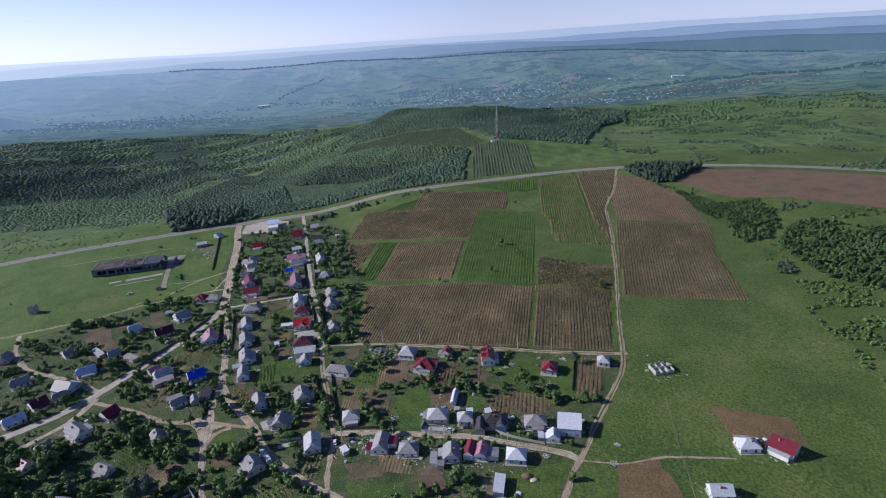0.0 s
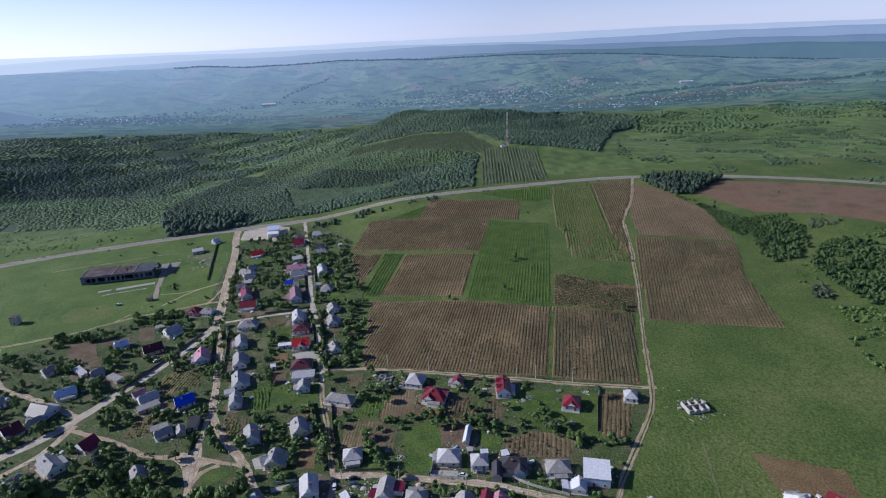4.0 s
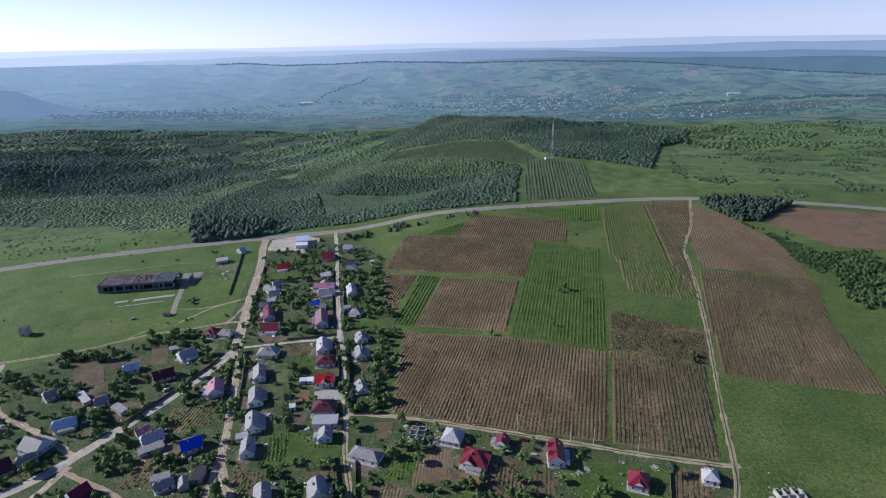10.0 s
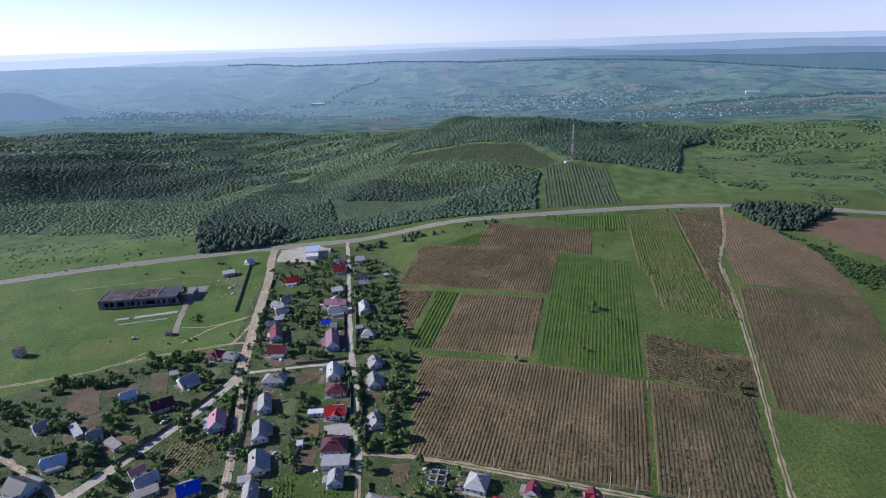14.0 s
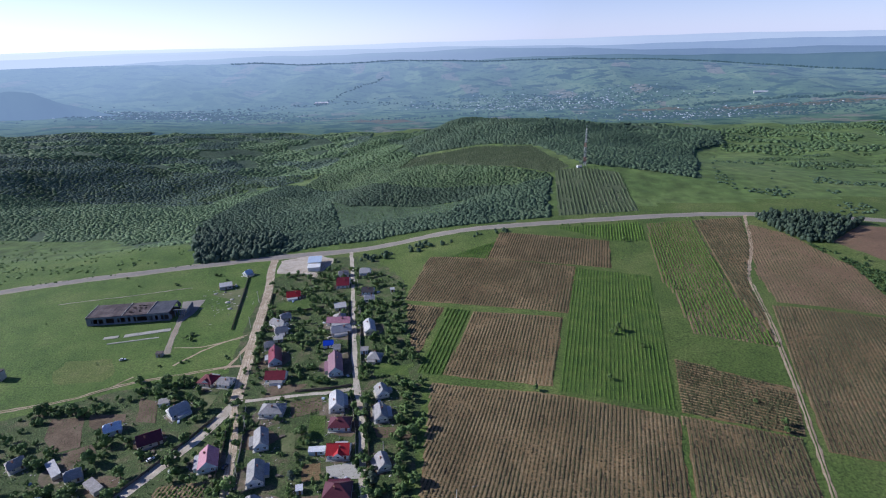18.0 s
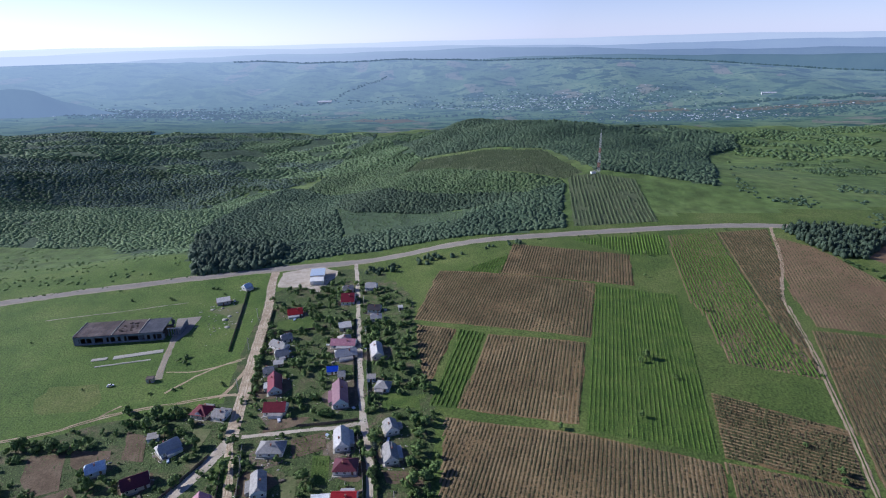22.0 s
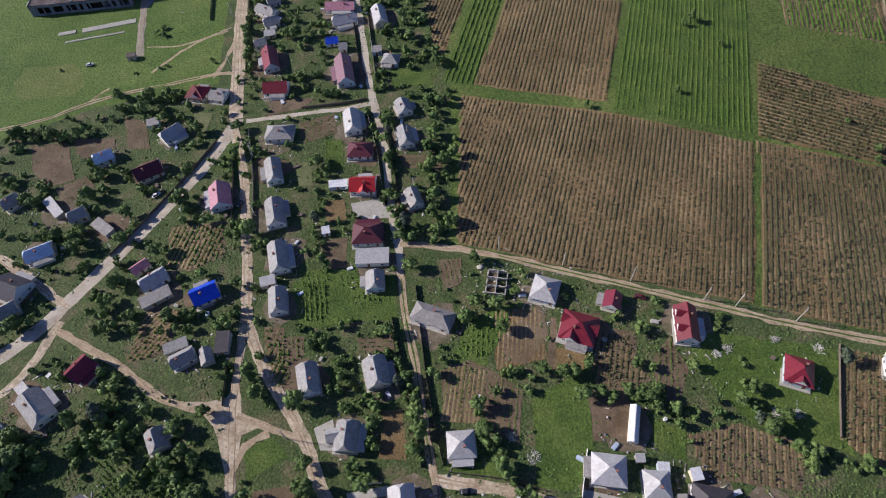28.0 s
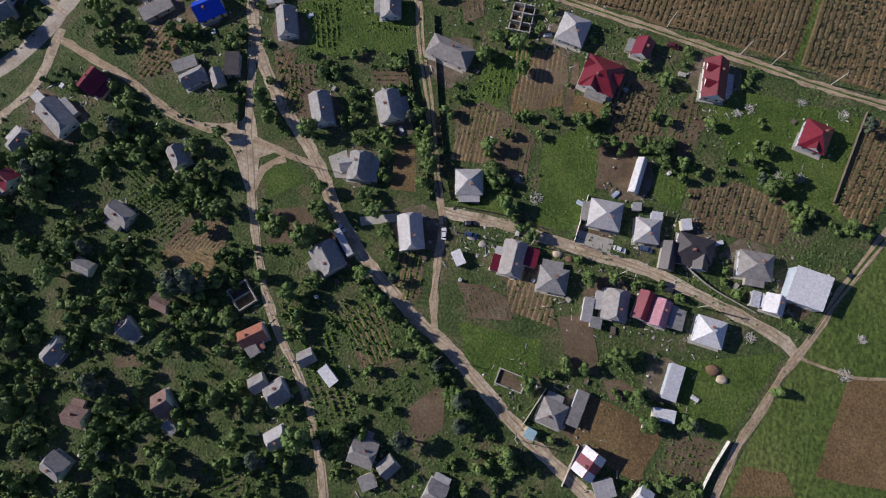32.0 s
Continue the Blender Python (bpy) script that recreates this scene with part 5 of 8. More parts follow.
def house(x, y, turn, length, width, roof, colour, wall_h):
    """A village house or shed: walls, roof of sheets, ridge cap, windows, door and chimney, on the land."""
    rng = random.Random(f"{x}{y}")
    BUILT.append((x, y, max(length, width) / 2 + 1.5))
    striped = colour == "candy"
    tone = "crimson" if striped else colour
    small = width < 6.2 or roof == "shed"
    walls = rng.randrange(4) if small else rng.choice((0, 0, 0, 1, 2))
    words = ("small outbuilding" if small else "village house") + " with a " + ROOF_WORDS[tone]
    words += {0: " and whitewashed walls", 1: " and pale blue walls", 2: " and cream walls", 3: " and grey block walls"}[walls]
    ob = thing("outbuilding" if small else "house", x, y, turn, words, "shed" if small else "house", "village buildings")
    a, b, over = length / 2, width / 2, 0.25 if small else 0.45
    a, b = max(a - over, 1.0), max(b - over, 1.0)
    pitch = {"gable": 0.82, "hip": 0.70, "shed": 0.12}[roof]
    rise = b * pitch if roof != "shed" else b * 2 * pitch
    clipped = roof == "gable" and not small and colour in ("slate", "grey", "pale", "sky")
    mid, back = 0.42, b * 0.42 * 0.9
    # Walls, closed up to the roof.
    bm = bmesh.new()
    low, high = -1.2, wall_h
    ring = [(-a, -b), (a, -b), (a, b), (-a, b)]
    v0 = [bm.verts.new((p, q, low)) for p, q in ring]
    tops = [high, high, high, high]
    if roof == "shed":
        tops = [high, high, high + rise * 0.98, high + rise * 0.98]
    v1 = [bm.verts.new((p, q, t)) for (p, q), t in zip(ring, tops)]
    for i in range(4):
        j = (i + 1) % 4
        if roof == "gable" and i in (1, 3):
            s = 1 if i == 1 else -1
            if clipped:
                up = high + rise * (1 - mid) - 0.02
                bm.faces.new((v0[i], v0[j], v1[j], bm.verts.new((s * a, s * b * mid, up)), bm.verts.new((s * a, -s * b * mid, up)), v1[i]))
            else:
                bm.faces.new((v0[i], v0[j], v1[j], bm.verts.new((s * a, 0, high + rise - 0.02)), v1[i]))
        else:
            bm.faces.new((v0[i], v0[j], v1[j], v1[i]))
    if roof != "gable":
        bm.faces.new(v1)
    part("wall", bm, M_WALLS[walls], ob)
    if not small:
        part("plinth", box(bmesh.new(), -a - 0.06, -b - 0.06, -1.2, a + 0.06, b + 0.06, 0.45), M_CONCRETE, ob)
    # Roof.
    ax, bx, drop, th = a + over, b + over, over * pitch, 0.10
    mat = ROOFS[tone]
    if roof == "gable":
        low_z, top_z = high - drop + 0.06, high + rise + 0.06
        c = [(-ax, -bx, low_z), (ax, -bx, low_z), (ax, bx, low_z), (-ax, bx, low_z)]
        if clipped:
            up = high + rise * (1 - mid) + 0.06
            m0, m1, m2, m3 = (-ax, -b * mid, up), (ax, -b * mid, up), (ax, b * mid, up), (-ax, b * mid, up)
            e0, e1 = (back - ax, 0, top_z), (ax - back, 0, top_z)
            sides, ends = ([c[0], c[1], m1, e1, e0, m0], [c[2], c[3], m3, e0, e1, m2], [m1, m2, e1], [m3, m0, e0]), ([c[1], c[2], m2, m1], [c[3], c[0], m0, m3])
        else:
            e0, e1 = (-ax, 0, top_z), (ax, 0, top_z)
            sides, ends = ([c[0], c[1], e1, e0], [c[2], c[3], e0, e1]), ([c[1], c[2], e1], [c[3], c[0], e0])
        whole = part("roof", roof_shell(c, sides, ends, 0.14), mat, ob)
        whole.data.materials.append(M_WALLS[walls])
        if striped:
            for s in (1, -1):
                for lo, hi in ((-ax + 0.02, -ax * 0.35), (ax * 0.35, ax - 0.02)):
                    d = [(lo, -bx + 0.02, low_z + 0.03), (hi, -bx + 0.02, low_z + 0.03), (hi, -0.05, top_z), (lo, -0.05, top_z)]
                    part("white_sheet", slab(bmesh.new(), [(s * p, s * q, r + 0.02) for p, q, r in d], 0.03), ROOFS["white"], whole, "white roof sheets")
        part("ridge_cap", box(bmesh.new(), -ax + (back if clipped else 0), -0.13, high + rise + 0.0, ax - (back if clipped else 0), 0.13, high + rise + 0.10), mat if tone not in ("slate", "grey") else M_RIDGECAP, ob)
    elif roof == "hip":
        low_z = high - drop + 0.06
        c = [(-ax, -bx, low_z), (ax, -bx, low_z), (ax, bx, low_z), (-ax, bx, low_z)]
        if ax >= bx:
            r = max(ax - bx, 0.4)
            e0, e1 = (-r, 0, high + rise), (r, 0, high + rise)
            sides = ([c[0], c[1], e1, e0], [c[1], c[2], e1], [c[2], c[3], e0, e1], [c[3], c[0], e0])
            cap = (-r, -0.12, r, 0.12)
        else:
            r = max(bx - ax, 0.4)
            rise = ax * pitch
            e0, e1 = (0, -r, high + rise), (0, r, high + rise)
            sides = ([c[0], c[1], e0], [c[1], c[2], e1, e0], [c[2], c[3], e1], [c[3], c[0], e0, e1])
            cap = (-0.12, -r, 0.12, r)
        part("roof", roof_shell(c, sides, (), 0.14), mat, ob)
        part("ridge_cap", box(bmesh.new(), cap[0], cap[1], high + rise - 0.06, cap[2], cap[3], high + rise + 0.08), mat, ob)
    else:
        c = [(-ax, -bx, high + 0.05), (ax, -bx, high + 0.05), (ax, bx, high + rise + 0.08), (-ax, bx, high + rise + 0.08)]
        part("roof", slab(bmesh.new(), c, th), mat, ob)
    # Openings.
    def opening(kind, px, py, pz, rz):
        o = part(kind, WIN if kind == "window" else DOOR, None, ob)
        o.matrix_basis = pose(px, py, pz, 0, 0, rz)
        if kind == "window":
            part("pane", PANE, None, o)

    if small:
        opening("door", rng.uniform(-0.3, 0.3) * a, -b - 0.02, 0.05, 0)
        if a > 2.4:
            opening("window", a * 0.6, -b - 0.02, 1.35, 0)
    else:
        n = 3 if a > 4.5 else 2
        for k in range(n):
            px = -a + (k + 0.5) * 2 * a / n
            if k == n - 1:
                opening("door", px, -b - 0.02, 0.25, 0)
            else:
                opening("window", px, -b - 0.02, 1.6, 0)
            opening("window", px, b + 0.02, 1.6, 180)
        for q in ((-0.5, 0.5) if b > 3.2 else (0,)):
            opening("window", a + 0.02, q * b, 1.6, 90)
            opening("window", -a - 0.02, q * b, 1.6, -90)
        if rng.random() < 0.75:
            side, x0, x1 = rng.choice((-1, 1)), -a * rng.uniform(0.4, 0.95), a * rng.uniform(0.3, 0.95)
            near, far = side * b, side * (b + 2.5)
            lean = box(bmesh.new(), x0, min(near, far), -1.2, x1, max(near, far), high - 1.05)
            annex = part("annex", lean, M_WALLS[rng.choice((0, 2, 3))], ob, "low lean-to along the house")
            c = [(x0 - 0.2, side * (b + 2.75), high - 0.95), (x1 + 0.2, side * (b + 2.75), high - 0.95), (x1 + 0.2, near, high - 0.45), (x0 - 0.2, near, high - 0.45)]
            part("annex_roof", slab(bmesh.new(), c if side < 0 else c[::-1], 0.09), ROOFS[rng.choice(("slate", "grey", "pale", tone))], annex)
        part("apron", box(bmesh.new(), -a - 0.6, -b - 1.0, -0.6, a + 0.5, b + 0.6, 0.14), M_CONCRETE, ob, "pale concrete apron round the house")
        ch = part("chimney", CHIMNEY, None, ob)
        ch.matrix_basis = pose(rng.uniform(-0.4, 0.4) * a, rng.choice((-0.35, 0.35)) * b, high + rise * 0.75)
    return ob


def roof_wing(ob, colour, cx, cy, ways, out, half, z, rise):
    """Gabled roof wings or dormers reaching out from a main roof, each in one way (degrees, in the house's own frame)."""
    for way in ways:
        bm = bmesh.new()
        pts = ((0, -half, 0), (out, -half, 0), (out, half, 0), (0, half, 0), (-half * 0.6, 0, rise), (out, 0, rise))
        v = [bm.verts.new(c) for c in pts]
        for f in ((0, 1, 5, 4), (2, 3, 4, 5), (3, 0, 4), (3, 2, 1, 0)):
            bm.faces.new([v[i] for i in f])
        bm.faces.new([v[i] for i in (1, 2, 5)]).material_index = 1
        bmesh.ops.transform(bm, matrix=pose(cx, cy, z, 0, 0, way), verts=bm.verts[:])
        wing = part("roof_wing", bm, ROOFS[colour], ob, "gabled wing of the roof")
        wing.data.materials.append(M_WALLS[0])
    return ob

# ---- village houses and outbuildings: x, y, turn, length, width, roof, colour, wall height ----
house(-134.0, 274.5, 32, 10.5, 9, "gable", "blue", 3)
house(-157.6, 280.5, 43, 11.0, 7.6, "gable", "pale", 3)
house(-153.9, 272.5, 37, 12.0, 5.2, "shed", "grey", 2.4)
house(-166.0, 286.6, 49, 7.5, 5.2, "gable", "rose", 2.6)
house(-170.9, 241.6, 63, 9.1, 8.5, "gable", "crimson", 3)
house(-180.7, 226.7, -38, 14.3, 9, "gable", "slate", 3)
house(-186.8, 231.2, -36, 11.6, 3.8, "shed", "pale", 2.4)
house(-191.4, 216.0, 60, 8.4, 8.1, "gable", "slate", 2.8)
house(-133.5, 217.8, -55, 8.0, 6.6, "gable", "grey", 2.6)
house(-134.3, 247.5, 35, 9.0, 6.2, "gable", "grey", 2.6)
house(-138.5, 252.1, 27, 8.8, 4.3, "shed", "slate", 2.3)
house(-125.6, 248.4, -62, 6.7, 4.8, "gable", "grey", 2.4)
house(-121.0, 254.0, 7, 5.2, 8.5, "shed", "dark", 2.5)
house(-149.5, 195.0, -26, 9.3, 6.6, "gable", "grey", 2.6)
house(-104.4, 272.2, -75, 11.5, 7.1, "gable", "slate", 3)
house(-86.1, 241.1, -71, 12.0, 7.6, "gable", "slate", 3)
house(-62.3, 244.8, -71, 11.2, 8.5, "gable", "slate", 3)
house(-69.2, 222.0, -89, 10.3, 8.1, "gable", "slate", 3)
house(-73.6, 222.4, 15, 5.4, 4.8, "gable", "pale", 2.4)
house(-31.3, 221.2, 7, 9.5, 9, "hip", "pale", 3)
house(-48.4, 201.6, -77, 12.3, 8.5, "gable", "pale", 3.2)
house(-74.9, 189.3, -53, 10.3, 9.5, "gable", "slate", 3)
house(-44.0, 267.5, -18, 16.2, 8.1, "hip", "grey", 3)
house(-2.4, 279.8, -15, 10.2, 10.8, "hip", "pale", 3)
tented = house(8.9, 264.0, -16, 13.0, 12.2, "hip", "red", 3.2)
roof_wing(tented, "red", -2.2, -1.5, (-90,), 4.9, 2.6, 3.3, 2.3)
roof_wing(tented, "red", 1.2, 0.6, (0,), 5.6, 2.6, 3.3, 2.3)
roof_wing(tented, "red", -2.6, 2.2, (180,), 4.2, 2.0, 3.2, 1.9)
house(21.9, 275.5, 74, 7.2, 6.6, "gable", "crimson", 2.6)
dormered = house(46.6, 266.6, 87, 14.4, 8.1, "gable", "red", 3.4)
roof_wing(dormered, "red", 3.2, 0.6, (90,), 3.4, 1.5, 4.8, 1.5)
roof_wing(dormered, "red", -2.6, 0.6, (90,), 3.4, 1.5, 4.8, 1.5)
crossed = house(80.8, 250.6, -17, 9.3, 10.4, "hip", "red", 3.2)
roof_wing(crossed, "red", 0.3, -0.5, (-90,), 4.6, 2.0, 3.4, 1.8)
house(112.9, 253.3, -13, 7.2, 7.6, "hip", "pale", 2.8)
house(24.4, 230.5, 79, 12.6, 3.4, "gable", "white", 2.4)
house(14.8, 215.5, 86, 9.9, 10.9, "hip", "pale", 3.2)
house(29.0, 212.0, 0, 8.3, 8.5, "hip", "pale", 2.8)
house(31.7, 217.0, -1, 3.7, 3.8, "shed", "white", 2.3)
house(25.0, 219.8, 4, 3.0, 2.8, "shed", "pale", 2.2)
house(44.5, 208.3, -9, 12.1, 8.1, "hip", "dark", 3.4)
house(36.3, 204.6, 84, 9.6, 4.9, "gable", "dark", 3)
house(46.8, 204.4, 83, 6.6, 5.2, "gable", "dark", 3)
house(41.4, 215.8, 13, 3.5, 3.8, "shed", "white", 2.4)
house(64.3, 205.1, -3, 11.1, 9, "hip", "grey", 3)
house(80.2, 199.5, -13, 11.8, 11.4, "shed", "white", 4.6)
house(70.9, 193.3, 78, 6.3, 6.6, "gable", "white", 2.8)
house(65.0, 194.3, 83, 5.3, 3, "shed", "white", 2.4)
house(51.1, 181.8, -10, 9.6, 9, "hip", "white", 3.2)
house(41.0, 164.5, 78, 11.6, 4.8, "shed", "white", 2.6)
house(39.0, 154.1, -3, 7.0, 4, "shed", "white", 2.4)
house(29.7, 187.4, 75, 9.6, 5.2, "gable", "crimson", 3)
house(35.0, 185.7, 77, 9.1, 6.6, "gable", "rose", 3)
house(40.7, 184.5, 81, 6.8, 4.8, "shed", "slate", 2.4)
house(20.8, 186.3, 86, 10.1, 8.5, "gable", "grey", 3)
house(12.3, 183.7, 86, 8.1, 3.4, "shed", "pale", 2.4)
house(15.3, 179.9, 85, 3.7, 3.8, "shed", "slate", 2.2)
house(-13.5, 197.0, 83, 12.0, 8.1, "gable", "grey", 3)
house(-18.3, 194.9, 82, 5.7, 4.3, "shed", "crimson", 2.6)
house(-7.6, 198.2, 81, 6.4, 4.3, "shed", "crimson", 2.6)
house(0.1, 191.7, -4, 9.8, 8.5, "hip", "slate", 2.8)
house(-31.5, 195.1, -59, 5.2, 3.4, "shed", "white", 2.3)
house(4.4, 149.6, -16, 8.5, 8.1, "hip", "grey", 2.8)
house(12.2, 152.3, 75, 11.6, 4, "shed", "grey", 2.4)
house(-1.7, 142.5, -21, 3.5, 3.4, "shed", "teal", 2.2)
house(17.1, 136.1, 61, 8.8, 7.6, "gable", "candy", 3)
house(22.7, 129.4, 22, 6.5, 5.7, "shed", "pale", 2.4)
house(-95.5, 160.4, 33, 9.1, 6.2, "gable", "rust", 2.8)
house(-94.9, 156.0, 41, 4.0, 4.8, "shed", "grey", 2.3)
house(-90.8, 145.5, 37, 5.5, 5.7, "gable", "grey", 2.6)
house(-84.2, 143.7, 40, 7.0, 7.6, "gable", "grey", 2.8)
house(-81.6, 129.4, 37, 6.7, 6.6, "gable", "pale", 2.6)
house(-120.5, 134.8, 39, 5.7, 8.5, "gable", "russet", 2.8)
house(-116.9, 127.7, 56, 3.3, 4.8, "shed", "slate", 2.4)
house(-138.5, 157.3, 48, 5.5, 7.1, "gable", "slate", 2.6)
house(-128.4, 166.9, -17, 6.5, 5.7, "gable", "russet", 2.5)
house(-157.9, 175.3, -17, 6.7, 5.2, "gable", "slate", 2.4)
house(-151.5, 110.6, -26, 7.5, 7.6, "gable", "grey", 2.6)
house(-161.0, 146.4, 59, 8.3, 6.6, "gable", "slate", 2.6)
house(-76.5, 155.9, 33, 5.5, 5.2, "gable", "grey", 2.5)
house(-68.4, 151.1, -44, 6.8, 3.8, "shed", "white", 2.3)
house(-53.2, 129.2, -12, 8.3, 8.5, "gable", "grey", 2.8)
house(-44.7, 126.1, 49, 6.0, 5.7, "gable", "grey", 2.5)
house(-50.4, 120.6, 29, 5.2, 4.8, "shed", "grey", 2.3)
house(-28.8, 120.3, -19, 6.5, 7.6, "gable", "grey", 2.7)
house(-192.3, 201.9, -29, 5.7, 7.6, "gable", "crimson", 2.8)
house(-148.9, 126.5, -7, 7.3, 6.6, "gable", "russet", 2.5)
house(34.8, 128.9, -29, 4.5, 5.7, "gable", "white", 2.6)
bright = house(-79.4, 331.0, 4, 11.5, 9.0, "gable", "scarlet", 3.4)
roof_wing(bright, "scarlet", 0.4, -0.5, (-90,), 5.4, 2.4, 3.4, 2.0)
house(-90.8, 331.6, 7, 8.2, 3.8, "shed", "white", 2.4)
house(-73.6, 304.7, 5, 13.0, 10.9, "hip", "maroon", 3.4)
house(-70.3, 293.5, 5, 13.5, 7.1, "shed", "pale", 2.8)
house(-67.7, 282.3, -81, 8.7, 7.6, "gable", "slate", 2.8)
house(-83.9, 352.2, 4, 11.9, 9.5, "hip", "maroon", 3)
house(-90.5, 370.8, -75, 15.0, 8.1, "gable", "pale", 3)
house(-124.6, 363.5, 4, 13.7, 10, "hip", "slate", 3)
house(-121.9, 339.1, -70, 14.3, 7.6, "gable", "slate", 2.9)
house(-115.6, 315.0, -71, 14.7, 8.1, "gable", "slate", 2.9)
house(-108.8, 292.2, -71, 14.7, 8.1, "gable", "slate", 2.9)
house(-110.5, 280.9, 18, 6.1, 4.3, "shed", "pale", 2.5)
house(-100.6, 408.7, -75, 21.5, 9, "gable", "plum", 3.2)
house(-133.9, 395.9, 4, 12.6, 9, "gable", "red", 3)
house(-143.0, 419.4, -70, 17.7, 8.5, "gable", "crimson", 3)
house(-152.5, 434.6, 21, 6.9, 6.6, "gable", "slate", 2.6)
house(-149.4, 443.7, 14, 6.4, 4.8, "shed", "pale", 2.4)
house(-157.1, 467.0, -28, 13.5, 7.6, "gable", "slate", 2.7)
house(-112.7, 467.3, 2, 17.0, 7.6, "gable", "rose", 2.8)
house(-111.8, 434.8, 12, 7.1, 5.7, "gable", "blue", 2.4)
house(-104.8, 429.3, 9, 4.8, 5.7, "gable", "slate", 2.5)
house(-88.2, 456.5, -74, 16.7, 8.1, "gable", "pale", 2.8)
house(-86.0, 426.4, 7, 5.5, 4.8, "shed", "grey", 2.4)
house(-77.3, 418.2, -7, 9.2, 8.5, "hip", "slate", 2.7)
house(-66.9, 381.4, -68, 9.9, 7.6, "gable", "slate", 2.7)
house(-64.0, 361.2, -74, 12.6, 7.6, "gable", "slate", 2.7)
house(-56.5, 324.3, -67, 10.2, 6.6, "gable", "grey", 2.6)
house(-91.8, 306.3, 15, 3.4, 3.8, "shed", "white", 2.3)
house(-142.7, 323.8, -69, 13.6, 9.5, "gable", "rose", 3)
house(-182.2, 339.7, 34, 12.4, 9.5, "gable", "maroon", 3)
house(-179.4, 364.2, 50, 11.3, 8.5, "gable", "pale", 3)
house(-192.2, 372.3, 21, 6.1, 4.8, "shed", "grey", 2.4)
house(-208.2, 348.5, 34, 9.0, 7.6, "gable", "sky", 3)
house(-205.9, 313.7, 38, 7.7, 7.6, "gable", "slate", 2.7)
house(-219.2, 317.6, -41, 14.2, 4.3, "shed", "pale", 2.4)
house(-191.3, 307.0, -32, 11.4, 4.8, "shed", "grey", 2.4)
house(-213.4, 293.1, 32, 11.4, 8.1, "gable", "sky", 2.8)
house(-240.7, 320.2, 52, 8.2, 7.6, "gable", "grey", 2.7)
house(-216.1, 275.0, -18, 13.2, 11.4, "gable", "dark", 3)
cornered = house(-175.5, 393.6, -8, 10.6, 10.0, "hip", "red", 3)
roof_wing(cornered, "red", 0.5, 0.4, (-90,), 5.0, 2.2, 3.2, 1.9)
house(-163.6, 391.2, -8, 8.4, 7.8, "gable", "grey", 2.6)
house(-126.8, 540.4, 7, 10.8, 12.3, "gable", "red", 3.2)
house(-132.2, 562.5, 17, 9.3, 7.6, "gable", "grey", 2.8)
house(-163.0, 518.7, 19, 11.4, 8.5, "gable", "scarlet", 2.8)
house(-118.0, 493.0, 18, 9.1, 7.6, "shed", "pale", 2.8)
house(-113.4, 472.7, 17, 9.4, 9.5, "hip", "grey", 2.8)
house(-107.9, 453.8, 20, 14.2, 8.5, "gable", "pale", 2.8)
house(-113.1, 565.1, 1, 9.8, 8.5, "gable", "pale", 2.7)
house(-101.8, 520.5, 0, 10.1, 7.6, "gable", "dark", 2.7)
house(-97.9, 505.6, 13, 8.6, 6.6, "gable", "pale", 2.5)
house(-155.6, 477.4, 29, 7.9, 7.6, "gable", "slate", 2.7)
house(-151.3, 455.3, 26, 9.1, 7.6, "gable", "slate", 2.7)
house(-221.6, 568.3, 63, 7.6, 6.6, "gable", "sky", 2.8)
house(-229.2, 539.6, 26, 10.5, 7.6, "shed", "pale", 3)
house(-81.9, 519.9, 15, 3.7, 3.8, "shed", "pale", 2.3)
house(-226.6, 243.0, 48, 11.4, 7.6, "gable", "sky", 3)
house(-222.9, 259.2, 54, 9.4, 8.5, "gable", "maroon", 2.8)
house(-213.2, 264.8, 40, 8.6, 7.6, "gable", "slate", 2.8)
house(-251.0, 285.0, 40, 11.0, 8.5, "gable", "slate", 2.8)
house(-284.3, 318.4, -78, 10.6, 8.5, "gable", "slate", 2.8)
house(158.0, 178.3, -4, 9.9, 8.5, "hip", "white", 3)
house(173.0, 174.9, -49, 11.4, 9.5, "gable", "red", 3.2)
house(132.7, 152.3, -5, 9.6, 7.6, "gable", "white", 3)

# Trodden earth round the houses.
for n, (x, y, r) in enumerate(list(BUILT)):
    rng = random.Random(n * 7 + 3)
    if r < 6.5:
        continue
    dx, dy = rng.uniform(-3, 3), rng.uniform(-3, 3)
    rim = [(x + dx + math.cos(k * 0.785) * r * rng.uniform(0.8, 1.35), y + dy + math.sin(k * 0.785) * r * rng.uniform(0.8, 1.35)) for k in range(8)]
    patch("dirt_yard", rim, M_YARD_EARTH if n % 3 else M_GARDEN, "trodden earth yard round a village house", 0.045 + 0.002 * (n % 7), 6.0, "yard", 0.8)
    PLOTS.pop()


# ---- trees and shrubs ----
def clear(x, y, gap, plots=True):
    """Whether a place is off the buildings, the roads and, if asked, the plots."""
    for hx, hy, r in BUILT:
        if (x - hx) ** 2 + (y - hy) ** 2 < (r + gap) ** 2:
            return False
    for pts, width in ROADS:
        for px, py in pts:
            if abs(px - x) < 12 and (x - px) ** 2 + (y - py) ** 2 < (width / 2 + 0.7 + gap) ** 2:
                return False
    return not (plots and any(inside(x, y, p) for p in PLOTS))


def in_box(poly):
    xs, ys = [p[0] for p in poly], [p[1] for p in poly]
    return min(xs), max(xs), min(ys), max(ys)


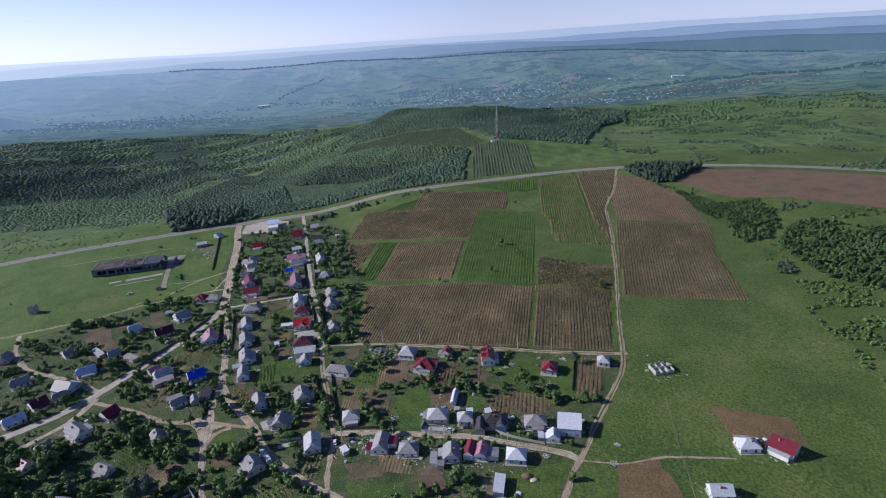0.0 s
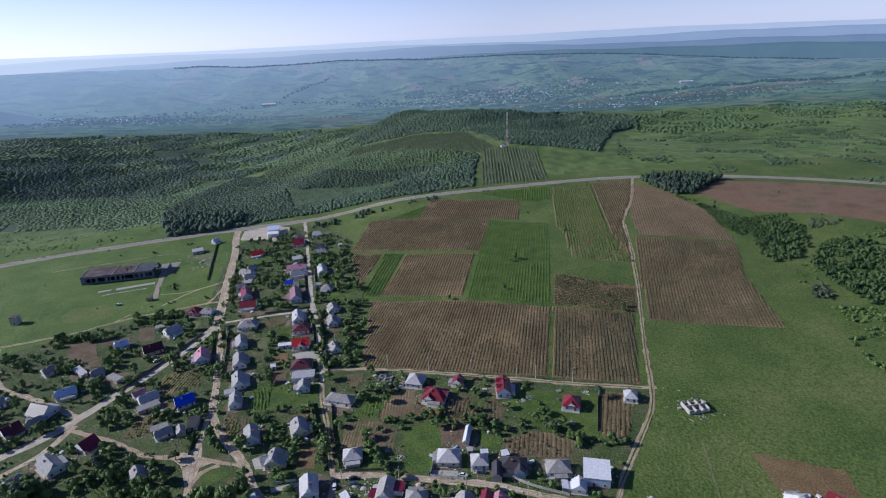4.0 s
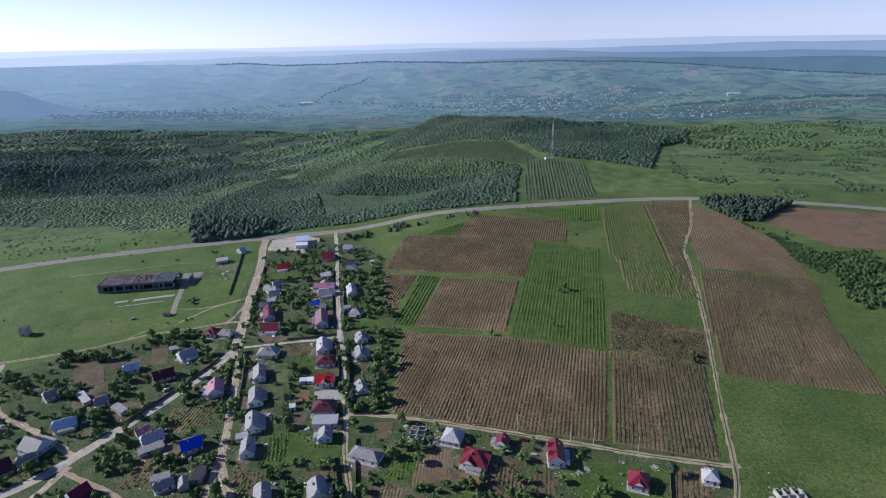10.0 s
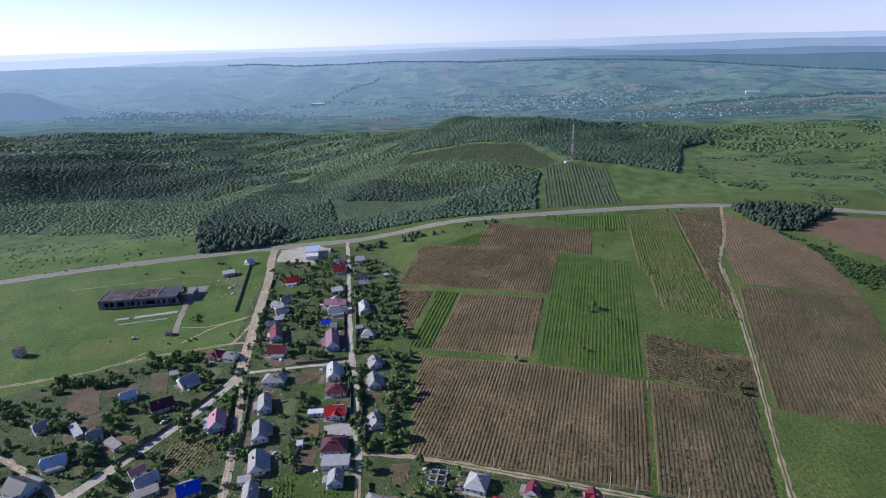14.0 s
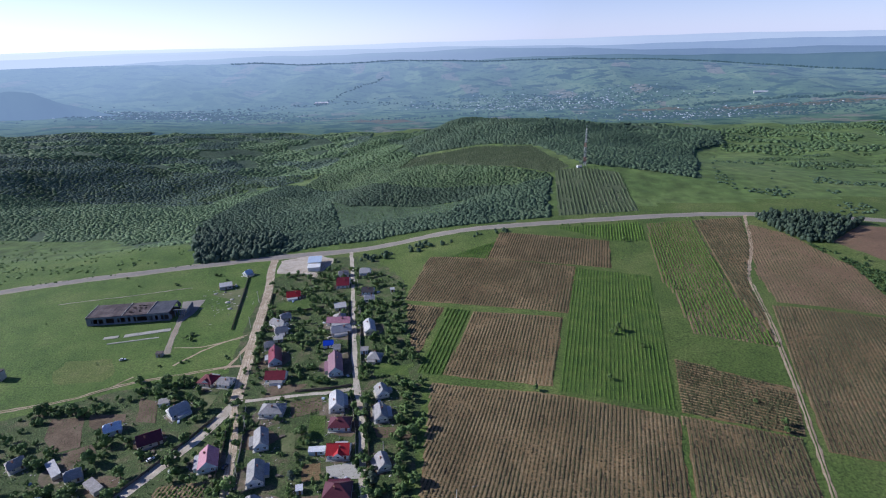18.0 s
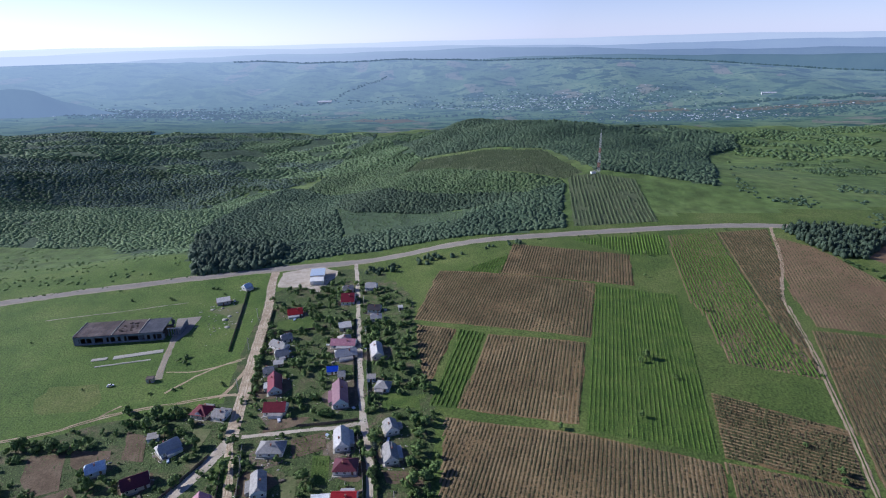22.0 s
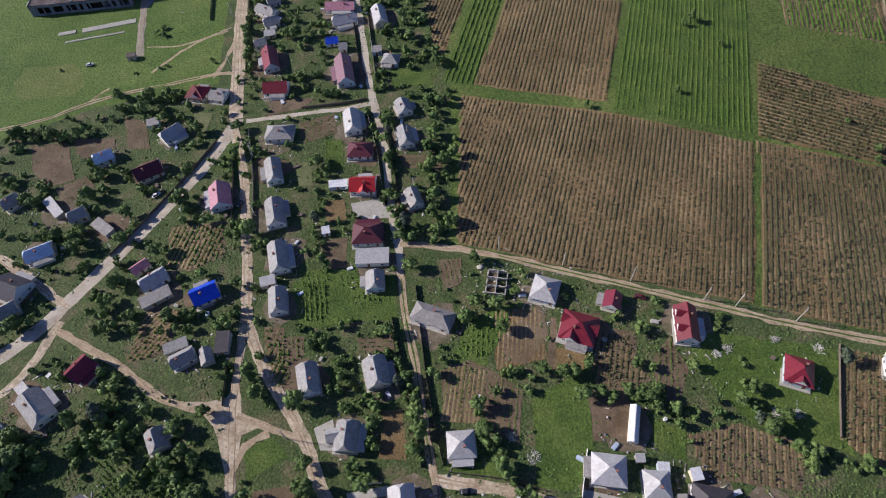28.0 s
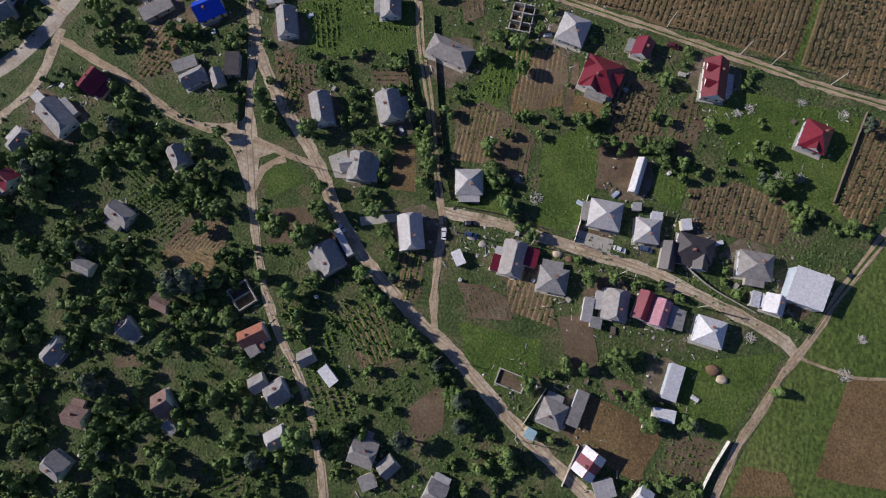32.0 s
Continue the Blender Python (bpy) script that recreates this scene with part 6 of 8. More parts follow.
def broadleaf(rng, spread, tall, count, cards):
    """Crown of a broadleaved tree: lumps round a core, uneven, with loose leaves; the trunk's foot at 0."""
    balls = []
    for k in range(count):
        a, f = rng.uniform(0, 2 * np.pi), np.sqrt(rng.uniform(0.02, 1))
        z = tall * rng.uniform(0.38, 0.86)
        w = spread * (1.0 - 0.55 * abs(z / tall - 0.55) / 0.4)
        balls.append((np.cos(a) * f * w * 0.72, np.sin(a) * f * w * 0.72, z, spread * rng.uniform(0.16, 0.32), rng.uniform(0.7, 1.0)))
    return lumps(rng, balls, cards, 0.31, BALL1, 0.4)


def limbs(spread, tall, seed):
    """Tapered trunk with limbs."""
    rng = random.Random(seed)
    bm = bmesh.new()

    def rod(p, q, r0, r1):
        d = (q - p).normalized()
        u = d.orthogonal().normalized()
        w = d.cross(u)
        a = [bm.verts.new(p + (u * math.cos(k * 1.047) + w * math.sin(k * 1.047)) * r0) for k in range(6)]
        b = [bm.verts.new(q + (u * math.cos(k * 1.047) + w * math.sin(k * 1.047)) * r1) for k in range(6)]
        for k in range(6):
            bm.faces.new((a[k], a[(k + 1) % 6], b[(k + 1) % 6], b[k]))

    r = 0.045 * tall
    fork = Vector((rng.uniform(-0.15, 0.15), rng.uniform(-0.15, 0.15), tall * 0.36))
    rod(Vector((0, 0, -0.4)), fork, r, r * 0.7)
    for k in range(5):
        a = k * 1.257 + rng.uniform(-0.4, 0.4)
        rod(fork, Vector((math.cos(a) * spread * 0.55, math.sin(a) * spread * 0.55, tall * rng.uniform(0.55, 0.78))), r * 0.5, r * 0.15)
    return bm


TREE_KINDS = []
for k in range(8):
    rng = np.random.default_rng(40 + k)
    spread, tall = rng.uniform(2.2, 3.4), rng.uniform(4.6, 7.4)
    v, f = broadleaf(rng, spread, tall, 18, 1150)
    bm = limbs(spread, tall, k)
    trunk_me = bpy.data.meshes.new("trunk")
    bm.to_mesh(trunk_me), bm.free()
    trunk_me.materials.append(M_BARK)
    TREE_KINDS.append((mesh_of("crown", v, f, M_SILVER if k == 7 else M_LEAF), trunk_me))
TREE_WORDS = ["rounded leafy fruit tree", "spreading walnut tree", "dense green garden tree", "tall leafy garden tree", "broad bushy tree", "low spreading fruit tree", "full green tree", "silvery green tree"]


def tree(x, y, size, k):
    crown_me, trunk_me = TREE_KINDS[k]
    ob = thing("tree", x, y, 0, TREE_WORDS[k] + " standing among the gardens", "tree", "garden trees")
    ob.scale = (size, size, size)
    part("trunk", trunk_me, None, ob)
    part("crown", crown_me, None, ob)


def shrub(seed, cards=58):
    rng = np.random.default_rng(seed)
    balls = [(rng.uniform(-0.5, 0.5), rng.uniform(-0.5, 0.5), rng.uniform(0.35, 0.75), rng.uniform(0.3, 0.5), rng.uniform(0.7, 1.0)) for _ in range(2)]
    return lumps(rng, balls, cards, 0.25, BALL1, 0.4)


def forest_tree(seed, cards=26, point=False):
    rng = np.random.default_rng(seed)
    if point:
        balls = [(0, 0, 0.5, 0.55, 1.2), (0, 0, 1.2, 0.42, 1.3), (0, 0, 1.8, 0.25, 1.6)]
    else:
        balls = [(rng.uniform(-0.35, 0.35), rng.uniform(-0.35, 0.35), z, r, 1.0) for z, r in ((0.55, 0.75), (1.0, 0.62), (1.35, 0.42))]
    return lumps(rng, balls, cards, 0.22, BALL1, 0.3)


SHRUBS = [shrub(k) for k in range(8)]
WOODS = [forest_tree(60 + k) for k in range(6)]


def low_shrub(seed):
    rng = np.random.default_rng(seed)
    return lumps(rng, [(0, 0, 0.45, 0.7, 0.8), (rng.uniform(-0.6, 0.6), rng.uniform(-0.6, 0.6), 0.35, 0.45, 0.9)], 10, 0.25, BALL1, 0.32)


LOW_SHRUBS = [low_shrub(140 + k) for k in range(8)]


def canopy_tree(seed, lobes):
    """A wide rounded crown that closes up with its neighbours."""
    rng = np.random.default_rng(seed)
    spots = [(0.0, 0.0, 0.5, 0.95, 0.85)] + [(rng.uniform(-0.5, 0.5), rng.uniform(-0.5, 0.5), rng.uniform(0.75, 1.15), rng.uniform(0.42, 0.6), 0.9) for _ in range(lobes)]
    return lumps(rng, spots, 5, 0.26, BALL1, 0.22)


def crown_dome(seed):
    """One small rounded crown of a closed forest, seen from far above."""
    rng = np.random.default_rng(seed)
    return lumps(rng, [(rng.uniform(-0.1, 0.1), rng.uniform(-0.1, 0.1), 0.42, 0.95, 0.95)], 0, 0.3, BALL1, 0.2)


CANOPY = [canopy_tree(160 + k, 1) for k in range(8)]
DOMES = [crown_dome(180 + k) for k in range(8)]
FAR_CANOPY = [canopy_tree(180 + k, 0) for k in range(8)]
SPIRES = [forest_tree(80 + k, 4, True) for k in range(5)]

GARDENS = [
    ([(-300, 40), (-330, 190), (-215, 235), (-150, 226), (-113, 206), (-100, 188), (-72, 135), (-60, 50)], 14.5, 0.36),
    ([(-104, 206), (-84, 210), (-52, 178), (-32, 160), (0, 128), (30, 100), (-50, 70), (-64, 118), (-80, 152)], 15.5, 0.36),
    ([(-30, 168), (78, 176), (42, 100), (4, 135)], 50, 0.25),
    ([(-110, 250), (-57, 296), (-40, 214), (-82, 222)], 20, 0.32),
    ([(-50, 296), (122, 262), (80, 182), (-38, 208)], 34, 0.22),
    ([(-128, 308), (-148, 372), (-84, 384), (-61, 300), (-56, 270), (-112, 260)], 26, 0.4),
    ([(-320, 250), (-290, 345), (-230, 384), (-168, 402), (-150, 368), (-186, 278), (-212, 240)], 22, 0.4),
    ([(-150, 365), (-120, 290), (-113, 255), (-116, 232), (-188, 262)], 20, 0.4),
    ([(-158, 410), (-176, 465), (-196, 558), (-150, 604), (-76, 540), (-84, 384), (-146, 378)], 24, 0.4),
    ([(-200, 190), (-187, 252), (-150, 240), (-112, 227), (-106, 205), (-150, 198)], 18, 0.4),
    ([(-82, 386), (-60, 302), (-39, 303), (-42, 395), (-66, 482), (-78, 540), (-110, 520)], 17, 0.45),
]


# Tree lines and hedges between the plots.
HEDGES = (
    [(-132, 147), (-119, 158), (-109, 177), (-103, 189)],
    [(-132, 128), (-128, 147), (-120, 162)],
    [(-139, 205), (-124, 213), (-112, 210)],
    [(-64, 189), (-50, 174), (-36, 161), (-26, 151), (-17, 141), (2, 129)],
    [(-66, 214), (-56, 199), (-52, 186)],
    [(-51, 245), (-48, 233), (-44, 217)],
    [(-63, 249), (-56, 251), (-52, 236)],
    [(11, 240), (28, 240), (42, 234)],
    [(64, 254), (66, 233), (74, 226), (83, 223), (98, 220)],
    [(-17, 248), (-1, 247), (10, 251)],
    [(0, 161), (14, 166), (23, 171)],
    [(24, 160), (35, 158), (48, 151)],
    [(-109, 244), (-102, 234), (-93, 231)],
    [(-178, 179), (-160, 182), (-148, 172), (-139, 161)],
    [(-180, 155), (-166, 131), (-165, 113)],
    [(-114, 134), (-102, 140), (-96, 130)],
    [(-146, 145), (-146, 130), (-135, 117)],
    [(-181, 300), (-166, 319), (-158, 336)],
    [(-144, 342), (-147, 368), (-155, 398), (-161, 426)],
    [(-170, 471), (-161, 437), (-151, 407)],
    [(-104, 349), (-98, 322), (-97, 304)],
    [(-74, 380), (-71, 357), (-67, 333), (-61, 305)],
    [(-55, 392), (-50, 368), (-52, 346), (-48, 326), (-45, 305)],
    [(-198, 300), (-212, 303), (-225, 309)],
    [(-183, 394), (-206, 390), (-224, 395)],
    [(-267, 357), (-253, 365), (-234, 361)],
    [(-137, 258), (-147, 265), (-148, 258)],
    [(51, 134), (37, 134), (27, 129)],
    [(-7, 205), (-20, 218), (-27, 234)],
)


def plant_village():
    rng = random.Random(5)
    trees, bushes = [], []
    for poly, area, share in GARDENS:
        x0, x1, y0, y1 = in_box(poly)
        for _ in range(int((x1 - x0) * (y1 - y0) / area)):
            x, y = rng.uniform(x0, x1), rng.uniform(y0, y1)
            if not inside(x, y, poly) or not clear(x, y, 0.6):
                continue
            thick = noise.noise((x * 0.05, y * 0.05, 1.0))
            if thick < -0.2 and area > 14:
                continue
            if rng.random() < share:
                trees.append((x, y, rng.uniform(1.1, 1.9) if x < -60 and y < 235 else rng.uniform(0.9, 1.5)))
            else:
                bushes.append((x, y, 0.6 + 1.9 * rng.random() ** 1.6, rng.uniform(0.8, 1.5)))
    rng.shuffle(trees)
    lines = []
    for pts in HEDGES:
        for x, y, d in along(pts, 3.0):
            x, y = x + rng.uniform(-1.6, 1.6), y + rng.uniform(-1.6, 1.6)
            if clear(x, y, -0.6, False):
                if rng.random() < 0.36:
                    lines.append((x, y, rng.uniform(0.8, 1.3)))
                else:
                    bushes.append((x, y, rng.uniform(1.4, 2.7), rng.uniform(0.9, 1.4)))
    trees = lines + trees
    for x, y, s in trees[:340]:
        tree(x, y, s, rng.choice((0, 1, 2, 3, 4, 5, 6, 6, 2, 7)))
    bushes += [(x, y, s * 2.3, 1.35) for x, y, s in trees[340:]]
    strew("garden_shrubs", SHRUBS, bushes, M_LEAF, "dense dark green shrubs and young trees filling the gardens", "shrubs", 0.1)
    # Low weeds and vegetables on the garden ground.
    weeds = []
    for poly, area, share in GARDENS:
        x0, x1, y0, y1 = in_box(poly)
        for _ in range(int((x1 - x0) * (y1 - y0) / 1.7)):
            x, y = rng.uniform(x0, x1), rng.uniform(y0, y1)
            if inside(x, y, poly) and noise.noise((x * 0.08, y * 0.08, 7.0)) > -0.1 and clear(x, y, -0.8, rng.random() > 0.4):
                weeds.append((x, y, rng.uniform(0.2, 0.6), rng.uniform(0.5, 1.1)))
    strew("garden_weeds", SPRIGS, weeds, M_LEAF, "low weeds and herbs in the gardens", "weeds", 0.05)


def wood(name, poly, gap, size, kinds, mat, label, tall=1.0, hole=-1.0, grain=0.01, keep=True):
    """Fills a polygon with trees on a jittered grid; hole: how readily clearings open."""
    rng = random.Random(name + str(poly[0]))
    x0, x1, y0, y1 = in_box(poly)
    places, y = [], y0
    while y < y1:
        x = x0
        while x < x1:
            px, py = x + rng.uniform(-0.45, 0.45) * gap, y + rng.uniform(-0.45, 0.45) * gap
            if inside(px, py, poly) and noise.noise((px * grain, py * grain, 2.0)) > hole:
                if not keep or not any(inside(px, py, p) for p in PLOTS):
                    places.append((px, py, size * rng.uniform(0.7, 1.3), tall * rng.uniform(0.8, 1.2)))
            x += gap
        y += gap
    return strew(name, kinds, places, mat, label, "woodland", 0.5, size > 2.0)


plant_village()
wood("dark_grove", [(-323, 668), (-283, 596), (-225, 616), (-215, 660), (-300, 760), (-381, 788)], 4.6, 3.4, CANOPY, M_PINE, "dark dense grove beside the highway", 1.5)
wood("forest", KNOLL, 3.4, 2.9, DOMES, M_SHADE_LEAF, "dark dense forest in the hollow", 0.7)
wood("young_forest", STRIP, 3.2, 2.6, DOMES, M_WOOD_LEAF, "leafy green young forest beside the highway", 0.8)
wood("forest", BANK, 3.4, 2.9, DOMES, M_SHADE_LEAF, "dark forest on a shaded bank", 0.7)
wood("scrub", CLEARING, 4.2, 1.6, LOW_SHRUBS, M_YOUNG_LEAF, "low scrub in a hollow of the forest", 0.6, -0.2, 0.03)
wood("young_forest", MOUND, 3.4, 2.9, DOMES, M_YOUNG_LEAF, "light green young forest on a rounded hill", 0.6)
wood("young_forest", YOUNG_WEST, 3.6, 3.1, DOMES, M_BRIGHT_LEAF, "light green scrubby forest behind the pasture", 0.42, -0.35, 0.02)
wood("forest", DARK_WEST, 4.0, 3.4, DOMES, M_DEEP_LEAF, "dense dark green broadleaved forest on a hill", 0.5, -0.2, 0.016)
wood("scrub", DARK_WEST, 8.0, 3.4, FAR_CANOPY, M_YOUNG_LEAF, "lighter scrub in the clearings of the forest", 0.6, -0.9, 0.02)
wood("forest", HIGHLAND, 6.0, 4.4, DOMES, M_DEEP_LEAF, "rolling forested hills", 0.5, 0.16, 0.008)
wood("scrub", HIGHLAND, 7.5, 5.6, DOMES, M_BRIGHT_LEAF, "light green scrub and young woods on the rolling hills", 0.3, -0.25, 0.012)
wood("hill_forest", HILL, 3.8, 3.3, DOMES, M_WOOD_LEAF, "dark forest crowning the hill", 0.75)
wood("young_forest", HILLSIDE, 5.5, 4.4, DOMES, M_YOUNG_LEAF, "green woods on the side of the hill", 0.5, -0.45, 0.01)
wood("forest", BEHIND, 6.5, 5.0, DOMES, M_WOOD_LEAF, "distant woods behind the hill", 0.8, -0.3, 0.006)
wood("pine_grove", [(262, 678), (301, 680), (352, 653), (332, 627), (290, 597), (268, 606)], 4.2, 3.2, WOODS + SPIRES[:1], M_PINE, "dark pine grove by the highway", 1.3)
wood("thicket", [(269, 608), (292, 563), (308, 523), (342, 522), (353, 525), (345, 492), (300, 482), (286, 485), (275, 527), (264, 567)], 3.0, 2.0, SHRUBS, M_THICKET, "green thicket in the hollow beside the fields", 1.1, -0.35, 0.05)
wood("thicket", [(300, 485), (334, 508), (348, 492), (336, 457), (312, 429), (286, 421), (284, 445)], 3.2, 2.5, SHRUBS, M_THICKET, "dense clump of dark green trees in the hollow", 1.3, -0.5, 0.05)
wood("thicket", [(346, 458), (373, 462), (394, 431), (440, 425), (450, 330), (420, 250), (380, 200), (319, 331), (307, 346), (304, 379), (312, 418)], 3.4, 2.6, SHRUBS, M_THICKET, "dense dark green wood in the hollow", 1.3, -0.42, 0.04)
wood("thicket", [(276, 345), (298, 340), (330, 320), (380, 200), (330, 120), (245, 150), (250, 230), (260, 290)], 3.6, 1.9, SHRUBS, M_LEAF, "green bushes and young trees falling into the hollow", 1.1, -0.02, 0.05)
wood("thicket", [(349, 494), (381, 516), (391, 499), (371, 484), (348, 481)], 3.6, 2.0, SHRUBS, M_SILVER, "pale green bushes on the slope", 1.1, -0.1, 0.08)
wood("thicket", [(377, 468), (401, 476), (440, 470), (430, 455), (380, 454)], 4.2, 2.2, SHRUBS, M_LEAF, "round bushes at the edge of the wood", 1.1, -0.1, 0.08)
wood("thicket", [(282, 374), (298, 377), (290, 355), (275, 355)], 3.6, 2.4, SHRUBS, M_SILVER, "clump of silvery willows", 1.2)
wood("thicket", [(298, 420), (312, 418), (300, 385), (276, 375), (262, 340), (285, 395)], 5.0, 1.7, SHRUBS, M_LEAF, "scattered bushes on the slope", 1.0, 0.0, 0.07)
wood("pasture_shrubs", [(330, 700), (600, 560), (900, 800), (800, 1180), (480, 1150), (330, 1000), (290, 860), (262, 770)], 8.0, 3.0, LOW_SHRUBS, M_WOOD_LEAF, "scattered shrubs on the high pasture", 0.8, 0.2, 0.02)
wood("pasture_shrubs", [(430, 980), (560, 900), (800, 1000), (800, 1180), (480, 1150)], 7.0, 3.2, LOW_SHRUBS, M_YOUNG_LEAF, "belt of bushes across the high pasture", 0.8, 0.02, 0.02)
wood("pasture_scrub", [(400, 1160), (800, 1190), (1250, 1300), (1300, 1750), (900, 1800), (560, 1600), (480, 1310)], 11.0, 4.2, FAR_CANOPY, M_YOUNG_LEAF, "bushy scrub over the far pasture", 0.7, -0.05, 0.01)
wood("roadside_trees", [(-130, 606), (-100, 616), (-30, 632), (20, 644), (20, 638), (-30, 620), (-96, 596), (-130, 590)], 6.0, 2.6, WOODS, M_WOOD_LEAF, "row of dark trees along the highway", 1.0, -0.1, 0.05)
wood("pasture_shrubs", [(-640, 470), (-470, 540), (-300, 600), (-320, 645), (-460, 700), (-640, 770)], 8.0, 1.8, LOW_SHRUBS, M_LEAF, "scattered shrubs in the pasture", 0.8, 0.02, 0.03)
wood("roadside_shrubs", [(-420, 545), (-320, 582), (-215, 621), (-215, 617), (-320, 578), (-420, 541)], 3.6, 1.3, SHRUBS, M_LEAF, "shrubs lining the highway", 0.9, -0.1, 0.06)
wood("roadside_shrubs", [(20, 648), (110, 666), (180, 676), (250, 679), (250, 675), (180, 671), (110, 661), (20, 643)], 7.0, 1.9, SHRUBS, M_LEAF, "dark bushes lining the highway", 1.1, -0.05, 0.06)
wood("meadow_tufts", [(-420, 300), (-400, 520), (-215, 600), (-178, 470), (-165, 415), (-235, 388), (-300, 355)], 2.8, 0.5, TUFTS, M_LAWN, "tufts of tall grass and weeds in the pasture", 0.5, 0.0, 0.04)
wood("meadow_tufts", [(130, 262), (152, 332), (234, 316), (262, 340), (250, 200), (215, 60), (60, 60), (62, 140), (84, 180), (100, 212)], 2.4, 0.5, TUFTS, M_LAWN, "tufts of tall grass and weeds in the meadow", 0.5, 0.0, 0.05)
# Large single trees of the gardens.
for n, (bx, by, s) in enumerate(((-89.3, 233, 1.3), (11.7, 193.6, 1.3), (-47.2, 219.2, 0.9), (67, 231.9, 1.3), (-83.9, 195.5, 1.7), (-173.1, 277.9, 1.4), (-206.2, 257.4, 1.5), (-198.3, 296.1, 1.4), (-160, 322.1, 1.4), (-165.8, 222.8, 1.5), (-120.1, 228.1, 1.1),
                                 (-114.5, 202.1, 1.4), (-32.2, 267.3, 1.0), (-18, 263.8, 1.3), (-60.6, 261.3, 1.2), (-161.9, 294.8, 1.3), (-179.4, 199.8, 1.7), (-144.9, 173.1, 1.7), (-167.2, 170.9, 1.8), (-118.2, 179.4, 1.2), (-93.3, 197.5, 1.5), (-143.3, 211.3, 1.2))):
    tree(bx, by, s, (1, 4, 6, 2)[n % 4])
for n, (bx, by, s) in enumerate(((93.7, 221.9, 1.0), (46.9, 251.7, 0.9), (65.4, 244.9, 1.1), (38.5, 236.3, 1.0), (-29.6, 293.4, 1.1), (-54.5, 290.1, 1.3), (-40, 312.5, 1.4), (-53.3, 192.9, 0.9), (-85.4, 175.6, 1.5), (-81.4, 213, 1.2), (-120.2, 193.8, 1.2), (19.5, 195, 0.9), (60, 240, 1.0), (73, 236, 1.1), (28, 252, 0.9), (-4, 158, 1.2), (30, 158, 1.2), (35, 151, 1.3), (-20, 240, 0.8))):
    tree(bx, by, s, (0, 6, 3, 5)[n % 4])
for bx, by, s in ((77, 440, 1.1), (62, 387, 0.7), (88, 420, 0.7), (133, 504, 0.8), (119, 608, 0.8), (20, 379, 0.75), (133, 369, 0.6), (107, 562, 0.6), (73, 436, 0.8), (140, 352, 0.8), (138, 346, 0.7), (300, 560, 0.7), (380, 585, 0.7)):
    tree(bx, by, s, (0, 4, 5)[int(bx) % 3])


# Bushes standing alone in the pasture, and rubble bushes round the ruin.
PASTURE_BUSHES = ((-216, 453, 3.2), (-213, 447, 2.8), (-219, 449, 2.4), (-274, 544, 2.6), (-278, 546, 2.2), (-308, 540, 2.0), (-205, 417, 2.0), (-202, 419, 1.6), (-176, 421, 2.0), (-178, 424, 1.6), (-250, 568, 3.0), (-247, 566, 2.4),
                  (-218, 413, 1.7), (-236, 556, 1.8), (-330, 560, 1.6), (-262, 415, 1.2), (-340, 470, 1.5), (-350, 420, 1.3))
strew("pasture_bushes", SHRUBS, [(x, y, r, 0.9) for x, y, r in PASTURE_BUSHES], M_LEAF, "dark green bushes standing in the pasture", "bush", 0.1)
wood("pasture_weeds", [(-420, 300), (-400, 520), (-215, 600), (-178, 470), (-165, 415), (-235, 388), (-300, 355)], 3.4, 0.55, SPRIGS, M_LEAF, "dark clumps of weeds in the pasture", 0.8, 0.12, 0.03)
wood("meadow_weeds", [(130, 262), (152, 332), (234, 316), (262, 340), (250, 200), (215, 60), (60, 60), (62, 140), (84, 180), (100, 212)], 3.0, 0.6, SPRIGS, M_LEAF, "dark clumps of weeds in the meadow", 0.8, 0.1, 0.035)


# ---- mast, ruin, station and other single works ----
def beam(bm, p, q, r):
    """A thin square bar from p to q."""
    p, q = Vector(p), Vector(q)
    d = (q - p).normalized()
    u = d.orthogonal().normalized() * r
    w = d.cross(u)
    a = [bm.verts.new(p + s * u + t * w) for s, t in ((1, 1), (-1, 1), (-1, -1), (1, -1))]
    b = [bm.verts.new(q + s * u + t * w) for s, t in ((1, 1), (-1, 1), (-1, -1), (1, -1))]
    for k in range(4):
        bm.faces.new((a[k], a[(k + 1) % 4], b[(k + 1) % 4], b[k]))
    bm.faces.new(b), bm.faces.new(a[::-1])
    return bm


M_MAST = noise_mat("weathered_white_mast_paint", ((0.40, 0.39, 0.40), (0.52, 0.51, 0.52)), scale=0.5, rough=0.6)


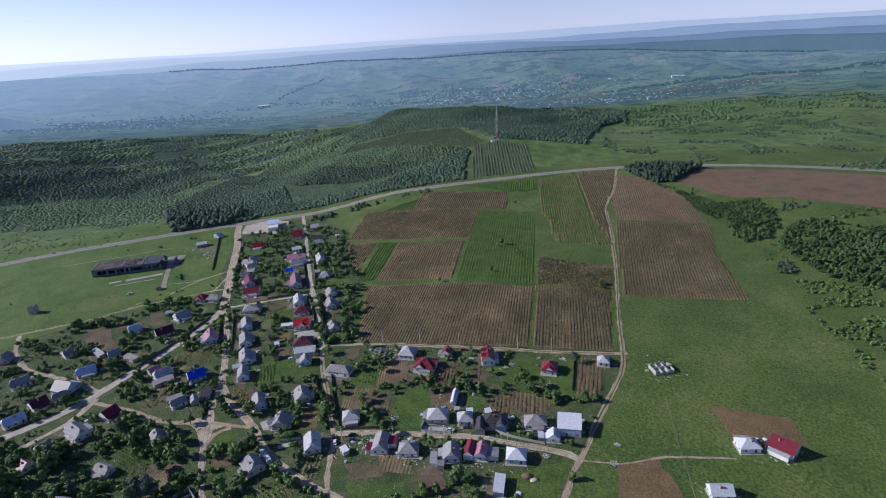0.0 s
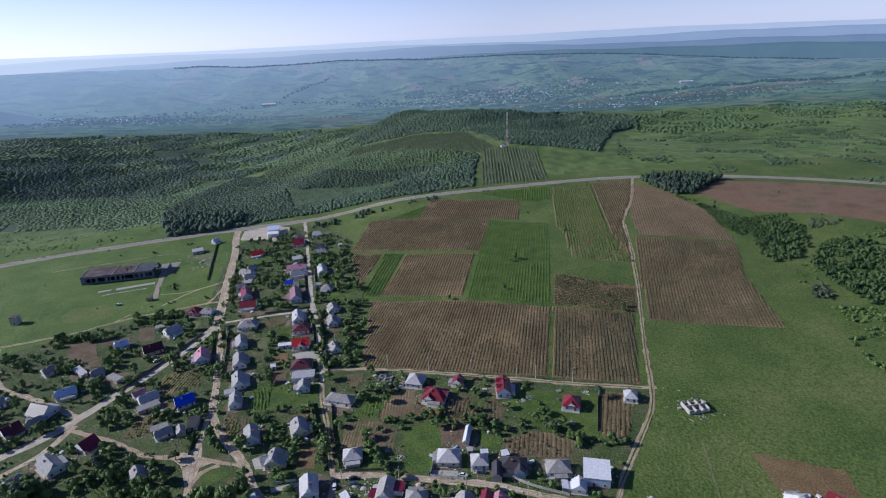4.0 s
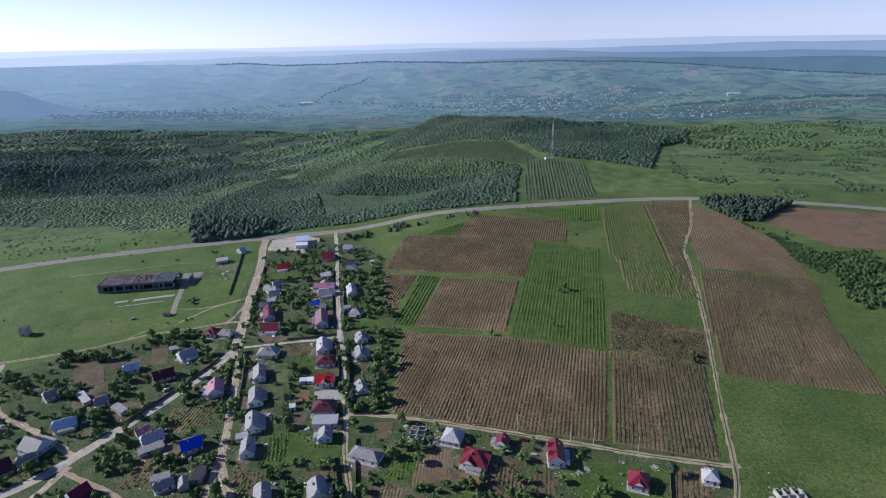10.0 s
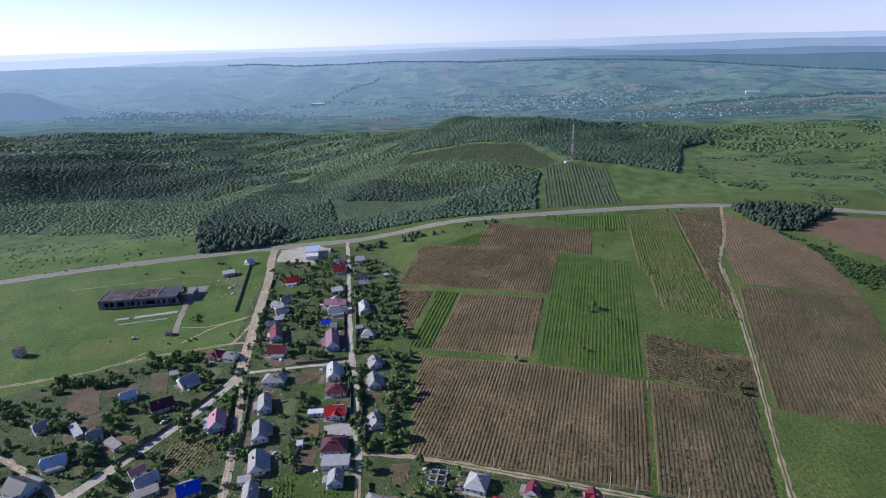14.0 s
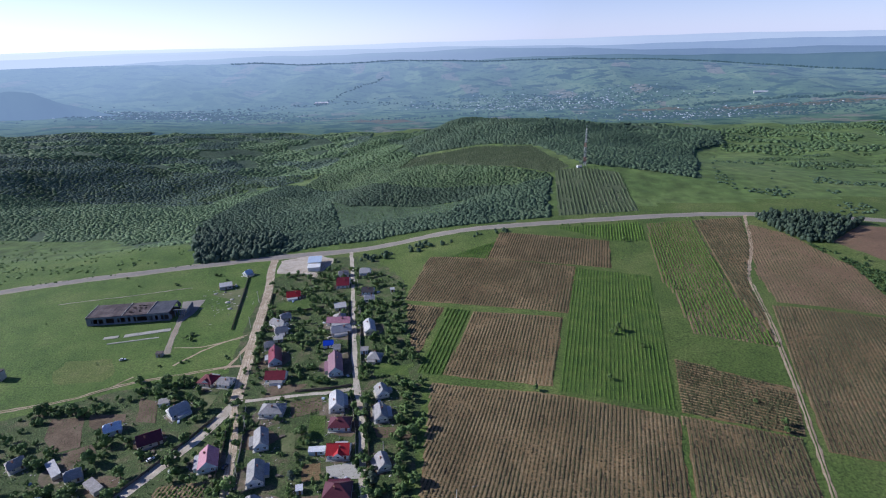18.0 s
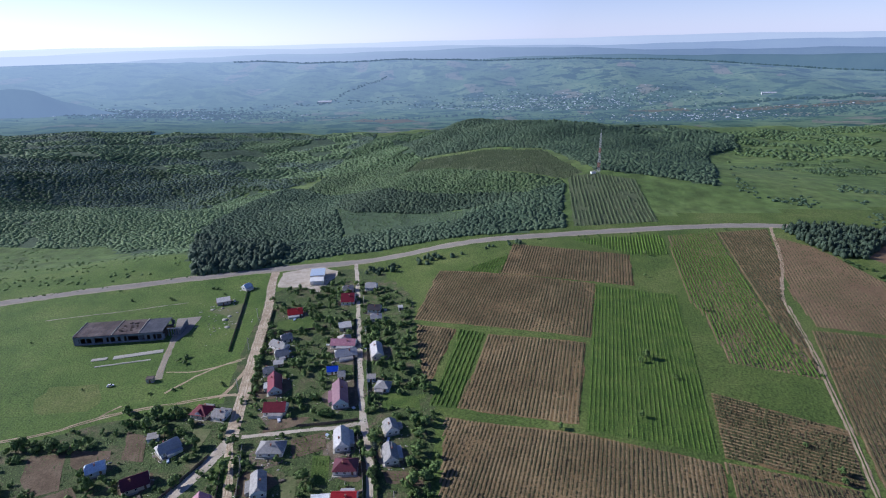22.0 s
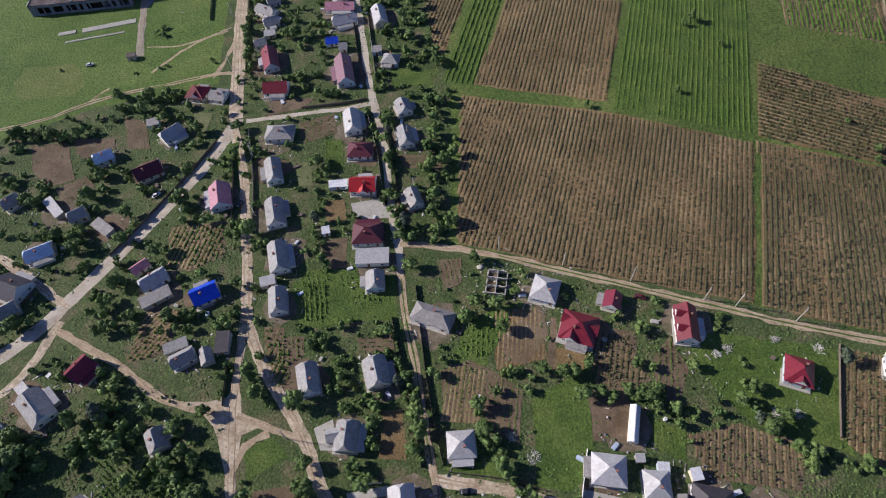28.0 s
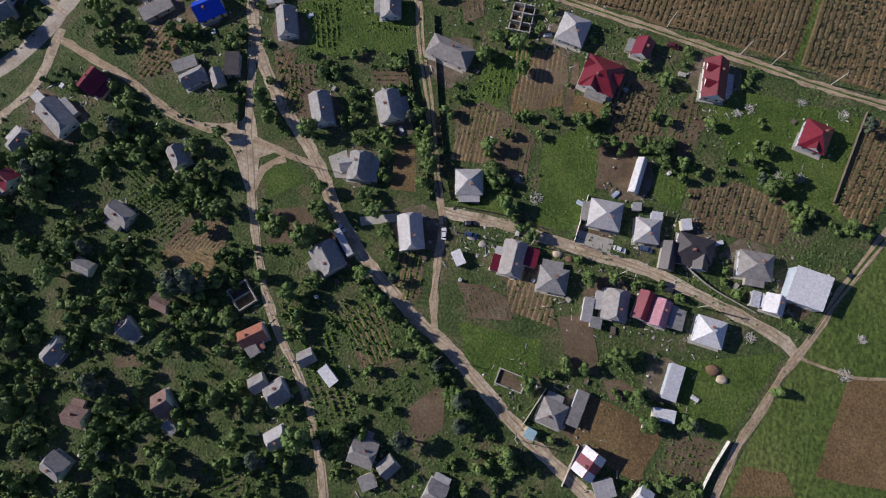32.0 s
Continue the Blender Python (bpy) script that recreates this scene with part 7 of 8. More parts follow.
def mast(x, y, tall):
    ob = thing("radio_mast", x, y, 20, "tall red and white steel lattice mast on the hilltop", "radio mast")
    stages = 8
    for k in range(stages):
        z0, z1 = tall * k / stages, tall * (k + 1) / stages
        w0, w1 = 1.5 * (1 - 0.6 * k / stages), 1.5 * (1 - 0.6 * (k + 1) / stages)
        bm = bmesh.new()
        ring = ((1, 1), (-1, 1), (-1, -1), (1, -1))
        for i, (sx, sy) in enumerate(ring):
            tx, ty = ring[(i + 1) % 4]
            beam(bm, (sx * w0, sy * w0, z0), (sx * w1, sy * w1, z1), 0.09)
            beam(bm, (sx * w0, sy * w0, z0), (tx * w1, ty * w1, z1), 0.06)
            beam(bm, (tx * w0, ty * w0, z0), (sx * w1, sy * w1, z1), 0.06)
            beam(bm, (sx * w1, sy * w1, z1), (tx * w1, ty * w1, z1), 0.06)
        part("lattice_stage", bm, M_RED_PAINT if k in (1, 4) else M_MAST, ob, "faded red stage" if k in (1, 4) else "grey-white stage")
    part("antenna_rod", beam(bmesh.new(), (0, 0, tall), (0, 0, tall + 5), 0.12), M_STEEL, ob)
    for k in range(3):
        bm = bmesh.new()
        bmesh.ops.create_cone(bm, cap_ends=True, segments=12, radius1=0.6, radius2=0.6, depth=0.4, matrix=pose(0.7 * math.cos(k * 2.1), 0.7 * math.sin(k * 2.1), tall * (0.8 + 0.05 * k), 90, 0, k * 120))
        part("dish", bm, M_FRAME, ob)
    hut = thing("equipment_hut", x - 7, y - 3, 15, "small white equipment hut at the foot of the mast", "hut")
    part("wall", box(bmesh.new(), -3, -2, -1, 3, 2, 2.6), M_WALLS[0], hut)
    part("roof", box(bmesh.new(), -3.3, -2.3, 2.6, 3.3, 2.3, 2.85), M_CONCRETE, hut)


mast(124, 867, 50)


def ruin():
    """The long abandoned farm building with a flat tar roof, open at one end."""
    ob = thing("abandoned_farm_building", -277, 483, 10.5, "long derelict farm building with a flat rust-dark roof and broken walls", "building")
    a, b, h = 30.0, 11.0, 6.4
    for y0, y1 in ((-b, -b + 0.5), (b - 0.5, b)):
        part("low_wall", box(bmesh.new(), -a, y0, -1.5, a, y1, 1.4), M_PLASTER_BLUE, ob)
        part("lintel", box(bmesh.new(), -a, y0, h - 1.4, a, y1, h), M_PLASTER_BLUE, ob)
        for k in range(16):
            x = -a + k * (2 * a - 0.9) / 15
            if k not in (4, 10):
                part("pier", box(bmesh.new(), x, y0, 1.4, x + 0.7 + 1.5 * ((k * 7) % 5 < 2) + 1.2 * (k in (0, 7, 12)), y1, h - 1.4), M_PLASTER_BLUE, ob)
    part("end_wall", box(bmesh.new(), -a, -b + 0.5, -1.5, -a + 0.5, b - 0.5, h), M_PLASTER_BLUE, ob)
    part("cross_wall", box(bmesh.new(), 14, -b + 0.5, -1.5, 14.5, b - 0.5, h), M_PLASTER_BLUE, ob)
    for x0, x1, mat in ((-a, -4.2, M_TAR), (-4, 14, M_TAR), (14.2, a, M_TAR_BLUE)):
        part("roof", box(bmesh.new(), x0, -b, h, x1, b, h + 0.35), mat, ob)
    rng = random.Random(77)
    for k in range(34):
        x, y, r = rng.gauss(5, 4.5), rng.gauss(-1.5, 4.0), rng.uniform(0.5, 1.9)
        if -3.5 < x - r and x + r < 13.5 and abs(y) + r < b:
            torn = bmesh.new()
            torn.faces.new([torn.verts.new((x + r * rng.uniform(0.5, 1.1) * math.cos(q * 0.898), y + 0.7 * r * rng.uniform(0.5, 1.1) * math.sin(q * 0.898), h + 0.36 + 0.004 * k)) for q in range(7)])
            bmesh.ops.solidify(torn, geom=torn.faces[:], thickness=-0.004)
            part("torn_patch", torn, M_CONCRETE, ob, "torn patch of pale bare roof slab")
    for k in range(9):
        x = -28 + 2.9 * k
        part("roof_seam", box(bmesh.new(), x, -b + 0.3, h + 0.35, x + 0.16, b - 0.3, h + 0.41), M_TAR_BLUE, ob)
    for x0 in (-a, -4.2, 13.9):
        part("parapet", box(bmesh.new(), x0, -b, h + 0.35, x0 + 0.35, b, h + 0.8), M_CONCRETE, ob)
    part("floor", box(bmesh.new(), -a, -b, -0.2, a, b, 0.05), M_GARDEN, ob)
    wing = thing("abandoned_wing", -243, 493, 10.5, "roofless broken end of the derelict farm building", "building")
    for k in range(5):
        part("pier", box(bmesh.new(), -3.5 + k * 1.8, -9, -1, -3.0 + k * 1.8, -8.4, 5.5), M_PLASTER_BLUE, wing)
    part("lintel", box(bmesh.new(), -4, -9.2, 5.5, 5, -8.2, 6.1), M_PLASTER_BLUE, wing)
    part("end_wall", box(bmesh.new(), 4.4, -8.2, -1, 5, 8, 4.4), M_PLASTER_BLUE, wing)
    for (x, y, l, w, t) in ((-252, 457.5, 31, 4.2, 19.9), (-275, 450, 10, 3.2, 16), (-256, 446, 34, 1.2, 18)):
        s = thing("concrete_slab", x, y, t, "long pale cracked concrete slab lying in the grass", "slab")
        n = int(l / 3)
        for k in range(n):
            part("slab_piece", box(bmesh.new(), -l / 2 + k * l / n + 0.04, -w / 2, -0.3, -l / 2 + (k + 1) * l / n - 0.04, w / 2, 0.28 + 0.05 * ((k * 7) % 3)), M_CONCRETE, s)


ruin()


def blockhouse(name, x, y, turn, l, w, h, label):
    ob = thing(name, x, y, turn, label, "hut")
    part("wall", box(bmesh.new(), -l / 2, -w / 2, -1, l / 2, w / 2, h), M_CONCRETE, ob)
    part("roof", box(bmesh.new(), -l / 2 - 0.25, -w / 2 - 0.25, h, l / 2 + 0.25, w / 2 + 0.25, h + 0.25), M_TAR, ob)
    d = part("door", DOOR, None, ob)
    d.matrix_basis = pose(0, -w / 2 - 0.02, 0.05)
    for q in (-0.3, 0.3):
        wdw = part("window", WIN, None, ob)
        wdw.matrix_basis = pose(q * l, w / 2 + 0.02, h * 0.6, 0, 0, 180)
        part("pane", PANE, None, wdw)


blockhouse("pasture_hut", -315, 397, 5, 5.5, 5.0, 6.0, "grey two-storey concrete hut standing alone in the pasture")
blockhouse("small_hut", -225, 426, 12, 4.2, 3.4, 2.6, "small weathered concrete hut in the pasture")


def station():
    ob = thing("filling_station", -166, 590, 12, "white roadside filling station with a flat blue-grey roof", "filling station")
    part("wall", box(bmesh.new(), -5.5, -13, -1, 5.5, -4, 3.6), M_WALLS[0], ob)
    part("roof", box(bmesh.new(), -5.9, -13.4, 3.6, 5.9, -3.6, 4.0), M_FRAME, ob)
    part("canopy", box(bmesh.new(), -6.2, -3.4, 4.4, 6.2, 13, 5.2), ROOFS["sky"], ob, "pale blue canopy")
    part("canopy_rim", box(bmesh.new(), -6.35, -3.55, 4.5, 6.35, 13.15, 5.05), M_FRAME, ob)
    for px in (-4, 4):
        for py in (-1, 11):
            part("column", box(bmesh.new(), px - 0.2, py - 0.2, -0.5, px + 0.2, py + 0.2, 4.4), M_STEEL, ob)
    for py in (2, 8):
        part("pump", box(bmesh.new(), -0.45, py - 0.3, 0, 0.45, py + 0.3, 1.7), M_RED_PAINT, ob)
    for k in range(3):
        w = part("window", WIN, None, ob)
        w.matrix_basis = pose(-3.2 + k * 3.2, -3.98, 1.7, 0, 0, 180)
        part("pane", PANE, None, w)


station()


def shell(x, y, turn, l, w, h, nx, ny, label):
    """A house shell: bare block walls in a grid of rooms, no roof."""
    ob = thing("unfinished_house", x, y, turn, label, "house")
    BUILT.append((x, y, max(l, w) / 2 + 1))
    for k in range(nx + 1):
        px = -l / 2 + k * l / nx
        part("cross_wall", box(bmesh.new(), px - 0.2, -w / 2 + 0.21, -0.6, px + 0.2, w / 2 - 0.21, h - 0.02 - 0.3 * (k % 2)), M_CONCRETE, ob)
    for k in range(ny + 1):
        py = -w / 2 + k * w / ny
        n = nx * 2
        for i in range(n):
            x0, x1 = -l / 2 - 0.2 + i * (l + 0.4) / n, -l / 2 - 0.2 + (i + 1) * (l + 0.4) / n
            part("wall_piece", box(bmesh.new(), x0, py - 0.2, -0.6, x1, py + 0.2, h * (0.45 if i % 2 and k != 1 else 1.0)), M_CONCRETE, ob)
    part("floor", box(bmesh.new(), -l / 2, -w / 2, -0.6, l / 2, w / 2, 0.12), M_GARDEN, ob)


shell(-20.6, 283, 84, 10.5, 7.5, 2.6, 3, 2, "roofless unfinished house of pale concrete blocks")
shell(-9.5, 157.8, -14, 9.0, 5.0, 0.9, 1, 1, "low pale foundation walls of an unfinished house")
shell(-102, 173, -50, 8.0, 7.0, 1.8, 2, 1, "roofless shell of a small timber and block house")
shell(143, 243, 8, 11, 8, 2.4, 3, 2, "roofless unfinished white block house in the meadow")


def car(x, y, turn, paint, label):
    ob = thing("car", x, y, turn, label, "car", "parked cars", 0.12)
    bm = box(bmesh.new(), -2.05, -0.84, 0.32, 2.05, 0.84, 0.86)
    bmesh.ops.bevel(bm, geom=bm.edges[:], offset=0.14, segments=2, affect="EDGES")
    part("body", bm, paint, ob)
    bm = bmesh.new()
    low = [bm.verts.new(p) for p in ((-1.55, -0.76, 0.84), (0.95, -0.76, 0.84), (0.95, 0.76, 0.84), (-1.55, 0.76, 0.84))]
    top = [bm.verts.new(p) for p in ((-1.15, -0.62, 1.42), (0.35, -0.62, 1.42), (0.35, 0.62, 1.42), (-1.15, 0.62, 1.42))]
    for i in range(4):
        bm.faces.new((low[i], low[(i + 1) % 4], top[(i + 1) % 4], top[i]))
    part("windows", bm, M_GLASS, ob)
    part("roof", box(bmesh.new(), -1.18, -0.65, 1.40, 0.38, 0.65, 1.47), paint, ob)
    for px in (-1.25, 1.25):
        for py in (-0.78, 0.78):
            bm = bmesh.new()
            bmesh.ops.create_cone(bm, cap_ends=True, segments=14, radius1=0.31, radius2=0.31, depth=0.2, matrix=pose(px, py, 0.31, 90))
            part("wheel", bm, M_TYRE, ob)


P_WHITE = noise_mat("white_car_paint", ((0.72, 0.72, 0.72), (0.78, 0.78, 0.78)), scale=1.0, rough=0.25)
P_DARK = noise_mat("dark_car_paint", ((0.03, 0.035, 0.05), (0.045, 0.05, 0.065)), scale=1.0, rough=0.25)
P_BLUE = noise_mat("blue_car_paint", ((0.05, 0.09, 0.20), (0.07, 0.12, 0.25)), scale=1.0, rough=0.25)
P_WINE = noise_mat("maroon_car_paint", ((0.10, 0.02, 0.03), (0.14, 0.03, 0.04)), scale=1.0, rough=0.3)
car(-37.4, 202.8, 96, P_WHITE, "white car parked on the dirt road")
car(-38.8, 206.8, 100, P_DARK, "dark car parked on the dirt road")
car(-72.6, 200.6, -52, P_WHITE, "white car standing beside the lane")
car(29.6, 206.2, -12, P_BLUE, "dark blue car parked in a front yard")
car(32.5, 278.4, -14, P_WINE, "maroon car parked beside the field track")
car(-174.5, 326.6, 52, P_WHITE, "white car parked by a village street")
car(-133.5, 321, 78, P_DARK, "dark car parked on the village road")
car(-247.5, 420, 25, P_WHITE, "white car standing in the pasture")
car(-28.5, 203.6, -6, P_BLUE, "blue car parked off the crossing")
car(-29.2, 207.4, 8, P_DARK, "dark car parked off the crossing")
car(38.6, 193.6, -14, P_DARK, "dark car standing in the dirt street")
car(21, 205, -12, P_WHITE, "white car in a paved yard")
car(-520, 492, 22, P_WINE, "dark red car on the highway")


def bus(x, y, turn):
    ob = thing("bus", x, y, turn, "old grey-white bus parked beside the lane", "bus", "", 0.1)
    bm = box(bmesh.new(), -5.2, -1.25, 0.5, 5.2, 1.25, 3.0)
    bmesh.ops.bevel(bm, geom=bm.edges[:], offset=0.2, segments=2, affect="EDGES")
    part("body", bm, noise_mat("faded_bus_paint", ((0.50, 0.50, 0.50), (0.62, 0.61, 0.60)), scale=0.8, rough=0.5, fine=0.1), ob)
    for s in (-1, 1):
        part("side_window", box(bmesh.new(), -4.6, s * 1.27 - 0.02, 1.7, 4.4, s * 1.27 + 0.02, 2.5), M_GLASS, ob)
    for k in range(3):
        part("roof_hatch", box(bmesh.new(), -3.6 + k * 3.2, -0.45, 3.0, -2.6 + k * 3.2, 0.45, 3.14), M_STEEL, ob)
    for px in (-3.4, 3.2):
        for py in (-1.1, 1.1):
            bm = bmesh.new()
            bmesh.ops.create_cone(bm, cap_ends=True, segments=14, radius1=0.5, radius2=0.5, depth=0.3, matrix=pose(px, py, 0.5, 90))
            part("wheel", bm, M_TYRE, ob)


bus(-70.4, 195.2, -53)


def power_pole(x, y, turn):
    ob = thing("power_pole", x, y, turn, "grey concrete power pole beside the road", "power pole", "power poles")
    part("pole", beam(bmesh.new(), (0, 0, -0.8), (0, 0, 9.0), 0.13), M_CONCRETE, ob)
    part("crossarm", beam(bmesh.new(), (-0.9, 0, 8.5), (0.9, 0, 8.5), 0.06), M_TIMBER, ob)
    for px in (-0.8, 0, 0.8):
        part("insulator", box(bmesh.new(), px - 0.06, -0.06, 8.56, px + 0.06, 0.06, 8.8), M_FRAME, ob)


for px, py, pt in ((55.4, 278, 75), (66, 275.5, 75), (86, 270.5, 75), (30, 285.5, 75), (5, 292, 75), (-20, 299, 80), (-57, 330, 10), (-63, 362, 10), (-88, 425, 12), (-100, 478, 12), (-112, 530, 12),
                   (-125, 315, 15), (-135, 350, 15), (-164, 415, 15), (-178, 465, 15), (-190, 512, 15), (-34, 204, 20), (-8, 203, 80), (22, 197, 75), (48, 189.5, 70), (-90, 221, 30), (-60, 184, 40), (-33, 162, 45), (-6, 140, 45)):
    power_pole(px, py, pt)


def fence(points, tall, mat, label, step=2.6, post_mat=None, category="fence"):
    """A fence or wall along a line: posts, and a panel between each two."""
    line = along(points, step)
    ob = thing("fence", line[0][0], line[0][1], 0, label, category)
    base = ob.matrix_world.translation
    spots = [Vector((x, y, ground(x, y))) - base for x, y, d in line]
    for p in spots:
        part("post", box(bmesh.new(), p.x - 0.08, p.y - 0.08, p.z - 0.4, p.x + 0.08, p.y + 0.08, p.z + tall + 0.12), post_mat or M_TIMBER, ob)
    for p, q in zip(spots, spots[1:]):
        d = (q - p).normalized()
        u = Vector((-d.y, d.x, 0)) * 0.03
        a, b = p + d * 0.08, q - d * 0.08
        bm = bmesh.new()
        lowv = [bm.verts.new(v + Vector((0, 0, 0.08))) for v in (a - u, b - u, b + u, a + u)]
        topv = [bm.verts.new(v + Vector((0, 0, tall))) for v in (a - u, b - u, b + u, a + u)]
        for i in range(4):
            bm.faces.new((lowv[i], lowv[(i + 1) % 4], topv[(i + 1) % 4], topv[i]))
        bm.faces.new(topv)
        part("panel", bm, mat, ob)


WHITE_FENCE = "pale concrete panel fence round a yard"
WOOD_FENCE = "grey weathered timber fence beside the gardens"
fence([(9, 222), (6, 206)], 1.9, M_WALLS[0], WHITE_FENCE, post_mat=M_CONCRETE)
fence([(6, 205.5), (21, 202.5)], 1.7, M_WALLS[0], WHITE_FENCE, post_mat=M_CONCRETE)
fence([(60, 149), (55, 139), (51, 129)], 2.0, M_WALLS[0], "long white wall beside a garden", post_mat=M_CONCRETE)
fence([(2, 157), (-4, 145)], 1.8, M_CONCRETE, WHITE_FENCE, post_mat=M_CONCRETE)
fence([(14, 141), (10, 128)], 1.8, M_CONCRETE, WHITE_FENCE, post_mat=M_CONCRETE)
fence([(-220, 567), (-208, 524), (-191, 462)], 1.5, M_TIMBER, "tall dark fence running down from the highway")
fence([(-183, 293), (-174, 313), (-163, 340), (-156, 360)], 1.6, M_TIMBER, WOOD_FENCE)
fence([(-134, 308), (-140, 333), (-146, 352)], 1.6, M_TIMBER, WOOD_FENCE)
fence([(-124, 306), (-132, 338), (-142, 368)], 1.6, M_CONCRETE, "pale fence along the village road", post_mat=M_CONCRETE)
fence([(-118, 382.5), (-100, 385.5), (-86, 389)], 1.6, M_TIMBER, WOOD_FENCE)
fence([(-78, 380), (-69, 349), (-62.5, 321), (-57.5, 303)], 1.6, M_TIMBER, WOOD_FENCE)
fence([(-85, 380), (-76, 351), (-69, 321)], 1.7, M_CONCRETE, "pale fence along the lane", post_mat=M_CONCRETE)
fence([(-105, 506), (-91, 438), (-83, 402)], 1.7, M_CONCRETE, "pale fence along the lane", post_mat=M_CONCRETE)
fence([(-115, 508), (-99, 436), (-90, 400)], 1.6, M_TIMBER, WOOD_FENCE)
fence([(-184, 528), (-168, 464), (-155, 412)], 1.6, M_TIMBER, WOOD_FENCE)
fence([(-52, 282), (-46, 250), (-42, 233), (-37, 215)], 1.5, M_TIMBER, WOOD_FENCE)
fence([(-35, 213), (-16, 211.5), (-5, 209)], 1.4, M_TIMBER, WOOD_FENCE)
fence([(-60, 268), (-53, 246), (-48, 230), (-44, 214)], 1.5, M_TIMBER, WOOD_FENCE)
fence([(43, 202), (52, 196), (66, 190)], 1.6, M_CONCRETE, WHITE_FENCE, post_mat=M_CONCRETE)
fence([(-118, 247), (-115, 231)], 1.4, M_TIMBER, WOOD_FENCE)
fence([(98, 262), (89, 230)], 1.3, M_TIMBER, WOOD_FENCE)
fence([(-66, 207.3), (-56, 208.6)], 1.5, M_WALLS[0], WHITE_FENCE, post_mat=M_CONCRETE)
fence([(-172, 486), (-147, 492), (-132, 496)], 1.7, M_TIMBER, WOOD_FENCE)


def brush_pile(x, y, size):
    """A heap of bleached prunings."""
    rng = random.Random(f"{x}{y}")
    ob = thing("brush_pile", x, y, 0, "heap of bleached pruned branches on the grass", "brush pile", "brush piles")
    bm = bmesh.new()
    for _ in range(70):
        a, r = rng.uniform(0, 6.283), size * math.sqrt(rng.random())
        p = Vector((math.cos(a) * r, math.sin(a) * r, rng.uniform(0, 0.8) * (1 - 0.7 * r / size)))
        b, l = rng.uniform(0, 6.283), rng.uniform(0.5, 1.1)
        beam(bm, p, p + Vector((math.cos(b) * l, math.sin(b) * l, rng.uniform(-0.1, 0.5))), 0.045)
    part("brushwood", bm, M_TWIGS, ob)


for bx, by, bs in ((60, 259, 1.6), (56, 257, 1.3), (77, 263, 1.2), (91, 260, 1.9), (71, 237, 1.4), (78, 237, 1.9), (-8, 219, 2.2), (65, 182, 1.6), (95, 174, 2.0), (-15, 225, 1.5), (100, 186, 1.2)):
    brush_pile(bx, by, bs)


def heap(x, y, size, mat, label):
    v, f = BALL2
    rng = np.random.default_rng(int(abs(x) * 10))
    w = v * (1 + rng.uniform(-0.18, 0.18, (len(v), 1))) * (size, size * 0.8, size * 0.42)
    ob = tagged(new("soil_mound", mesh_of("soil_mound", w, f, mat, False)), label, "heap")
    ob.matrix_world = pose(x, y, ground(x, y) + 0.05)


for hx, hy, hs, hm, hl in ((54, 170, 2.4, M_SOIL_RED, "heap of yellowish clay on the grass"), (57, 167.5, 2.0, M_DIRT, "heap of sand on the grass"), (1, 201, 1.8, M_DIRT, "heap of building sand by the street"), (5, 199.6, 1.5, M_SOIL_RED, "heap of clay by the street"),
                           (-27, 291, 1.6, M_CONCRETE, "heap of rubble by the field track"), (-10, 287, 1.4, M_DIRT, "heap of sand by a building site"), (8, 146, 1.5, M_DIRT, "heap of sand in a yard"), (-28, 203, 1.6, M_CONCRETE, "heap of stone rubble"), (-24, 201, 1.5, M_CONCRETE, "heap of stone rubble"), (-215, 510, 2.4, M_CONCRETE, "pale rubble heap near the ruin"), (-208, 498, 2.0, M_CONCRETE, "pale rubble heap near the ruin"), (-214, 516, 1.8, M_CONCRETE, "pale rubble heap near the ruin"), (-233, 527, 1.7, M_CONCRETE, "pale rubble heap near the ruin"), (-226, 530, 1.3, M_SHOULDER, "pale rubble heap near the ruin"), (-204, 504, 1.4, M_SHOULDER, "pale rubble heap near the ruin"), (-211, 523, 1.2, M_CONCRETE, "pale rubble heap near the ruin")):
    heap(hx, hy, hs, hm, hl)


def tank(x, y):
    ob = thing("water_tank", x, y, 30, "white plastic water tank in a garden", "water tank", "water tanks")
    bm = bmesh.new()
    bmesh.ops.create_cone(bm, cap_ends=True, segments=16, radius1=0.62, radius2=0.62, depth=1.3, matrix=pose(0, 0, 0.65))
    part("barrel", bm, M_FRAME, ob)
    bm = bmesh.new()
    bmesh.ops.create_cone(bm, cap_ends=True, segments=12, radius1=0.25, radius2=0.22, depth=0.14, matrix=pose(0, 0, 1.36))
    part("lid", bm, M_STEEL, ob)


for tx, ty in ((-153, 218), (-144, 229), (-26, 238), (-20.5, 193), (-6, 191), (-30, 188), (48, 262), (35, 233), (-160, 318), (-60, 187), (52, 262), (-77, 176)):
    tank(tx, ty)


def far_village(name, cx, cy, wide, deep, count, seed):
    """Distant houses, too small to tell apart: low walls with pitched roofs."""
    rng = np.random.default_rng(seed)
    hut_v = np.array([(-1, -.7, 0), (1, -.7, 0), (1, .7, 0), (-1, .7, 0), (-1, -.7, .7), (1, -.7, .7), (1, .7, .7), (-1, .7, .7), (-1, 0, 1.3), (1, 0, 1.3)])
    hut_f = np.array([(0, 1, 5), (0, 5, 4), (2, 3, 7), (2, 7, 6), (1, 2, 6), (1, 6, 5), (5, 6, 9), (3, 0, 4), (3, 4, 7), (7, 4, 8), (4, 5, 9), (4, 9, 8), (6, 7, 8), (6, 8, 9)])
    places = [(cx + rng.normal() * wide, cy + rng.normal() * deep, rng.uniform(2.2, 4.2), 0.8) for _ in range(count)]
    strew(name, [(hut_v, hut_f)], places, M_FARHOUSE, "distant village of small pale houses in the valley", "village")


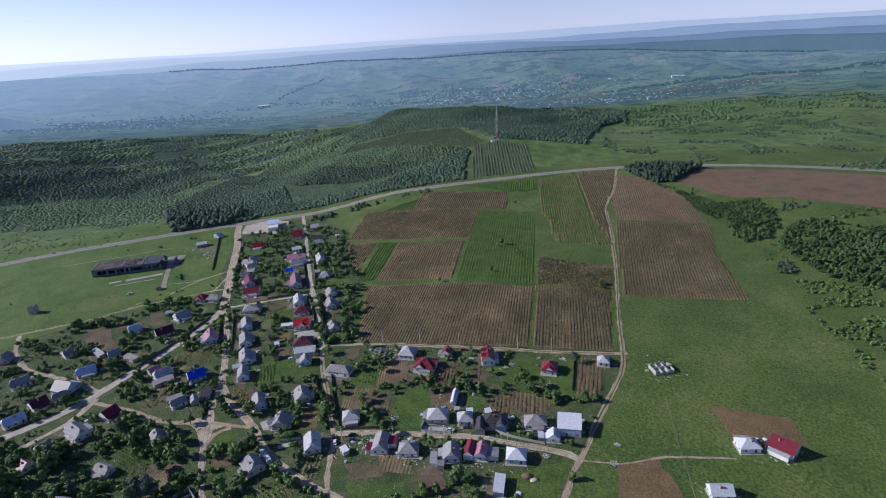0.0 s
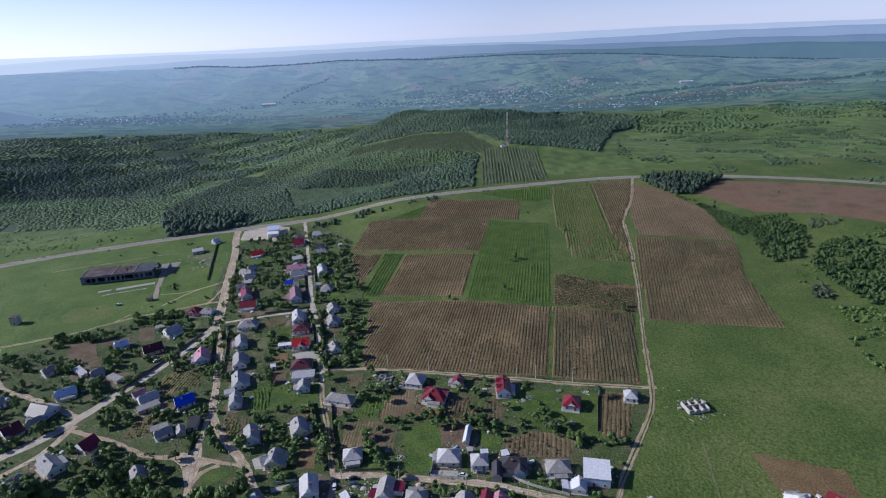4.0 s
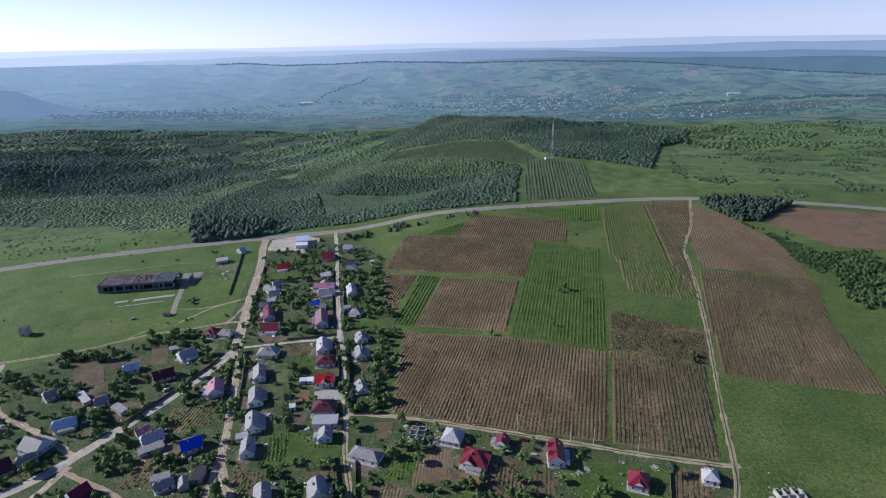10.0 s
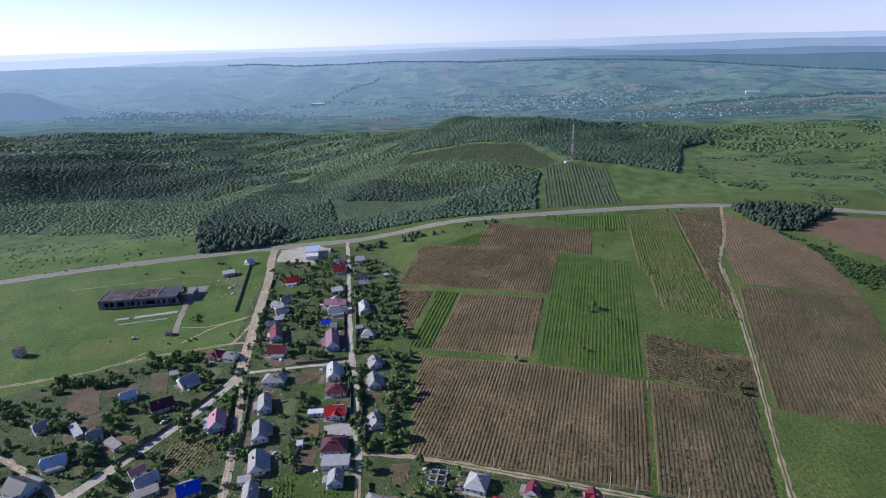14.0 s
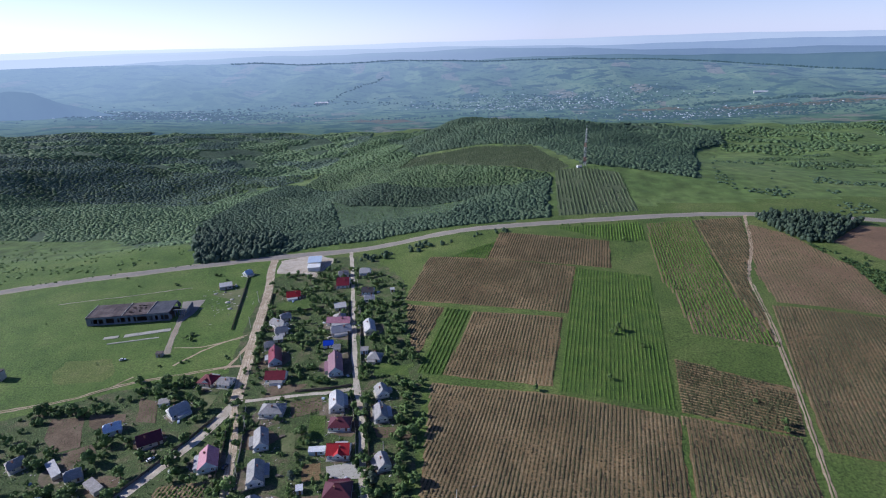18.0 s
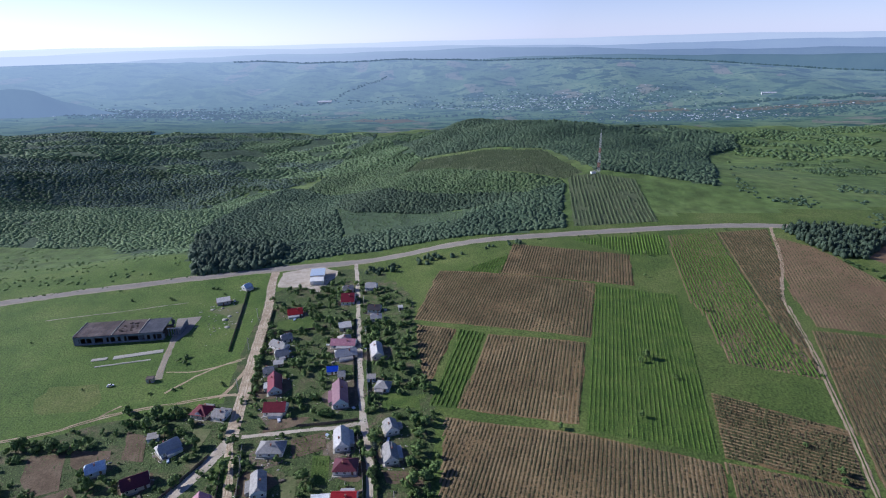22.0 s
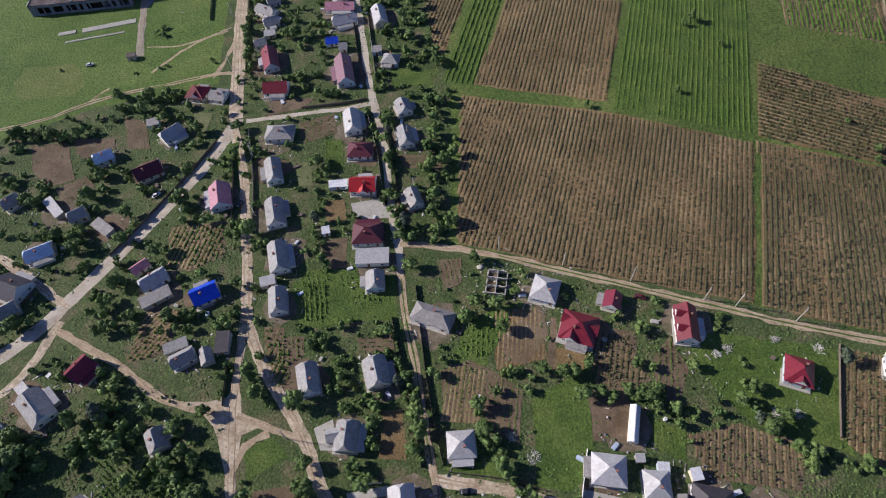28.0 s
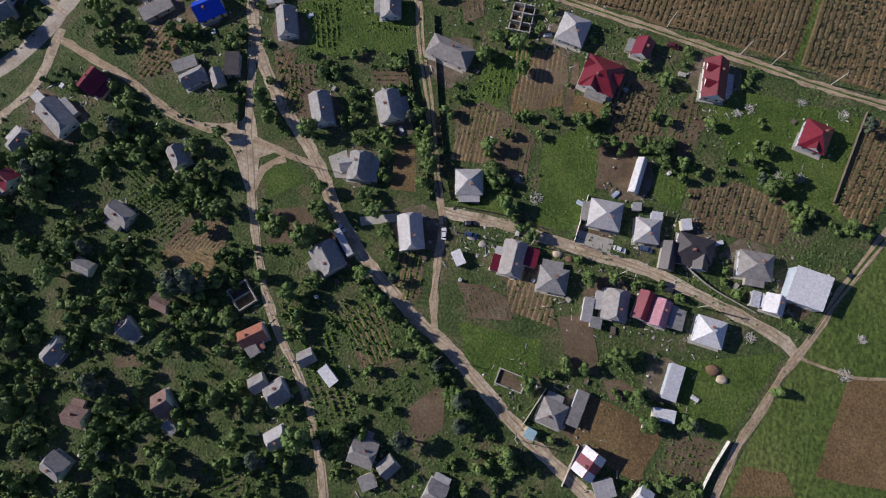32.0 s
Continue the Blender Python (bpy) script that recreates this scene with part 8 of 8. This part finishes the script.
# Far houses, soil and trees emit a little light as painted haze.
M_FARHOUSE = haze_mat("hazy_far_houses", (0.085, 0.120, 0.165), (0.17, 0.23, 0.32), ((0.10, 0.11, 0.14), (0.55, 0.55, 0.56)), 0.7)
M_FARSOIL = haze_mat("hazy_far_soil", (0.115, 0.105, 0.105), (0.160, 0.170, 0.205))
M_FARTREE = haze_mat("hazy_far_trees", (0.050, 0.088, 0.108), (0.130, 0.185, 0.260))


def far_trees(cx, cy, wide, deep, count, seed):
    rng = np.random.default_rng(seed)
    places = [(cx + rng.normal() * wide, cy + rng.normal() * deep, rng.uniform(3.5, 7), 0.6) for _ in range(count)]
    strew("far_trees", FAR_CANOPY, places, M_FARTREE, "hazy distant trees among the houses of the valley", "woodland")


def tree_line(points, step, size, wide, seed, label):
    """A dark line of far trees along a road, a river or the plateau's rim."""
    rng = random.Random(seed)
    places = [(x + rng.uniform(-wide, wide), y + rng.uniform(-wide, wide), size * rng.uniform(0.7, 1.3), 0.9) for x, y, d in along(points, step)]
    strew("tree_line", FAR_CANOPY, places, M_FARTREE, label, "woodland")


far_village("far_village", 420, 3500, 330, 120, 620, 1)
far_village("far_village", 950, 2800, 200, 110, 260, 2)
far_village("far_village", -1500, 2650, 240, 150, 260, 3)
far_village("far_village", 1350, 2950, 260, 60, 40, 4)
far_trees(420, 3500, 380, 130, 1500, 4)
far_trees(1000, 2780, 330, 150, 2200, 5)
far_trees(-1480, 2650, 300, 170, 1800, 6)
tree_line([(4500 * math.sin(radians(a)), 200 + 4500 * math.cos(radians(a))) for a in range(-24, 37, 4)], 9, 8, 5, 1, "dark line of trees along the rim of the plateau")
tree_line([(1057, 3220), (1357, 3251), (1710, 3112), (1960, 3012), (2500, 2800)], 7, 9, 22, 2, "dark belt of trees along the river")
tree_line([(-521, 2560), (-300, 2750), (0, 3050), (300, 3250)], 14, 5.5, 40, 3, "trees along a valley road")
tree_line([(-1400, 3150), (-965, 3450), (-500, 3500), (0, 3420)], 14, 6, 45, 4, "trees along a valley road")
tree_line([(-965, 3420), (-800, 3900), (-720, 4200)], 16, 6, 10, 5, "trees along a valley road")
patch("far_field", [(-640, 2480), (-420, 2420), (-300, 2560), (-560, 2660)], M_FARSOIL, "bare brown field far off in the valley", 1.5, 60.0, "field", 4.0)
patch("far_field", [(1150, 3060), (1750, 2960), (1980, 2900), (1960, 2850), (1500, 2860), (1120, 2960)], M_FARSOIL, "pale brown strip of land beside the river", 1.5, 60.0, "field", 4.0)
patch("far_field", [(700, 3200), (960, 3150), (1000, 3060), (720, 3110)], M_FARSOIL, "bare brown field beside the far village", 1.5, 60.0, "field", 4.0)


def far_shed(x, y, turn, l, w, h):
    """A long white shed far off in the valley."""
    ob = thing("far_shed", x, y, turn, "long white farm shed far off in the valley", "shed", "far sheds")
    part("wall", box(bmesh.new(), -l / 2, -w / 2, -8, l / 2, w / 2, h), M_WALLS[0], ob)
    part("roof", slab(bmesh.new(), [(-l / 2 - 2, -w / 2 - 2, h), (l / 2 + 2, -w / 2 - 2, h), (l / 2 + 2, w / 2 + 2, h + 3), (-l / 2 - 2, w / 2 + 2, h + 3)], 1.0), ROOFS["white"], ob)


far_shed(-965, 3480, 12, 75, 40, 7)
far_shed(1500, 3420, -8, 90, 14, 6)


def board_stack(x, y, turn, length, mat, label):
    """A low stack of boards or sheets left in a yard."""
    rng = random.Random(f"{x:.1f}{y:.1f}")
    ob = thing("board_stack", x, y, turn, label, "board stack", "yard clutter")
    for k in range(4):
        a, b = length / 2 * rng.uniform(0.8, 1.0), rng.uniform(0.5, 0.8)
        part("board", box(bmesh.new(), -a, -b, 0.2 * k - (0.1 if k == 0 else 0), a, b, 0.2 * k + 0.17), mat, ob)


def clutter():
    rng = random.Random(77)
    made = 0
    for hx, hy, r in [b for b in BUILT if b[2] > 6.3]:
        for _ in range(6):
            a = rng.uniform(0, 6.283)
            x, y = hx + math.cos(a) * (r + 1.6), hy + math.sin(a) * (r + 1.6)
            if clear(x, y, 0.9, False):
                mat, word = rng.choice(((M_TIMBER, "stack of weathered boards beside a house"), (M_CONCRETE, "stack of pale concrete slabs in a yard"), (ROOFS["sky"], "stack of pale blue roof sheets in a yard"), (ROOFS["white"], "stack of white sheets lying in a yard")))
                board_stack(x, y, math.degrees(a), rng.uniform(1.6, 3.4), mat, word)
                made += 1
                break
        if made >= 70:
            return


clutter()


def crate(l, w, h):
    v = np.array([(sx * l, sy * w, sz * h) for sz in (-0.2, 1) for sx, sy in ((-1, -1), (1, -1), (1, 1), (-1, 1))], float)
    return v, np.array([(4, 5, 6), (4, 6, 7), (0, 1, 5), (0, 5, 4), (1, 2, 6), (1, 6, 5), (2, 3, 7), (2, 7, 6), (3, 0, 4), (3, 4, 7)])


def litter():
    """Odds and ends lying about the yards and building sites."""
    rng = random.Random(31)
    kinds = [crate(0.8, 0.12, 0.12), crate(0.5, 0.4, 0.08), crate(0.28, 0.25, 0.4), crate(0.2, 0.18, 0.22), crate(1.1, 0.16, 0.2)]
    places = []
    for hx, hy, r in BUILT:
        for _ in range(14 if r > 6 else 6):
            a, d = rng.uniform(0, 6.283), r * rng.uniform(0.75, 1.0) + rng.uniform(0, 4.5)
            x, y = hx + math.cos(a) * d, hy + math.sin(a) * d
            if clear(x, y, -1.6, False):
                places.append((x, y, rng.uniform(0.6, 1.3), rng.uniform(0.7, 1.3)))
    for hx, hy, wide, count in ((-20, 283, 8, 60), (-3, 280, 8, 60), (-25, 202, 4, 40), (18, 193, 6, 30), (46, 256, 7, 30), (-9, 157, 5, 16), (-102, 173, 5, 20), (-215, 510, 14, 60), (143, 243, 8, 20)):
        for _ in range(count):
            places.append((hx + rng.gauss(0, wide), hy + rng.gauss(0, wide), rng.uniform(0.5, 1.3), rng.uniform(0.7, 1.3)))
    strew("yard_litter", kinds, places, M_LITTER, "scattered boards, sheets, crates and stones in the yards", "litter")


M_LITTER = noise_mat("weathered_odds_and_ends", ((0.10, 0.075, 0.055), (0.34, 0.31, 0.28), (0.62, 0.60, 0.58)), scale=0.9, detail=3, rough=0.8, rand=0.5)
litter()


# ---- buildings keep their turn in their meshes ----
def plain_turn(ob):
    spin = ob.matrix_basis.to_quaternion().to_matrix().to_4x4()
    ob.matrix_basis = Matrix.Translation(ob.matrix_basis.translation)
    for child in ob.children:
        if child.type == "MESH" and child.data.users == 1 and child.matrix_basis == Matrix.Identity(4):
            child.data.transform(spin)
            for sub in child.children:
                if sub.data.users == 1 and sub.matrix_basis == Matrix.Identity(4):
                    sub.data.transform(spin)
                else:
                    sub.matrix_basis = spin @ sub.matrix_basis
        else:
            child.matrix_basis = spin @ child.matrix_basis


for ob in [o for o in scene.objects if o.type == "EMPTY" and not o.parent and not o.name.startswith("tree")]:
    plain_turn(ob)
